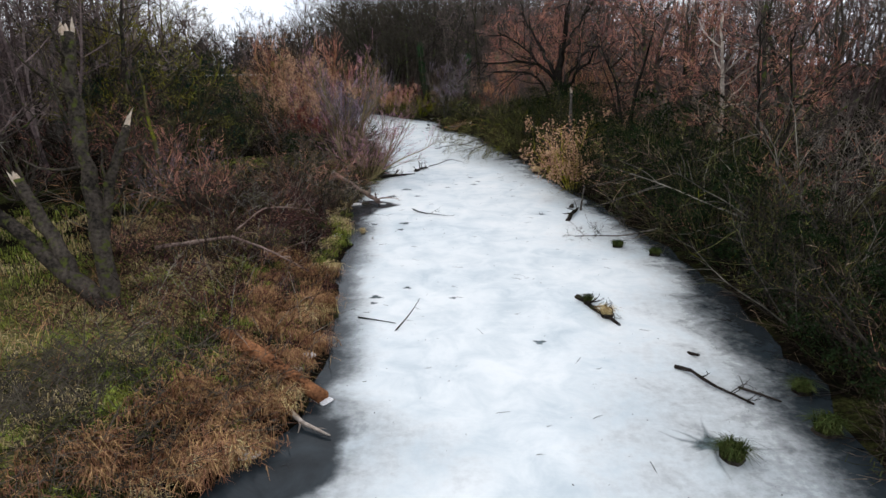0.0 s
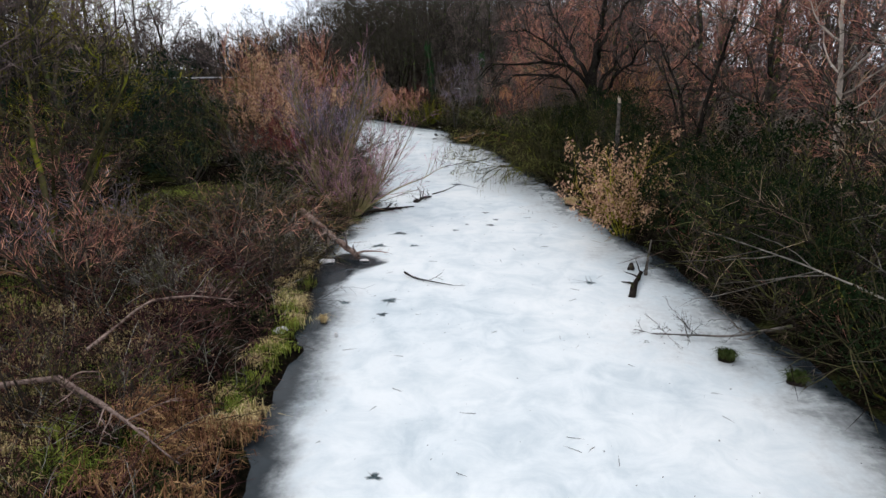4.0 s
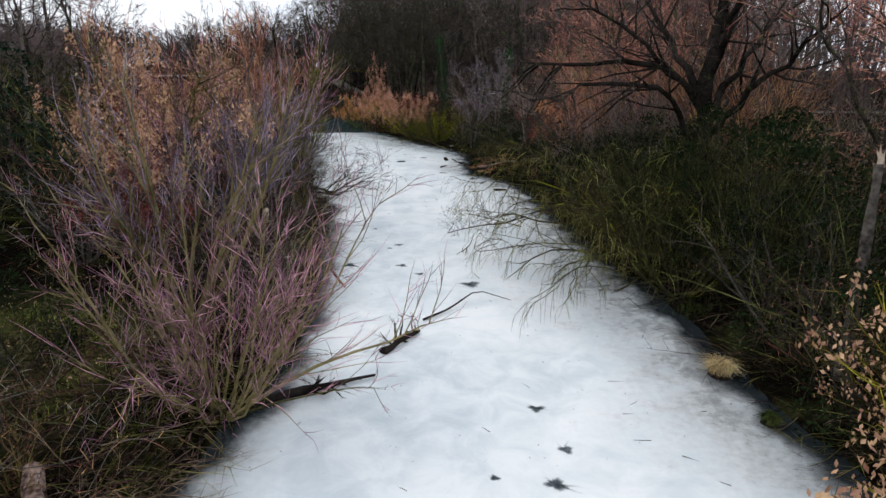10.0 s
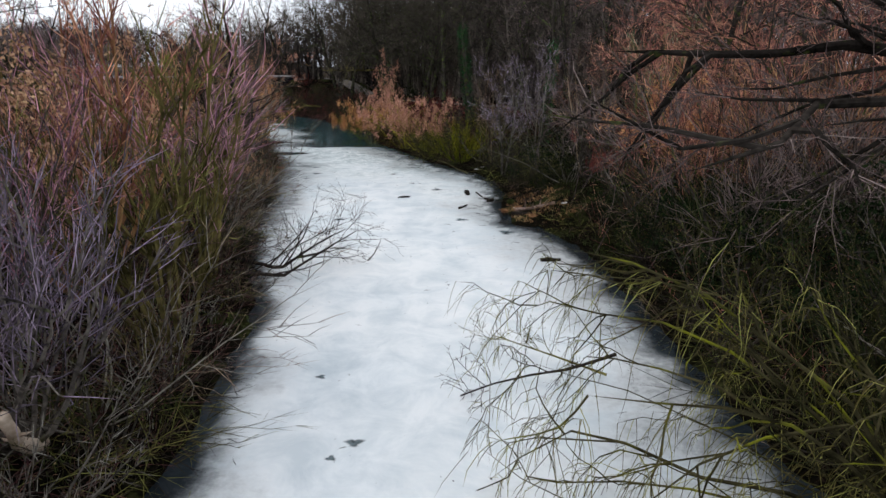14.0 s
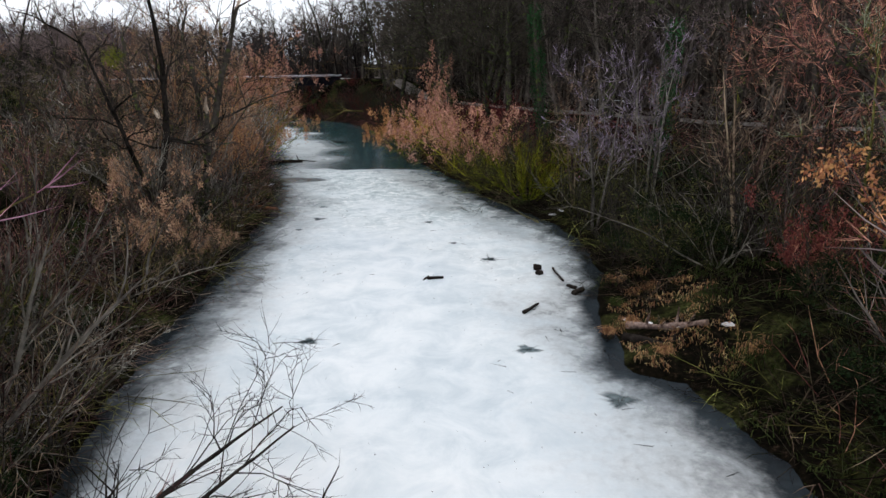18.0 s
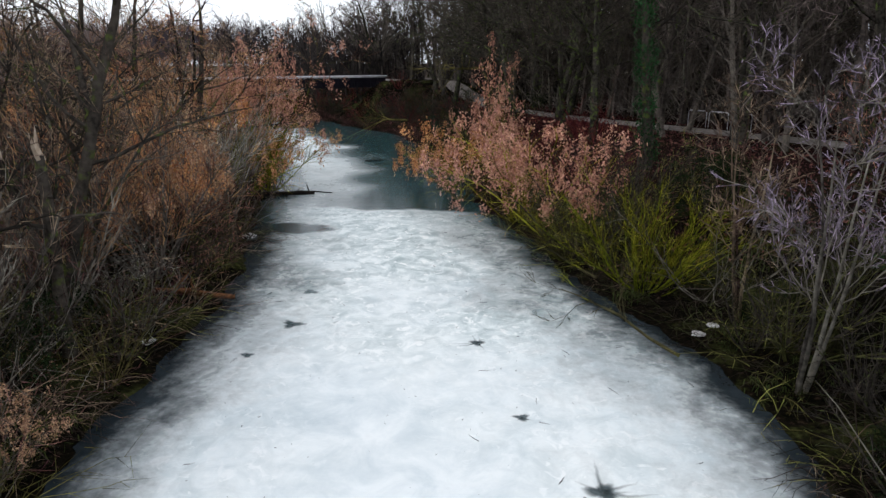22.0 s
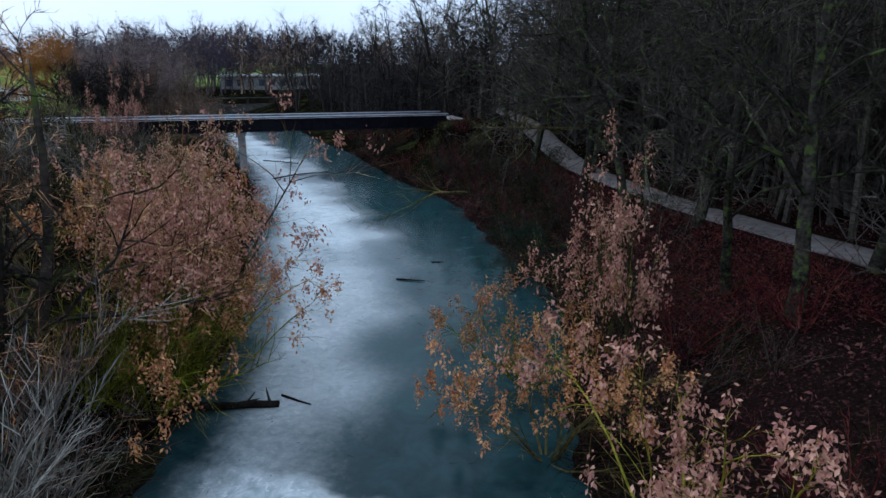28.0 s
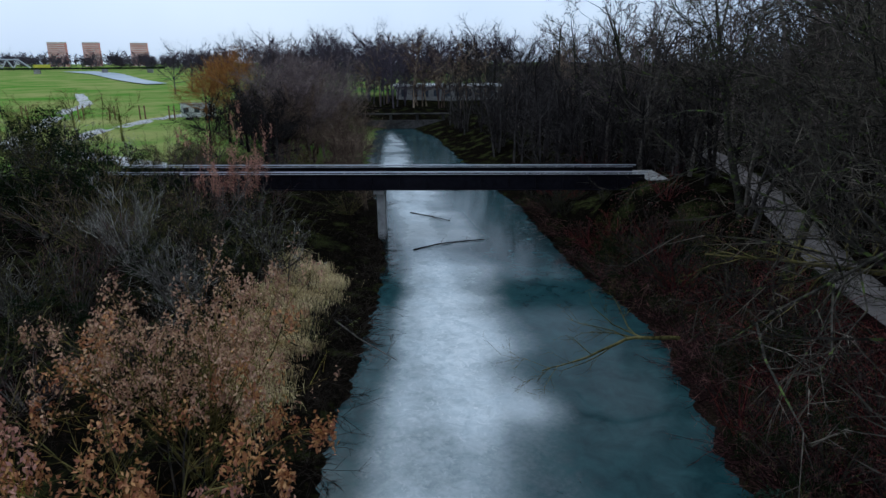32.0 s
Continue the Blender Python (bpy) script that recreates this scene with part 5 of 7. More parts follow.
for x, y in along(1, 56, 90, 0.6, 6.0, 22):
    put(dark_bush[PLACE.integers(0, 2)], float(x), float(y), PLACE.uniform(0.35, 0.75))
fill(vase, along(1, 60, 88, 2, 8, 14), 0.6, 1.0, DULL + [("bark_grey", "cane_purple")])
fill(vase, along(-1, 55, 90, 1.5, 6, 16), 0.6, 1.0, MIXED)
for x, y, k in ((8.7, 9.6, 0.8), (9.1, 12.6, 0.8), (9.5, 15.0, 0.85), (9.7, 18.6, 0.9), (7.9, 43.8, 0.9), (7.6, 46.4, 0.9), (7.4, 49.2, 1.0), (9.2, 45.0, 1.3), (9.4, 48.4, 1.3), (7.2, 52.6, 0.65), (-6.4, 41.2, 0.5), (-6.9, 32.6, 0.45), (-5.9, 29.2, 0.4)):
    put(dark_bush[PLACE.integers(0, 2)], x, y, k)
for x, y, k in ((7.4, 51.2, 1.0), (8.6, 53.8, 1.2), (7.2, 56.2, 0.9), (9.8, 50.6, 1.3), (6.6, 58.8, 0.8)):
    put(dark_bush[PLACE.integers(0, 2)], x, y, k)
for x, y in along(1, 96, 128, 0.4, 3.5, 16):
    put(thicket[PLACE.integers(0, 3)], float(x), float(y), PLACE.uniform(0.6, 0.9), mats=[("bark_dark", "cane_olive_shaded"), ("bark_dark", "cane"), ("bark_dark", "cane_purple")][PLACE.integers(0, 3)])
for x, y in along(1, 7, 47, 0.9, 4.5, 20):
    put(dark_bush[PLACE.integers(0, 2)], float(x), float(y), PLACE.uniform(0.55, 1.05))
for x, y, k in ((-32.2, 130.2, 0.8), (-30.5, 131.0, 0.9), (-28.8, 131.0, 0.85), (-29.2, 133.6, 0.7), (-31.9, 132.0, 0.75), (-27.2, 129.0, 0.95), (-33.4, 131.4, 0.7), (-25.6, 126.4, 0.9), (-34.6, 133.2, 0.6)):
    put(thicket[PLACE.integers(0, 3)], x, y, k, mats=[("bark_dark", "cane_purple"), ("bark_dark", "twig_olive"), ("cane_red", "cane_red")][PLACE.integers(0, 3)])
for x, y in along(1, 118, 142, 0.6, 7.0, 22):
    if math.hypot(x + 31.5, y - 131) < 4.5:
        x, y = x + 6, y - 6
    put(thicket[PLACE.integers(0, 3)], float(x), float(y), PLACE.uniform(0.6, 1.0), mats=[("bark_dark", "cane"), ("bark_dark", "cane_olive_shaded"), ("bark_dark", "twig_dark")][PLACE.integers(0, 3)])
for x, y in along(1, 100, 138, 0.2, 2.0, 12):
    put(dark_bush[PLACE.integers(0, 2)], float(x), float(y), PLACE.uniform(0.35, 0.6))
for x, y, k in ((-57.5, 107.5, 1.25), (-54, 110.5, 1.2), (-61, 108, 1.3), (-51.5, 114.2, 1.0), (-64.5, 106, 1.4), (-48, 117, 0.9), (-66, 114, 1.2), (-57.8, 110.2, 1.75), (-55.0, 112.0, 1.7), (-60.0, 109.6, 1.8), (-52.6, 113.6, 1.15), (-62.5, 110.5, 1.4)):
    put(thicket[PLACE.integers(0, 3)], x, y, k + 0.2, mats=MIXED[PLACE.integers(0, 5)])
    put(dark_bush[PLACE.integers(0, 2)], x - 1.5, y - 1.0, k * 0.9)
for x, y, k in ((6.2, 56.0, 0.7), (5.4, 61.2, 0.7), (4.4, 65.2, 0.5), (7.6, 60.0, 0.9), (9.3, 20.5, 0.8), (9.8, 17.0, 0.7), (2.6, 71.8, 0.5)):
    put(dark_bush[PLACE.integers(0, 2)], x, y, k)
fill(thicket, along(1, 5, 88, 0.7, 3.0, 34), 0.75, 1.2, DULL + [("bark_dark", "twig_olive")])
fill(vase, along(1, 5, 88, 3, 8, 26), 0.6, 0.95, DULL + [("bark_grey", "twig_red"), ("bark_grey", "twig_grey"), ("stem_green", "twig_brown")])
fill(vase, along(1, 8, 92, 7, 15, 20), 0.8, 1.25, [("bark_dark", "twig_red"), ("bark_dark", "twig_brown")])
fill(thicket, along(1, 92, 150, 0.6, 7.5, 44), 0.5, 0.95, [("cane_red", "cane_red"), ("bark_dark", "twig_dark"), ("bark_dark", "cane_purple")])
TREES = [("bark_dark", "twig_haze"), ("bark_dark", "twig_haze"), ("bark_grey", "twig_haze")]
for x, y in along(1, -5, 92, 13, 34, 26):
    put(wood[PLACE.integers(0, 4)], float(x), float(y), PLACE.uniform(0.72, 1.0), mats=TREES[PLACE.integers(0, 3)] if y > 42 else ("bark_dark", "twig_mid"))
for x, y in along(1, 92, 172, 9, 30, 36):
    put(wood[PLACE.integers(0, 4)], float(x), float(y), PLACE.uniform(0.85, 1.15), mats=("bark_wood", "twig_haze"))
for x, y in along(1, 0, 185, 26, 52, 52):
    put(back[PLACE.integers(0, 3)], float(x), float(y), PLACE.uniform(1.0, 1.4), mats=("bark_grey", "twig_haze") if 42 < y < 100 else ("bark_wood", "twig_dusk") if y < 150 else None)
for x, y in along(-1, 14, 76, 13, 34, 26):
    put(wood[PLACE.integers(0, 4)], float(x), float(y), PLACE.uniform(0.65, 1.0), mats=TREES[PLACE.integers(0, 3)])
for x, y, k in ((-26, 50, 1.0), (-31, 55, 1.05), (-36, 52, 1.1), (-29, 62, 1.0), (-40, 60, 1.15), (-24, 44, 0.9), (-34, 44, 1.0), (-30, 36, 0.95), (-38, 40, 1.1), (-44, 52, 1.2), (-27, 29, 0.9)):
    put(wood[PLACE.integers(0, 4)], x, y, k, mats=TREES[PLACE.integers(0, 3)])
for x, y, k in ((-27, 72, 0.95), (-33, 76, 1.0), (-38, 70, 1.05), (-31, 68, 0.9), (-43, 77, 1.1), (-47, 70, 1.1), (-36, 64, 1.0)):
    put(wood[PLACE.integers(0, 4)], x, y, k, mats=TREES[PLACE.integers(0, 3)])
for x, y in along(-1, 10, 100, 46, 75, 14):
    put(back[PLACE.integers(0, 3)], float(x), float(y), PLACE.uniform(0.6, 0.85))
for x, y, k in ((-16.0, 123.4, 0.95), (-9.0, 111.4, 0.95), (-8.6, 115.4, 1.0), (-5.9, 101.6, 0.92), (-15.3, 117.2, 0.9), (-20.6, 125.6, 0.95), (-7.6, 104.8, 0.7), (-12.2, 112.4, 0.9), (-3.0, 106.8, 1.05), (-26, 146, 1.0), (-12.4, 123.5, 1.05), (-24.5, 133, 0.9)):
    put(path_tree[PLACE.integers(0, 2)], x, y, k * 1.15, mats=("bark_wood", "twig_mid"))["label"] = "tall bare tree with mossy dark bark beside the foot path"
ivy_tree = tree(91, 14, 5.5, 12, 7, 6, 3, "tall tree wrapped in dark green ivy beside the path", "ivy_tree", trunk_r=0.26, ivy=3000, bare=0.4, twig_r=0.012)
ivy_tree.matrix_basis = pose(-2.9, 94.6, 1.6)
copy_thing(ivy_tree, pose(2.6, 82.5, 1.6, 0, 0, 80) @ Matrix.Scale(0.8, 4))
for x, y, k in ((-29, 88.5, 0.72), (-33, 90.5, 0.75), (-38, 91, 0.8), (-42, 88, 0.85), (-27, 84.5, 0.7), (-35, 85, 0.8)):
    put(wood[PLACE.integers(0, 4)], x, y, k, mats=TREES[PLACE.integers(0, 3)])
for x, y, k in ((-19, 140, 1.1), (-24, 150, 1.15), (-15, 136, 1.05), (-20, 147, 1.2), (-11.5, 131, 1.1), (-27.5, 158, 1.2), (-58, 186, 1.2), (-66, 192, 1.25), (-73, 197, 1.3), (-63, 200, 1.3)):
    put(wood[PLACE.integers(0, 4)], x, y, k, mats=("bark_wood", "twig_mid"))

for ob in PARK:
    for o in (*ob.children_recursive, ob):
        bpy.data.objects.remove(o)


# ---- undergrowth ----
def wood_mass(name, label, side, y0, y1, d0, d1, trunks, limbs, height, mat, seed):
    """The depth of a bare wood: many trunks with steep thick limbs, joined."""
    p, rng = bank_field(side, y0, y1, d0, d1, trunks, seed)
    t = grow(rng, p - [0, 0, 0.3], rng.normal(0, 0.08, (trunks, 3)) + [0, 0, 1], height * rng.uniform(0.55, 1.1, trunks), 4, 0.06, (0, 0, 0.03))
    st, wy, ln, _, _ = sprout(rng, t, limbs, 0.08, 1.0, (25, 72), 0.40, 0.45)
    b = grow(rng, st, wy, ln, 2, 0.15, (0, 0, 0.1))
    s2, w2, l2, _, _ = sprout(rng, b, 7, 0.1, 1.0, (20, 60), 0.55, 0.3)
    f = grow(rng, s2, w2, l2, 1, 0.1)
    return tagged(part(name, mesh_of(name, [tubes(t, 0.16, 0.04, 4), tubes(b, 0.05, 0.02, 3), tubes(f, 0.022, 0.008, 3)]), M[mat]), label, "woods", kind="stuff")


def bank_field(side, y0, y1, d0, d1, n, seed):
    """n random points on a bank within distances of the water."""
    rng = np.random.default_rng(seed)
    line = LEFT if side < 0 else RIGHT
    got, have = [], 0
    lo, hi = line[(line[:, 1] > y0 - 15) & (line[:, 1] < y1 + 15)].min(0), line[(line[:, 1] > y0 - 15) & (line[:, 1] < y1 + 15)].max(0)
    while have < n:
        x = rng.uniform(lo[0] - d1, hi[0] + d1, n * 4)
        y = rng.uniform(y0, y1, n * 4)
        d, left = shore(x, y)
        ok = (d > d0) & (d < d1) & (left == (side < 0)) & (line_distance(x, y, PATH_LINE) > 1.6) & ~((x > -0.6) & (x < 2.4) & (y > 66.6) & (y < 70.4))
        got.append(np.stack([x[ok], y[ok]], 1))
        have += ok.sum()
    p = np.concatenate(got)[:n]
    return np.concatenate([p, ground_z(p[:, 0], p[:, 1])[:, None]], 1), rng


def canes(name, label, side, y0, y1, d0, d1, n, length, mat, seed, rise=0.9, thick=0.009):
    p, rng = bank_field(side, y0, y1, d0, d1, n, seed)
    a = rng.uniform(0, 2 * np.pi, n)
    way = np.stack([np.cos(a), np.sin(a), rng.uniform(0.3, 1.0, n) * rise], 1)
    c = grow(rng, p - [0, 0, 0.03], way, length * rng.uniform(0.4, 1.3, n), 3, 0.18, (0, 0, -0.16 * (1.2 - rise)))
    s, w, l, _, _ = sprout(rng, c, 2, 0.3, 1.0, (25, 70), 0.35, 0.3)
    f = grow(rng, s, w, l, 1, 0.1)
    ob = part(name, mesh_of(name, [tubes(c, thick, thick * 0.5, 3), tubes(f, thick * 0.7, 0.002, 3)]), M[mat])
    return tagged(ob, label, "undergrowth", kind="stuff")


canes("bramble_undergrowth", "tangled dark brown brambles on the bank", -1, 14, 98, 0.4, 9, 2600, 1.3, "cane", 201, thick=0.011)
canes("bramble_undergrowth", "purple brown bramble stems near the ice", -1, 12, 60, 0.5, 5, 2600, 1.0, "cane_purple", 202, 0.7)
canes("bramble_undergrowth", "olive undergrowth stems on the bank", -1, 8, 100, 2, 14, 1600, 1.2, "cane_olive_shaded", 203, thick=0.011)
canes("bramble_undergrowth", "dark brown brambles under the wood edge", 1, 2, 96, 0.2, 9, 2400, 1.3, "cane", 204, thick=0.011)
canes("bramble_undergrowth", "olive stems under the wood edge", 1, 2, 96, 0.2, 8, 1500, 1.2, "cane_olive_shaded", 205, 0.7, 0.011)
canes("dogwood_undergrowth", "red dogwood stems on the slope", 1, 104, 126, 2.0, 8, 900, 0.9, "cane_red", 206, 1.0)
canes("bramble_undergrowth", "purple brown stems on the wooded slope", 1, 86, 130, 0.4, 6, 1800, 0.8, "cane_purple", 207)
canes("bramble_undergrowth", "dark brambles on the bank by the bridge", -1, 96, 140, 0.5, 16, 4200, 1.4, "cane", 208, thick=0.012)
canes("bank_tangle", "dark twigs and stems trailing over the ice edge", -1, 26, 100, 0.05, 2.6, 2600, 1.1, "cane", 211, 0.6, 0.008)
canes("bank_tangle", "reddish stems trailing over the ice edge", -1, 14, 92, 0.3, 3.2, 2600, 1.1, "cane_purple", 212, 0.8, 0.008)
canes("bank_tangle", "pale dry stems standing on the bank", -1, 12, 92, 0.4, 5.0, 1500, 1.3, "twig_grey", 213, 1.4, 0.007)
canes("bank_tangle", "dark twigs trailing over the ice edge of the wood", 1, 2, 96, 0.05, 2.8, 2800, 1.2, "cane", 214, 0.6, 0.008)
canes("bank_tangle", "olive twigs trailing over the ice edge of the wood", 1, 2, 96, 0.05, 3.0, 2600, 1.3, "cane_olive_shaded", 215, 0.7, 0.008)
canes("bank_tangle", "rust red stems at the wood edge", 1, 4, 66, 0.8, 6.0, 800, 1.6, "twig_red", 216, 1.3, 0.009)
canes("dogwood_undergrowth", "dark red twigs on the slope below the path", 1, 101, 128, 2.0, 9.0, 2600, 0.75, "cane_red", 217, 1.2, 0.012)
canes("wood_understorey", "dark bare understorey of the wood", 1, -5, 185, 11, 48, 4200, 4.2, "twig_dusk", 209, 1.3, 0.028)
canes("wood_understorey", "brown bare understorey behind the left bank", -1, 20, 105, 14, 44, 3600, 3.4, "cane", 210, 1.2, 0.024)


def overhang(name, label, side, y0, y1, n, length, mat, seed, thick=0.008, back_to=1.5):
    """Stems that lean out from the bank over the ice and hang down."""
    p, rng = bank_field(side, y0, y1, 0.0, back_to, n, seed)
    p = p[rng.integers(0, n // 9, n)] + rng.normal(0, 0.22, (n, 3)) * [1, 1, 0]
    p[:, 2] = np.maximum(ground_z(p[:, 0], p[:, 1]), 0)
    e = 0.4
    slope = np.stack([shore(p[:, 0] + e, p[:, 1])[0] - shore(p[:, 0] - e, p[:, 1])[0], shore(p[:, 0], p[:, 1] + e)[0] - shore(p[:, 0], p[:, 1] - e)[0], np.zeros(n)], 1)
    way = -unit(slope) * rng.uniform(-0.2, 0.9, n)[:, None] + rng.normal(0, 0.7, (n, 3)) * [1, 1, 0] + np.array([0, 0, 1]) * rng.uniform(0.15, 1.1, n)[:, None]
    c = grow(rng, p, way, length * rng.uniform(0.45, 1.3, n), 4, 0.15, (0, 0, -0.2))
    s, w, l, _, _ = sprout(rng, c, 5, 0.2, 1.0, (25, 65), 0.4, 0.3)
    f = grow(rng, s, w, l, 1, 0.1, (0, 0, -0.1))
    c[..., 2], f[..., 2] = np.maximum(c[..., 2], 0.01), np.maximum(f[..., 2], 0.01)
    return tagged(part(name, mesh_of(name, [tubes(c, thick, thick * 0.5, 3), tubes(f, thick * 0.6, 0.002, 3)]), M[mat]), label, "undergrowth", kind="stuff")


canes("bank_tangle", "brushwood at the foot of the wood, blackened for shade", 1, 2, 60, 0.3, 4.0, 2600, 1.2, "cane", 225, 0.8, 0.011)
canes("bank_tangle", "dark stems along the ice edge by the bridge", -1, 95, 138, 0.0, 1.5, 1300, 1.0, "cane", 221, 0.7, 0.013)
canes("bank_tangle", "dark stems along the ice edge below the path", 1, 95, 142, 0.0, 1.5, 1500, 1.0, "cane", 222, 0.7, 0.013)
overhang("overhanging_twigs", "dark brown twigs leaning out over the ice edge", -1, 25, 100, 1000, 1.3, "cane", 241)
overhang("overhanging_twigs", "brown twigs leaning out over the ice edge", -1, 28, 96, 420, 1.7, "twig_brown", 242, 0.009)
overhang("overhanging_twigs", "olive twigs leaning out over the ice edge", -1, 30, 100, 600, 1.9, "twig_olive", 243, 0.009)
overhang("overhanging_twigs", "dark twigs of the wood leaning over the ice edge", 1, 2, 100, 900, 1.3, "cane", 244)
overhang("overhanging_twigs", "olive twigs of the wood leaning over the ice edge", 1, 2, 100, 350, 1.5, "twig_olive", 245, 0.009)
overhang("overhanging_twigs", "brown twigs leaning over the ice edge of the wood", 1, 4, 96, 250, 1.7, "twig_brown", 246, 0.009)
overhang("overhanging_twigs", "dark twigs hanging over the ice by the bridge", -1, 98, 136, 800, 1.7, "cane", 247, 0.012)
overhang("overhanging_twigs", "dark red twigs hanging over the ice below the path", 1, 98, 140, 900, 1.7, "cane_purple", 248, 0.011)
wood_mass("wood_depth", "dark bare trees along the river beyond the bridge", 1, 145, 184, 3.5, 18, 150, 15, 10.5, "twig_dark", 236)
wood_mass("wood_depth", "dark bare thicket behind the bridge head", 1, 128, 160, 8, 18, 90, 15, 8, "twig_dark", 237)
wood_mass("wood_depth", "dark depth of the bare wood", 1, -5, 190, 34, 75, 640, 13, 20, "twig_haze", 231)
wood_mass("wood_depth", "brown bare trees behind the left bank", -1, 0, 76, 17, 62, 340, 13, 17, "twig_haze", 232)
wood_mass("wood_depth", "brown bare trees behind the bank bushes", -1, 70, 100, 32, 70, 120, 14, 11, "twig_haze", 235)
wood_mass("wood_depth", "brown tangle of young trees along the path", 1, 97, 150, 9, 22, 80, 15, 12.5, "twig_dusk", 234)
wood_mass("wood_depth", "tall dark bare trees above the path", 1, 98, 136, 11, 30, 90, 17, 19, "twig_mid", 238)
wood_mass("wood_depth", "brown bare wood beyond the path", 1, 95, 150, 14, 40, 230, 17, 20, "twig_dusk", 233)


def grass(name, label, side, y0, y1, d0, d1, n, length, mat, seed, width=0.010, lean=0.5, drape=0.7, clump=0.0):
    p, rng = bank_field(side, y0, y1, d0, d1, n, seed)
    if clump:
        c = p[rng.integers(0, max(n // 70, 1), n)]
        p = c + rng.normal(0, clump, (n, 3)) * [1, 1, 0]
        p[:, 2] = ground_z(p[:, 0], p[:, 1])
    ob = part(name, mesh_of(name, [blades(rng, p - [0, 0, 0.02], length, width, lean, drape)]), M[mat])
    return tagged(ob, label, "grass", kind="stuff")


canes("bramble_undergrowth", "brambles above the ice, coloured near black for shade", -1, 18, 36, 0.7, 8, 3200, 1.1, "cane", 223, 0.8, 0.009)
canes("bramble_undergrowth", "dark brush at the foot of the bank", -1, 4, 12, 0.3, 5, 2400, 1.2, "twig_mid", 218, 0.8)
canes("bramble_undergrowth", "red brown brambles above the sedge", -1, 13, 30, 1.4, 7, 2600, 0.9, "cane_purple", 219, 0.9)
canes("bramble_undergrowth", "rusty dead stems above the sedge", -1, 10, 34, 1.6, 9, 900, 0.9, "twig_rust", 220, 1.2, 0.006)
grass("sedge_fringe", "rust brown withered sedge along the bank", -1, 7.5, 20, -0.1, 1.8, 10500, 0.5, "sedge_rust", 301, 0.009, clump=0.16)
grass("sedge_fringe", "olive green grass among the sedge", -1, 7, 20, 0.4, 3.2, 3000, 0.34, "sedge_green", 311, 0.009, clump=0.16)
grass("sedge_fringe", "dark withered grass among the sedge", -1, 7, 22, 0.2, 3.2, 3000, 0.36, "sedge_dark", 312, 0.009, clump=0.2)
canes("bramble_undergrowth", "thin dark stems poking out of the sedge", -1, 7, 21, 0.2, 3.0, 900, 0.8, "cane", 224, 1.0, 0.007)
grass("sedge_fringe", "straw and yellow sedge along the bank", -1, 8, 30, 0.0, 0.7, 2200, 0.42, "sedge_straw", 302, 0.009, clump=0.13)
grass("sedge_fringe", "yellow-green sedge tufts along the bank", -1, 20, 28, 0.0, 0.6, 1500, 0.36, "sedge_green", 303, 0.009, clump=0.14)
grass("rough_grass", "rough green and straw grass on the bank", -1, 6, 26, 1.5, 13, 14000, 0.26, "sedge_green", 304, 0.008, clump=0.35)
grass("rough_grass", "pale dry grass on the bank", -1, 6, 24, 2.5, 13, 12000, 0.3, "sedge_straw", 305, 0.008, clump=0.3)
grass("rough_grass", "green and straw grass in a clearing of the bank", -1, 31, 41, 2.2, 9.5, 3000, 0.2, "sedge_green", 313, 0.008, clump=0.4)
grass("rough_grass", "dark green grass under the shrubs", -1, 24, 92, 0.3, 6, 12000, 0.3, "sedge_dark", 306, 0.01, clump=0.3)
grass("rough_grass", "dark green grass under the wood edge", 1, 5, 92, 0.1, 5, 12000, 0.3, "sedge_dark", 307, 0.01, clump=0.3)
grass("reed_patch", "straw coloured reeds by the bridge", -1, 104, 117, 2.0, 5.5, 7000, 0.8, "sedge_straw", 308, 0.012, clump=0.35)
grass("sedge_fringe", "rust and straw sedge on the rooty spit", 1, 66.5, 73, 0.1, 2.0, 500, 0.3, "sedge_rust", 309, 0.008, clump=0.15)


rngs = np.random.default_rng(399)
sp = np.stack([rngs.uniform(-0.4, 2.8, 9000), rngs.uniform(66.6, 70.6, 9000)], 1)
sp = sp[(shore(sp[:, 0], sp[:, 1])[0] > 0.05) & (waves(sp[:, 0], sp[:, 1], 0.5) > -0.1)][:3600]
sp = np.concatenate([sp, ground_z(sp[:, 0], sp[:, 1])[:, None]], 1)
tagged(part("rough_grass", mesh_of("rough_grass", [blades(rngs, sp[:700], 0.16, 0.009, 0.7, 0.8)]), M["sedge_rust"]), "short withered grass on the rooty spit", "grass", kind="stuff")
tagged(part("rough_grass", mesh_of("rough_grass", [blades(rngs, sp[1400:1750], 0.13, 0.006, 0.7, 0.8)]), M["sedge_straw"]), "short pale straw on the rooty spit", "grass", kind="stuff")


def litter(name, label, side, y0, y1, d0, d1, n, mat, seed, size=0.09):
    p, rng = bank_field(side, y0, y1, d0, d1, n, seed)
    ob = part(name, mesh_of(name, [leaves_at(rng, p + [0, 0, 0.03], size, 0.0)]), M[mat])
    return tagged(ob, label, "leaf litter", kind="stuff")


litter("leaf_litter", "dull red fallen leaves on the wooded slope", 1, 84, 135, 0.5, 14, 16000, "leaf_fallen", 401, 0.15)
litter("leaf_litter", "crimson leaves on low dogwood", 1, 102, 128, 2.5, 9, 9000, "leaf_red", 403, 0.10)
litter("leaf_litter", "brown fallen leaves under the bushes", -1, 12, 95, 0.4, 8, 9000, "leaf_tan", 402, 0.07)

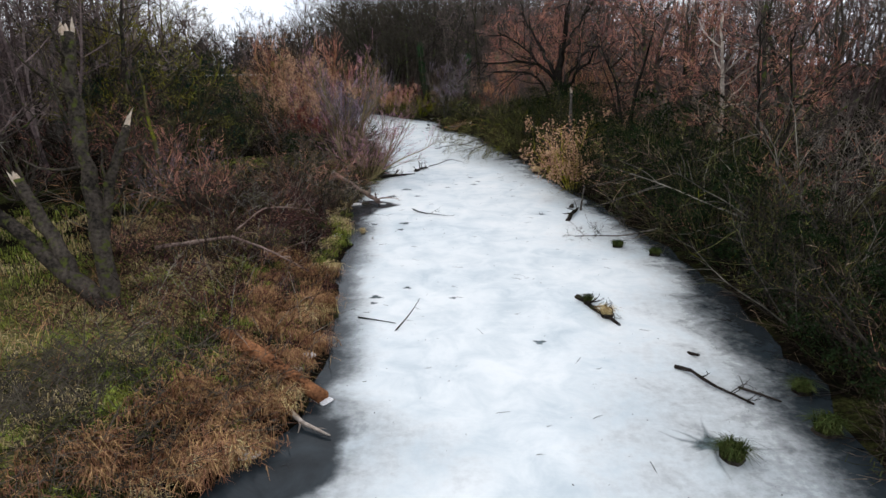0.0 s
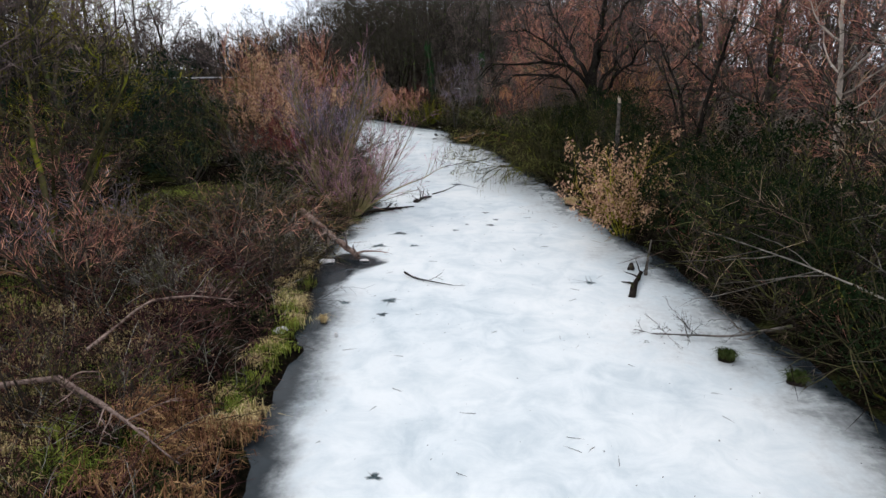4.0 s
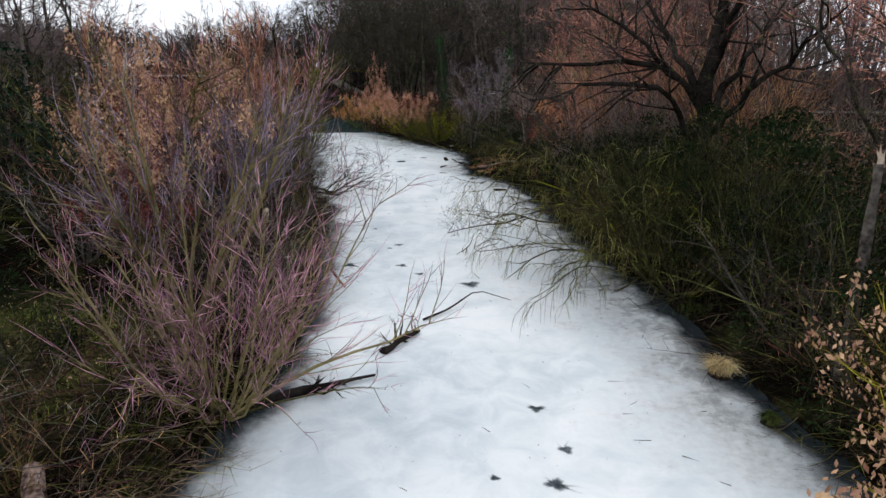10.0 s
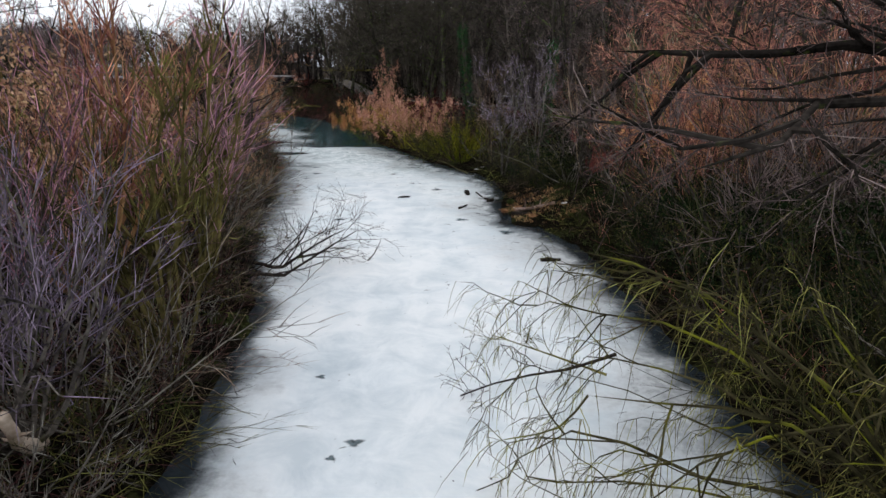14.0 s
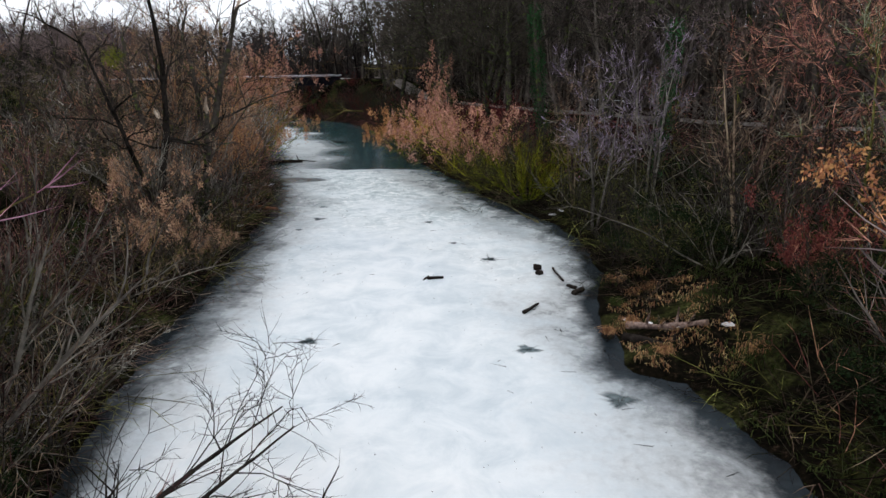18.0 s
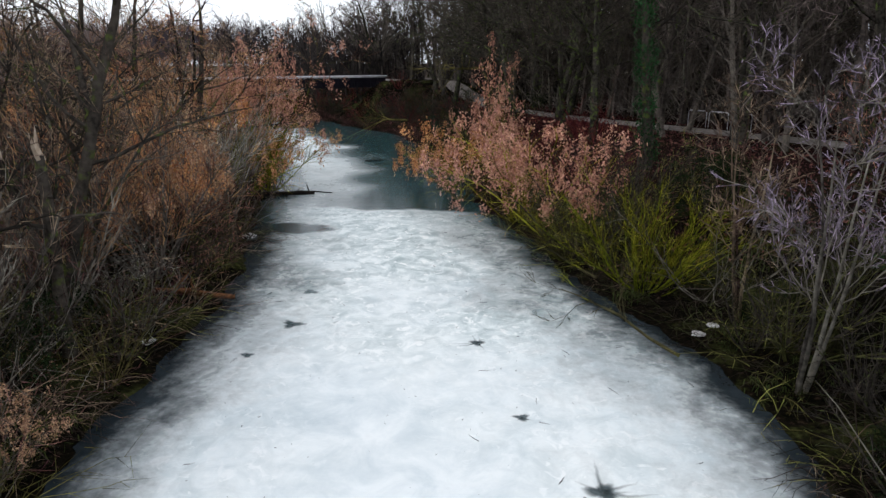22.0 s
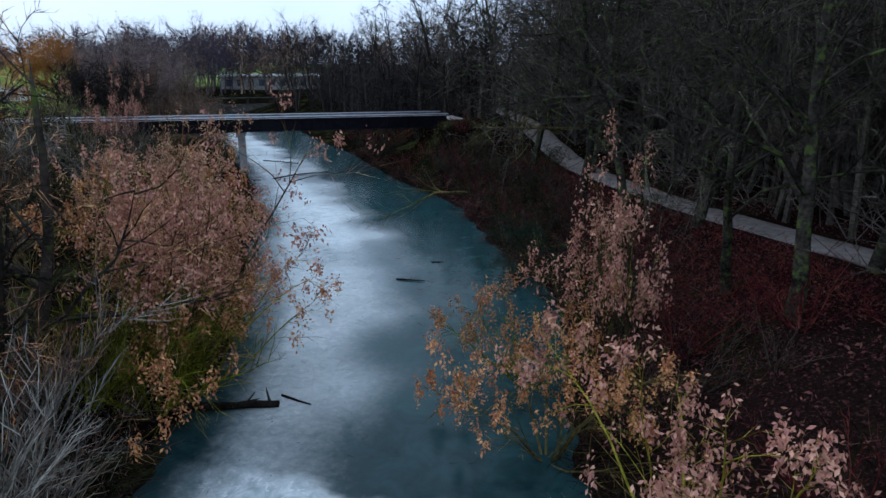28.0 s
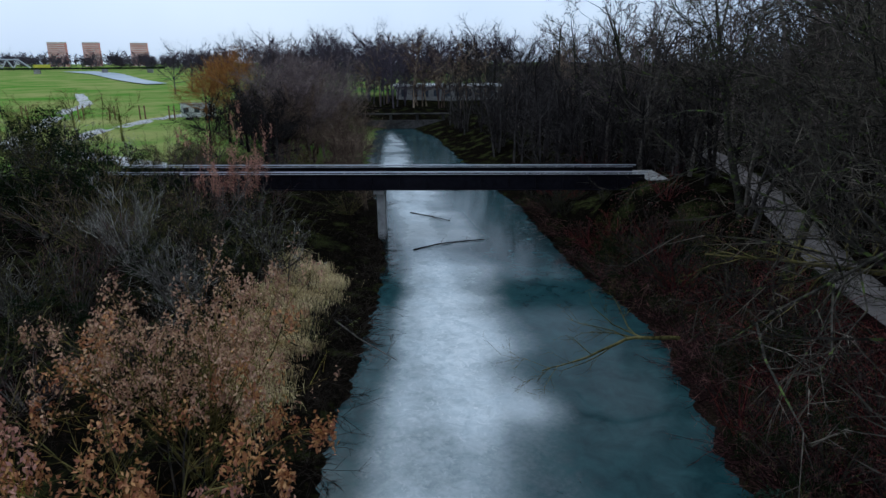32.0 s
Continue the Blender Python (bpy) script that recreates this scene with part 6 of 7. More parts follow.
# ---- the foot bridge ----
def box(x0, x1, y0, y1, z0, z1, bevel=0.0):
    bm = bmesh.new()
    bmesh.ops.create_cube(bm, size=1)
    bmesh.ops.scale(bm, vec=(x1 - x0, y1 - y0, z1 - z0), verts=bm.verts)
    bmesh.ops.translate(bm, vec=((x0 + x1) / 2, (y0 + y1) / 2, (z0 + z1) / 2), verts=bm.verts)
    if bevel:
        bmesh.ops.bevel(bm, geom=bm.edges[:], offset=bevel, segments=2, affect="EDGES", profile=0.5)
    return bm


def joined(boxes):
    bm = bmesh.new()
    for b in boxes:
        me = bpy.data.meshes.new("piece")
        b.to_mesh(me)
        b.free()
        bm.from_mesh(me)
        bpy.data.meshes.remove(me)
    return bm


def bridge():
    """A steel trough bridge with two plate girders, white hand rails on brackets and a concrete pier; x runs along it."""
    ob = thing("foot_bridge", "dark steel girder foot bridge with white hand rails over ice", "bridge")
    L, W = 37.4, 3.0
    for y in (0.0, W):
        flange = [box(0, L, y - 0.02, y + 0.02, 3.86, 4.86), box(0, L, y - 0.16, y + 0.16, 3.82, 3.87), box(0, L, y - 0.14, y + 0.14, 4.86, 4.90)]
        flange += [box(x, x + 0.015, y - 0.13, y + 0.13, 3.87, 4.86) for x in np.arange(0.05, L, 1.87)]
        part("girder", joined(flange), M["steel_dark"], ob, "dark riveted steel plate girder")
        rail = part("hand_rail", mesh_of("hand_rail", [tubes(np.array([[[-0.2, y, 5.06], [L / 2, y, 5.06], [L + 0.2, y, 5.06]]]), 0.045, 0.045, 8, point=False)], True), M["rail_white"], ob, "white tubular hand rail")
        post = box(-0.02, 0.02, y - 0.02, y + 0.02, 4.90, 5.03)
        me = bpy.data.meshes.new("bracket")
        post.to_mesh(me)
        post.free()
        me.materials.append(M["rail_white"])
        for x in np.arange(0.6, L, 1.25):
            br = new("bracket", me)
            br.parent, br.location = rail, (x, 0, 0)
        strip = box(0, L, y - 0.03, y + 0.03, 4.905, 4.93)
        part("top_strip", strip, M["rail_white"], ob, "pale strip along the girder top")
    me = bpy.data.meshes.new("plank")
    b = box(0, 0.19, 0.03, W - 0.03, 4.02, 4.08, 0.008)
    b.to_mesh(me)
    b.free()
    me.materials.append(M["deck"])
    for x in np.arange(0.0, L - 0.15, 0.2):
        pl = new("plank", me)
        pl.parent, pl.location = ob, (x, 0, 0)
    part("cross_beams", joined([box(x, x + 0.12, 0.02, W - 0.02, 3.88, 4.02) for x in np.arange(0.4, L, 2.3)]), M["steel_dark"], ob)
    return ob


bdir = np.array([-31.9 + 60.8, 135.4 - 112.3])
blen = math.hypot(*bdir)
br_turn = math.degrees(math.atan2(bdir[1], bdir[0]))
fb = bridge()
fb.matrix_basis = pose(-60.8, 112.3, 0, 0, 0, br_turn)
ux, uy = bdir / blen
vx, vy = -uy, ux


def on_bridge(a, b, z=0):
    return (-60.8 + ux * a + vx * b, 112.3 + uy * a + vy * b, z)


pier = thing("bridge_pier", "pale concrete bridge pier standing in the ice", "pier")
part("shaft", box(-0.3, 0.3, 1.05, 1.95, -0.5, 3.5, 0.06), M["concrete"], pier)
part("cap", box(-0.4, 0.4, 0.0, 3.0, 3.5, 3.81, 0.03), M["concrete"], pier, "wider concrete cap under the girders")
pier.matrix_basis = pose(*on_bridge(19.2, 0), 0, 0, br_turn)
for a, s in ((-1.4, 1), (36.6, 1)):
    ab = thing("bridge_abutment", "weathered concrete bridge abutment in the bank", "abutment")
    part("wall", box(0, 2.4, -0.5, 3.5, 1.2, 3.81, 0.04), M["concrete"], ab)
    part("wing_wall", box(0.4, 1.0, -2.6, -0.52, 1.2, 3.5, 0.04), M["stone"], ab)
    part("back_wall", box(0.9 if a > 0 else 0.0, 2.4 if a > 0 else 1.2, -0.5, 3.5, 3.814, 4.6, 0.03), M["stone"], ab)
    ab.matrix_basis = pose(*on_bridge(a, 0), 0, 0, br_turn)


# ---- dead wood ----
def timber(name, label, points, r0, r1, mat, seed, forks=0, fork_len=0.4, twigs=0, category="log", knobs=0.12, sides=8, point=False, up=0.35):
    """A log or limb along points, uneven, with broken forks and twigs."""
    rng = np.random.default_rng(seed)
    pts = np.array(points, float)
    s = np.concatenate([[0], np.cumsum(np.linalg.norm(np.diff(pts, axis=0), axis=1))])
    k = max(6, int(s[-1] / 0.35))
    u = np.linspace(0, s[-1], k)
    c = np.stack([np.interp(u, s, pts[:, i]) for i in range(3)], 1)
    c[1:-1] += rng.normal(0, r0 * 0.1, (k - 2, 3))
    ob = thing(name, label, category)
    part("trunk", mesh_of("trunk", [tubes(c[None], r0, r1, sides, point=point, rough=knobs, rng=rng), tubes(c[None, ::-1][:, -2:], r0 * 0.9, r0 * 0.98, sides, point=False, rough=0.1, rng=rng)], True), M[mat], ob)
    if forks:
        st, wy, ln, uu, _ = sprout(rng, c[None], forks, 0.25, 1.0, (30, 75), fork_len, 0.3)
        f = grow(rng, st, wy + [0, 0, up], ln, 4, 0.2, (0, 0, 0.03))
        rr = (r0 + (r1 - r0) * uu) * 0.5
        for i in range(forks):
            part("branch", mesh_of("branch", [tubes(f[i:i + 1], rr[i:i + 1], rr[i:i + 1] * 0.3, 4)]), M[mat], ob)
        if twigs:
            st, wy, ln, _, _ = sprout(rng, f, twigs, 0.2, 1.0, (25, 60), 0.55, 0.3)
            g = grow(rng, st, wy, ln, 3, 0.15)
            s5, w5, l5, _, _ = sprout(rng, g, 4, 0.2, 1.0, (25, 50), 0.5, 0.3)
            tagged(part("twigwork", mesh_of("twigwork", [tubes(g, 0.008, 0.003, 3), tubes(grow(rng, s5, w5, l5, 2, 0.12), 0.005, 0.002, 3)]), M[mat], ob), kind="stuff")
    return ob


def tussock(x, y, r, label, mat, seed, length=0.4, n=420, z=0.0):
    rng = np.random.default_rng(seed)
    ob = thing("grass_tussock", label, "tussock", "tussocks frozen into the ice")
    bm = bmesh.new()
    bmesh.ops.create_icosphere(bm, subdivisions=2, radius=r * 0.62)
    for v in bm.verts:
        v.co.z = v.co.z * 0.55
        v.co *= 1 + 0.25 * noise.noise(v.co * 6 + Vector((seed, 0, 0)))
    part("root_mound", bm, M["wood_wet"], ob, "dark root mound")
    a, q = rng.uniform(0, 2 * np.pi, n), np.sqrt(rng.uniform(0, 1, n)) * r * 0.55
    p = np.stack([np.cos(a) * q, np.sin(a) * q, np.full(n, r * 0.12)], 1)
    tagged(part("blade_tuft", mesh_of("blade_tuft", [blades(rng, p, length, 0.008, 0.6, 0.7)]), M[mat], ob), kind="stuff")
    ob.matrix_basis = pose(x, y, z)
    return ob


tussock(4.95, 9.5, 0.36, "dark green grass tussock frozen into the ice", "sedge_dark", 1, 0.42)
tussock(7.05, 10.3, 0.40, "dark green grass tussock at the ice edge", "sedge_dark", 2, 0.4)
tussock(7.4, 11.8, 0.30, "dark grass tussock among roots", "sedge_dark", 3, 0.35)
tussock(6.45, 22.8, 0.32, "dark grass tussock frozen into the ice", "sedge_dark", 4, 0.3)
tussock(7.5, 21.7, 0.34, "dark mossy tussock at the ice edge", "sedge_dark", 5, 0.3)
tussock(5.75, 39.9, 0.42, "straw coloured tussock with dark roots in the ice", "sedge_straw", 6, 0.5)
tussock(6.0, 37.9, 0.28, "mossy dark tussock in the ice", "sedge_dark", 7, 0.25)
tussock(-3.4, 24.9, 0.16, "small straw tussock in the ice", "sedge_straw", 8, 0.3, 120)
timber("mossy_log", "mossy log with straw grass frozen into the ice", [(3.85, 17.4, 0.02), (4.02, 16.9, 0.08), (4.12, 16.3, 0.05), (4.36, 15.8, 0.09), (4.55, 15.3, 0.02)], 0.085, 0.035, "wood_wet", 11, 6, 0.35, 3, knobs=0.3)
tussock(4.35, 15.9, 0.26, "straw tussock on a mossy log", "sedge_straw", 9, 0.34, 260, 0.06)
tussock(4.05, 16.9, 0.2, "small green tussock on a mossy log", "sedge_dark", 10, 0.3, 200, 0.05)
timber("drift_log", "black wet log lying on the ice", [(5.15, 12.9, 0.04), (5.42, 12.55, 0.1), (5.55, 12.1, 0.08), (5.85, 11.7, 0.05), (6.15, 11.25, 0.04)], 0.05, 0.018, "wood_wet", 12, 7, 0.3, 1, knobs=0.3)
timber("drift_branch", "straight dark branch lying on the ice", [(6.15, 11.95, 0.04), (6.75, 11.35, 0.04)], 0.03, 0.02, "wood_wet", 13)
timber("drift_branch", "small dark stump stick in the ice", [(5.75, 13.7, -0.02), (5.85, 13.35, 0.1)], 0.05, 0.03, "wood_wet", 14, 2, 0.3)
timber("drift_branch", "thin bare stick poking out of the ice", [(-1.35, 15.0, -0.03), (-1.0, 15.5, 0.22), (-0.72, 15.9, 0.55)], 0.022, 0.008, "wood_wet", 15, 2, 0.3)
timber("drift_branch", "thin stick lying on the ice", [(-2.4, 15.9, 0.02), (-1.9, 15.7, 0.03), (-1.35, 15.5, 0.02)], 0.02, 0.01, "wood_wet", 16)
timber("drift_branch", "forked dead branch half frozen in", [(-3.05, 10.85, 0.12), (-2.7, 10.5, 0.10), (-2.15, 10.15, 0.05)], 0.06, 0.02, "bark_pale", 17, 3, 0.4)
timber("fallen_log", "rust brown barkless log lying from bank to ice", [(-5.6, 13.5, 0.8), (-4.1, 12.4, 0.62), (-2.5, 11.4, 0.12)], 0.18, 0.14, "bark_rust", 18, 4, 0.12, knobs=0.07, sides=16)
timber("fallen_log", "rotten dark log beneath the rust brown one", [(-5.6, 14.1, 0.75), (-4.4, 13.0, 0.5), (-3.3, 12.1, 0.2)], 0.12, 0.08, "wood_wet", 19, 4, 0.25)
timber("fallen_branch", "long pale dead branch on the bank", [(-8.9, 18.5, 1.25), (-7.6, 18.8, 1.4), (-6.7, 18.9, 1.5), (-5.4, 18.2, 1.3), (-4.0, 17.4, 0.85)], 0.075, 0.018, "bark_pink", 20, 8, 0.2, 2, knobs=0.3)
timber("fallen_branch", "pale forked dead branch in dark brambles", [(-7.2, 20.6, 1.2), (-6.6, 22.0, 1.7), (-5.9, 22.5, 1.65), (-5.0, 22.8, 1.45)], 0.045, 0.014, "bark_pink", 21, 6, 0.25, 2, knobs=0.25)
timber("fallen_log", "broken log reaching from the bank onto dark ice", [(-6.2, 34.4, 0.95), (-4.9, 32.6, 0.62), (-3.35, 30.6, 0.12)], 0.13, 0.09, "bark_pink", 22, 5, 0.3, 3, knobs=0.25)
timber("fallen_branch", "thin limbs dipping into the ice from a fallen log", [(-5.4, 31.6, 0.7), (-4.4, 30.6, 0.5), (-3.6, 29.7, 0.03)], 0.04, 0.015, "wood_wet", 23, 5, 0.4, 2)
timber("drift_branch", "forked black branch lying on white ice", [(-1.55, 28.9, 0.12), (-1.2, 28.5, 0.05), (0.05, 27.8, 0.05)], 0.035, 0.012, "wood_wet", 24, 5, 0.35, 1)
timber("stump", "dark rotten stump frozen into the ice", [(5.35, 26.9, 0.02), (5.75, 28.0, 0.10), (6.25, 29.2, 0.05)], 0.10, 0.06, "wood_wet", 25, 5, 0.25, 0, "stump", 0.25)
timber("stump", "thin broken snag standing in the ice", [(6.35, 29.0, -0.1), (6.4, 29.1, 0.5), (6.5, 29.2, 1.15)], 0.06, 0.02, "bark_grey", 26, 2, 0.2, 0, "stump")
timber("drift_branch", "short black chunk of wood on the ice", [(6.0, 29.5, 0.04), (6.15, 30.0, 0.05)], 0.11, 0.08, "wood_wet", 27)
timber("fallen_branch", "bare twiggy branch fallen onto the ice", [(8.3, 23.6, 0.5), (6.9, 23.7, 0.18), (5.1, 24.1, 0.08)], 0.045, 0.012, "bark_grey", 28, 9, 0.45, 6)
timber("drift_log", "mossy black log reaching out of the bank", [(-4.6, 37.6, 0.1), (-3.3, 38.5, 0.1), (-1.95, 39.3, 0.07)], 0.11, 0.035, "wood_wet", 29, 7, 0.3, 2, knobs=0.3)
timber("drift_log", "black driftwood stub with a raised knot", [(-1.95, 40.5, 0.05), (-1.5, 41.2, 0.12), (-1.2, 41.8, 0.06)], 0.09, 0.04, "wood_wet", 30, 8, 0.45, 2, knobs=0.35)
timber("drift_branch", "long thin curved stick on the ice", [(-1.15, 42.6, 0.04), (-0.5, 43.3, 0.08), (0.3, 44.5, 0.25), (1.3, 44.3, 0.03)], 0.035, 0.008, "wood_wet", 31)
timber("fallen_branch", "dark fine branch lying out over the ice", [(-8.2, 57.2, 0.7), (-6.9, 58.6, 0.2), (-6.2, 60.2, 0.5), (-5.4, 62.2, 0.75)], 0.07, 0.015, "wood_wet", 33, 11, 0.5, 6)
timber("fallen_branch", "black branched limb resting on the ice", [(-9.0, 58.4, 0.9), (-7.3, 59.4, 0.15), (-6.6, 61.2, 0.5), (-6.0, 63.0, 0.6)], 0.08, 0.015, "wood_wet", 34, 11, 0.5, 6)
timber("drift_branch", "small forked stick upright in the ice", [(-4.75, 61.0, 0.0), (-4.55, 61.2, 0.2), (-4.4, 61.6, 0.55)], 0.025, 0.008, "wood_wet", 35, 4, 0.5)
timber("fallen_branch", "curved pale branch dipping into the ice", [(-5.5, 47.4, 0.6), (-4.9, 46.3, 0.5), (-4.3, 45.6, 0.4), (-3.8, 45.1, 0.02)], 0.06, 0.03, "bark_rust", 36, 3, 0.25)
timber("fallen_log", "pale barkless stump limb in the bush", [(-7.6, 48.9, 0.5), (-7.2, 48.0, 1.0), (-6.9, 47.4, 1.9)], 0.14, 0.09, "bark_split", 37, 2, 0.2, 0)
timber("fallen_branch", "bare dark branch lying on the ice", [(2.4, 53.2, 0.5), (1.4, 52.95, 0.22), (0.4, 52.5, 0.24), (-0.3, 52.3, 0.12), (-0.9, 51.9, 0.04)], 0.04, 0.015, "wood_wet", 38, 8, 0.4, 4)
timber("fallen_branch", "thin twiggy branch rising from the ice", [(2.2, 53.0, 0.1), (1.0, 53.6, 0.25), (-0.3, 54.3, 0.35)], 0.03, 0.01, "twig_olive", 39, 9, 0.5, 5)
timber("drift_branch", "short dark stick on the ice", [(-2.15, 69.6, 0.04), (-1.8, 70.3, 0.05)], 0.06, 0.03, "wood_wet", 40, 2, 0.3)
for i, (x, y, r, a, ln) in enumerate(((-0.7, 71.5, 0.10, 60, 0.5), (-2.0, 73.5, 0.13, 10, 0.25), (-1.9, 73.0, 0.10, 40, 0.2), (-5.1, 72.0, 0.06, 20, 0.5), (1.6, 61.6, 0.08, 10, 0.7), (-0.9, 71.9, 0.07, 150, 0.3), (-5.4, 72.0, 0.03, 80, 0.4))):
    dx, dy = math.cos(radians(a)) * ln / 2, math.sin(radians(a)) * ln / 2
    timber("drift_wood", "short black piece of driftwood on the ice", [(x - dx, y - dy, r * 0.5), (x + dx, y + dy, r * 0.5)], r, r * 0.7, "wood_wet", 50 + i, 1, 0.3)
timber("drift_branch", "curved dark stick on the ice", [(-1.5, 73.6, 0.03), (-1.4, 73.0, 0.1), (-1.15, 72.4, 0.04)], 0.04, 0.03, "wood_wet", 58)
timber("mossy_log", "mossy green log along the rooty spit", [(0.35, 68.2, 0.12), (1.3, 67.75, 0.16), (2.5, 67.5, 0.2)], 0.14, 0.10, "wood_wet", 59, 3, 0.2)
tussock(1.9, 68.9, 0.3, "straw tussock on the rooty spit", "sedge_straw", 28, 0.3, 260, 0.15)
tussock(2.6, 67.3, 0.26, "dark tussock on the rooty spit", "sedge_dark", 23, 0.28, 220, 0.15)
timber("fallen_log", "pale rotten log along the rooty spit", [(x, y, float(ground_z(np.array([x]), np.array([y]))[0]) + 0.05) for x, y in ((0.5, 68.9), (1.3, 68.45), (2.2, 68.1))], 0.10, 0.07, "bark_pink", 73, 6, 0.3, 2, knobs=0.3, sides=12)
for sx, sy, sk in ((0.6, 69.0, 21), (1.7, 69.4, 22), (0.3, 70.3, 24), (1.2, 67.4, 25), (2.2, 69.9, 26), (0.0, 68.3, 27)):
    tussock(sx, sy, 0.26, "rust brown tussock on the rooty spit", "sedge_rust" if sk % 2 else "sedge_dark", sk, 0.28, 240, 0.12)
timber("fallen_log", "rust brown log across the bank edge", [(-17.2, 78.4, 0.55), (-15.6, 79.3, 0.4), (-14.2, 79.9, 0.15)], 0.10, 0.07, "bark_rust", 60, 4, 0.3, 2)
timber("fallen_log", "dark log with withered grass lying in the ice", [(-21.9, 93.0, 0.08), (-20.6, 93.7, 0.1), (-19.3, 94.4, 0.07)], 0.13, 0.10, "wood_wet", 61, 3, 0.2, 0)
timber("drift_branch", "black stick beside the log", [(-19.6, 94.9, 0.03), (-18.5, 94.8, 0.03)], 0.04, 0.02, "wood_wet", 62)
timber("fallen_branch", "yellow-lichened branch reaching over the ice", [(-2.3, 79.5, 0.1), (-3.0, 80.0, 0.25), (-3.7, 80.4, 0.6), (-4.7, 81.0, 0.75), (-5.3, 81.6, 0.7)], 0.045, 0.008, "branch_mossy", 63, 8, 0.45, 5)
timber("fallen_branch", "mossy branch arching over the ice", [(-4.4, 83.6, 0.4), (-5.3, 84.4, 0.55), (-6.4, 85.4, 0.9), (-7.5, 86.0, 0.95)], 0.04, 0.008, "branch_mossy", 64, 8, 0.4, 5)
timber("drift_branch", "dark stick with twigs frozen in", [(-21.3, 105.6, 0.03), (-20.7, 105.7, 0.05), (-20.0, 105.9, 0.03)], 0.045, 0.02, "wood_wet", 65, 4, 0.25)
timber("drift_branch", "small dark stick in the ice", [(-20.9, 108.6, 0.03), (-20.4, 108.9, 0.03)], 0.03, 0.02, "wood_wet", 66)
timber("drift_branch", "long broken branch lying under the bridge", [(-50.3, 132.4, 0.05), (-48, 132.3, 0.1), (-45.9, 132.3, 0.04)], 0.06, 0.03, "wood_wet", 67, 6, 0.2)
timber("drift_branch", "black crooked branch lying on the ice", [(-42.8, 124.4, 0.05), (-42.3, 126.3, 0.1), (-41.8, 127.8, 0.05), (-40.6, 129.5, 0.04)], 0.06, 0.03, "wood_wet", 68, 5, 0.15)
timber("fallen_branch", "dark bare limb hanging out over the ice", [(-22.6, 117.8, 1.7), (-24.0, 116.2, 1.9), (-25.2, 114.6, 1.2), (-26.6, 114.0, 0.5)], 0.09, 0.02, "stem_green", 69, 10, 0.45, 6)
timber("fallen_branch", "mossy green limb reaching out from a path tree", [(-15.3, 117.2, 6.1), (-16.6, 116.9, 6.0), (-18.9, 116.5, 6.0), (-21.4, 115.6, 6.0)], 0.11, 0.02, "stem_green", 72, 12, 0.4, 6)
timber("fallen_branch", "bare branch from the reedy bank over the ice", [(-36.2, 111.6, 0.9), (-34.2, 111.2, 0.7), (-32.0, 111.3, 0.3)], 0.05, 0.012, "bark_grey", 70, 8, 0.35, 4)
timber("stump", "white broken branch stub by the snag", [(-2.9, 24.0, 0.0), (-2.9, 24.0, 0.1)], 0.05, 0.04, "frost", 71, 0, 0, 0, "stump")


# ---- broken trees ----
def snag(name, label, stems, seed, mat="bark_grey"):
    """A broken dead tree: thick stems, pale splintered tops, a few crooked boughs."""
    rng = np.random.default_rng(seed)
    ob = thing(name, label, "dead tree", "broken trees")
    for pts, r0, r1, boughs in stems:
        pts = np.array(pts, float)
        s = np.concatenate([[0], np.cumsum(np.linalg.norm(np.diff(pts, axis=0), axis=1))])
        u = np.linspace(0, s[-1], max(8, int(s[-1] / 0.4)))
        c = np.stack([np.interp(u, s, pts[:, i]) for i in range(3)], 1)
        c[1:-1] += rng.normal(0, r0 * 0.12, (len(u) - 2, 3))
        stem = part("trunk", mesh_of("trunk", [tubes(c[None], r0, r1, 12, point=False, rough=0.13, rng=rng)], True), M[mat], ob)
        top, way = c[-1], unit(c[-1] - c[-2])
        start = top + rng.normal(0, r1 * 0.4, (7, 3)) - way * r1
        sp = grow(rng, start, np.repeat(way[None], 7, 0) + rng.normal(0, 0.12, (7, 3)), rng.uniform(0.25, 0.6, 7), 2, 0.05)
        for k in range(7):
            part("splinter", mesh_of("splinter", [tubes(sp[k:k + 1], r1 * 0.55, r1 * 0.3, 4)]), M["bark_split"], stem)
        if boughs:
            st, wy, ln, uu, _ = sprout(rng, c[None], boughs, 0.35, 0.95, (40, 80), 0.45, 0.3)
            b = grow(rng, st, wy, ln, 6, 0.22, (0, 0, 0.05))
            s2, w2, l2, _, _ = sprout(rng, b, 5, 0.2, 1, (25, 60), 0.45, 0.3)
            tw = grow(rng, s2, w2, l2, 3, 0.15)
            for i in range(boughs):
                part("bough", mesh_of("bough", [tubes(b[i:i + 1], 0.05, 0.012, 5), tubes(tw[i * 5:i * 5 + 5], 0.012, 0.004, 3)]), M[mat], stem)
    return ob


snag("broken_willow", "old broken willow with splintered grey trunks leaning apart", [
    ([(-8.35, 14.6, 0.5), (-8.6, 15.1, 3.0), (-8.98, 15.6, 4.4), (-9.25, 16.0, 6.0), (-9.34, 16.4, 7.4)], 0.26, 0.14, 5),
    ([(-8.5, 15.1, 2.6), (-8.3, 15.4, 3.9), (-7.9, 15.8, 5.2)], 0.15, 0.09, 2),
    ([(-8.3, 14.6, 0.8), (-9.3, 14.8, 1.5), (-10.25, 15.0, 2.4), (-11.2, 15.2, 3.1), (-12.6, 15.4, 3.9)], 0.23, 0.15, 0),
    ([(-9.3, 14.8, 1.5), (-9.8, 15.05, 2.6), (-10.6, 15.4, 3.9)], 0.19, 0.14, 1)], 901, "bark_willow")
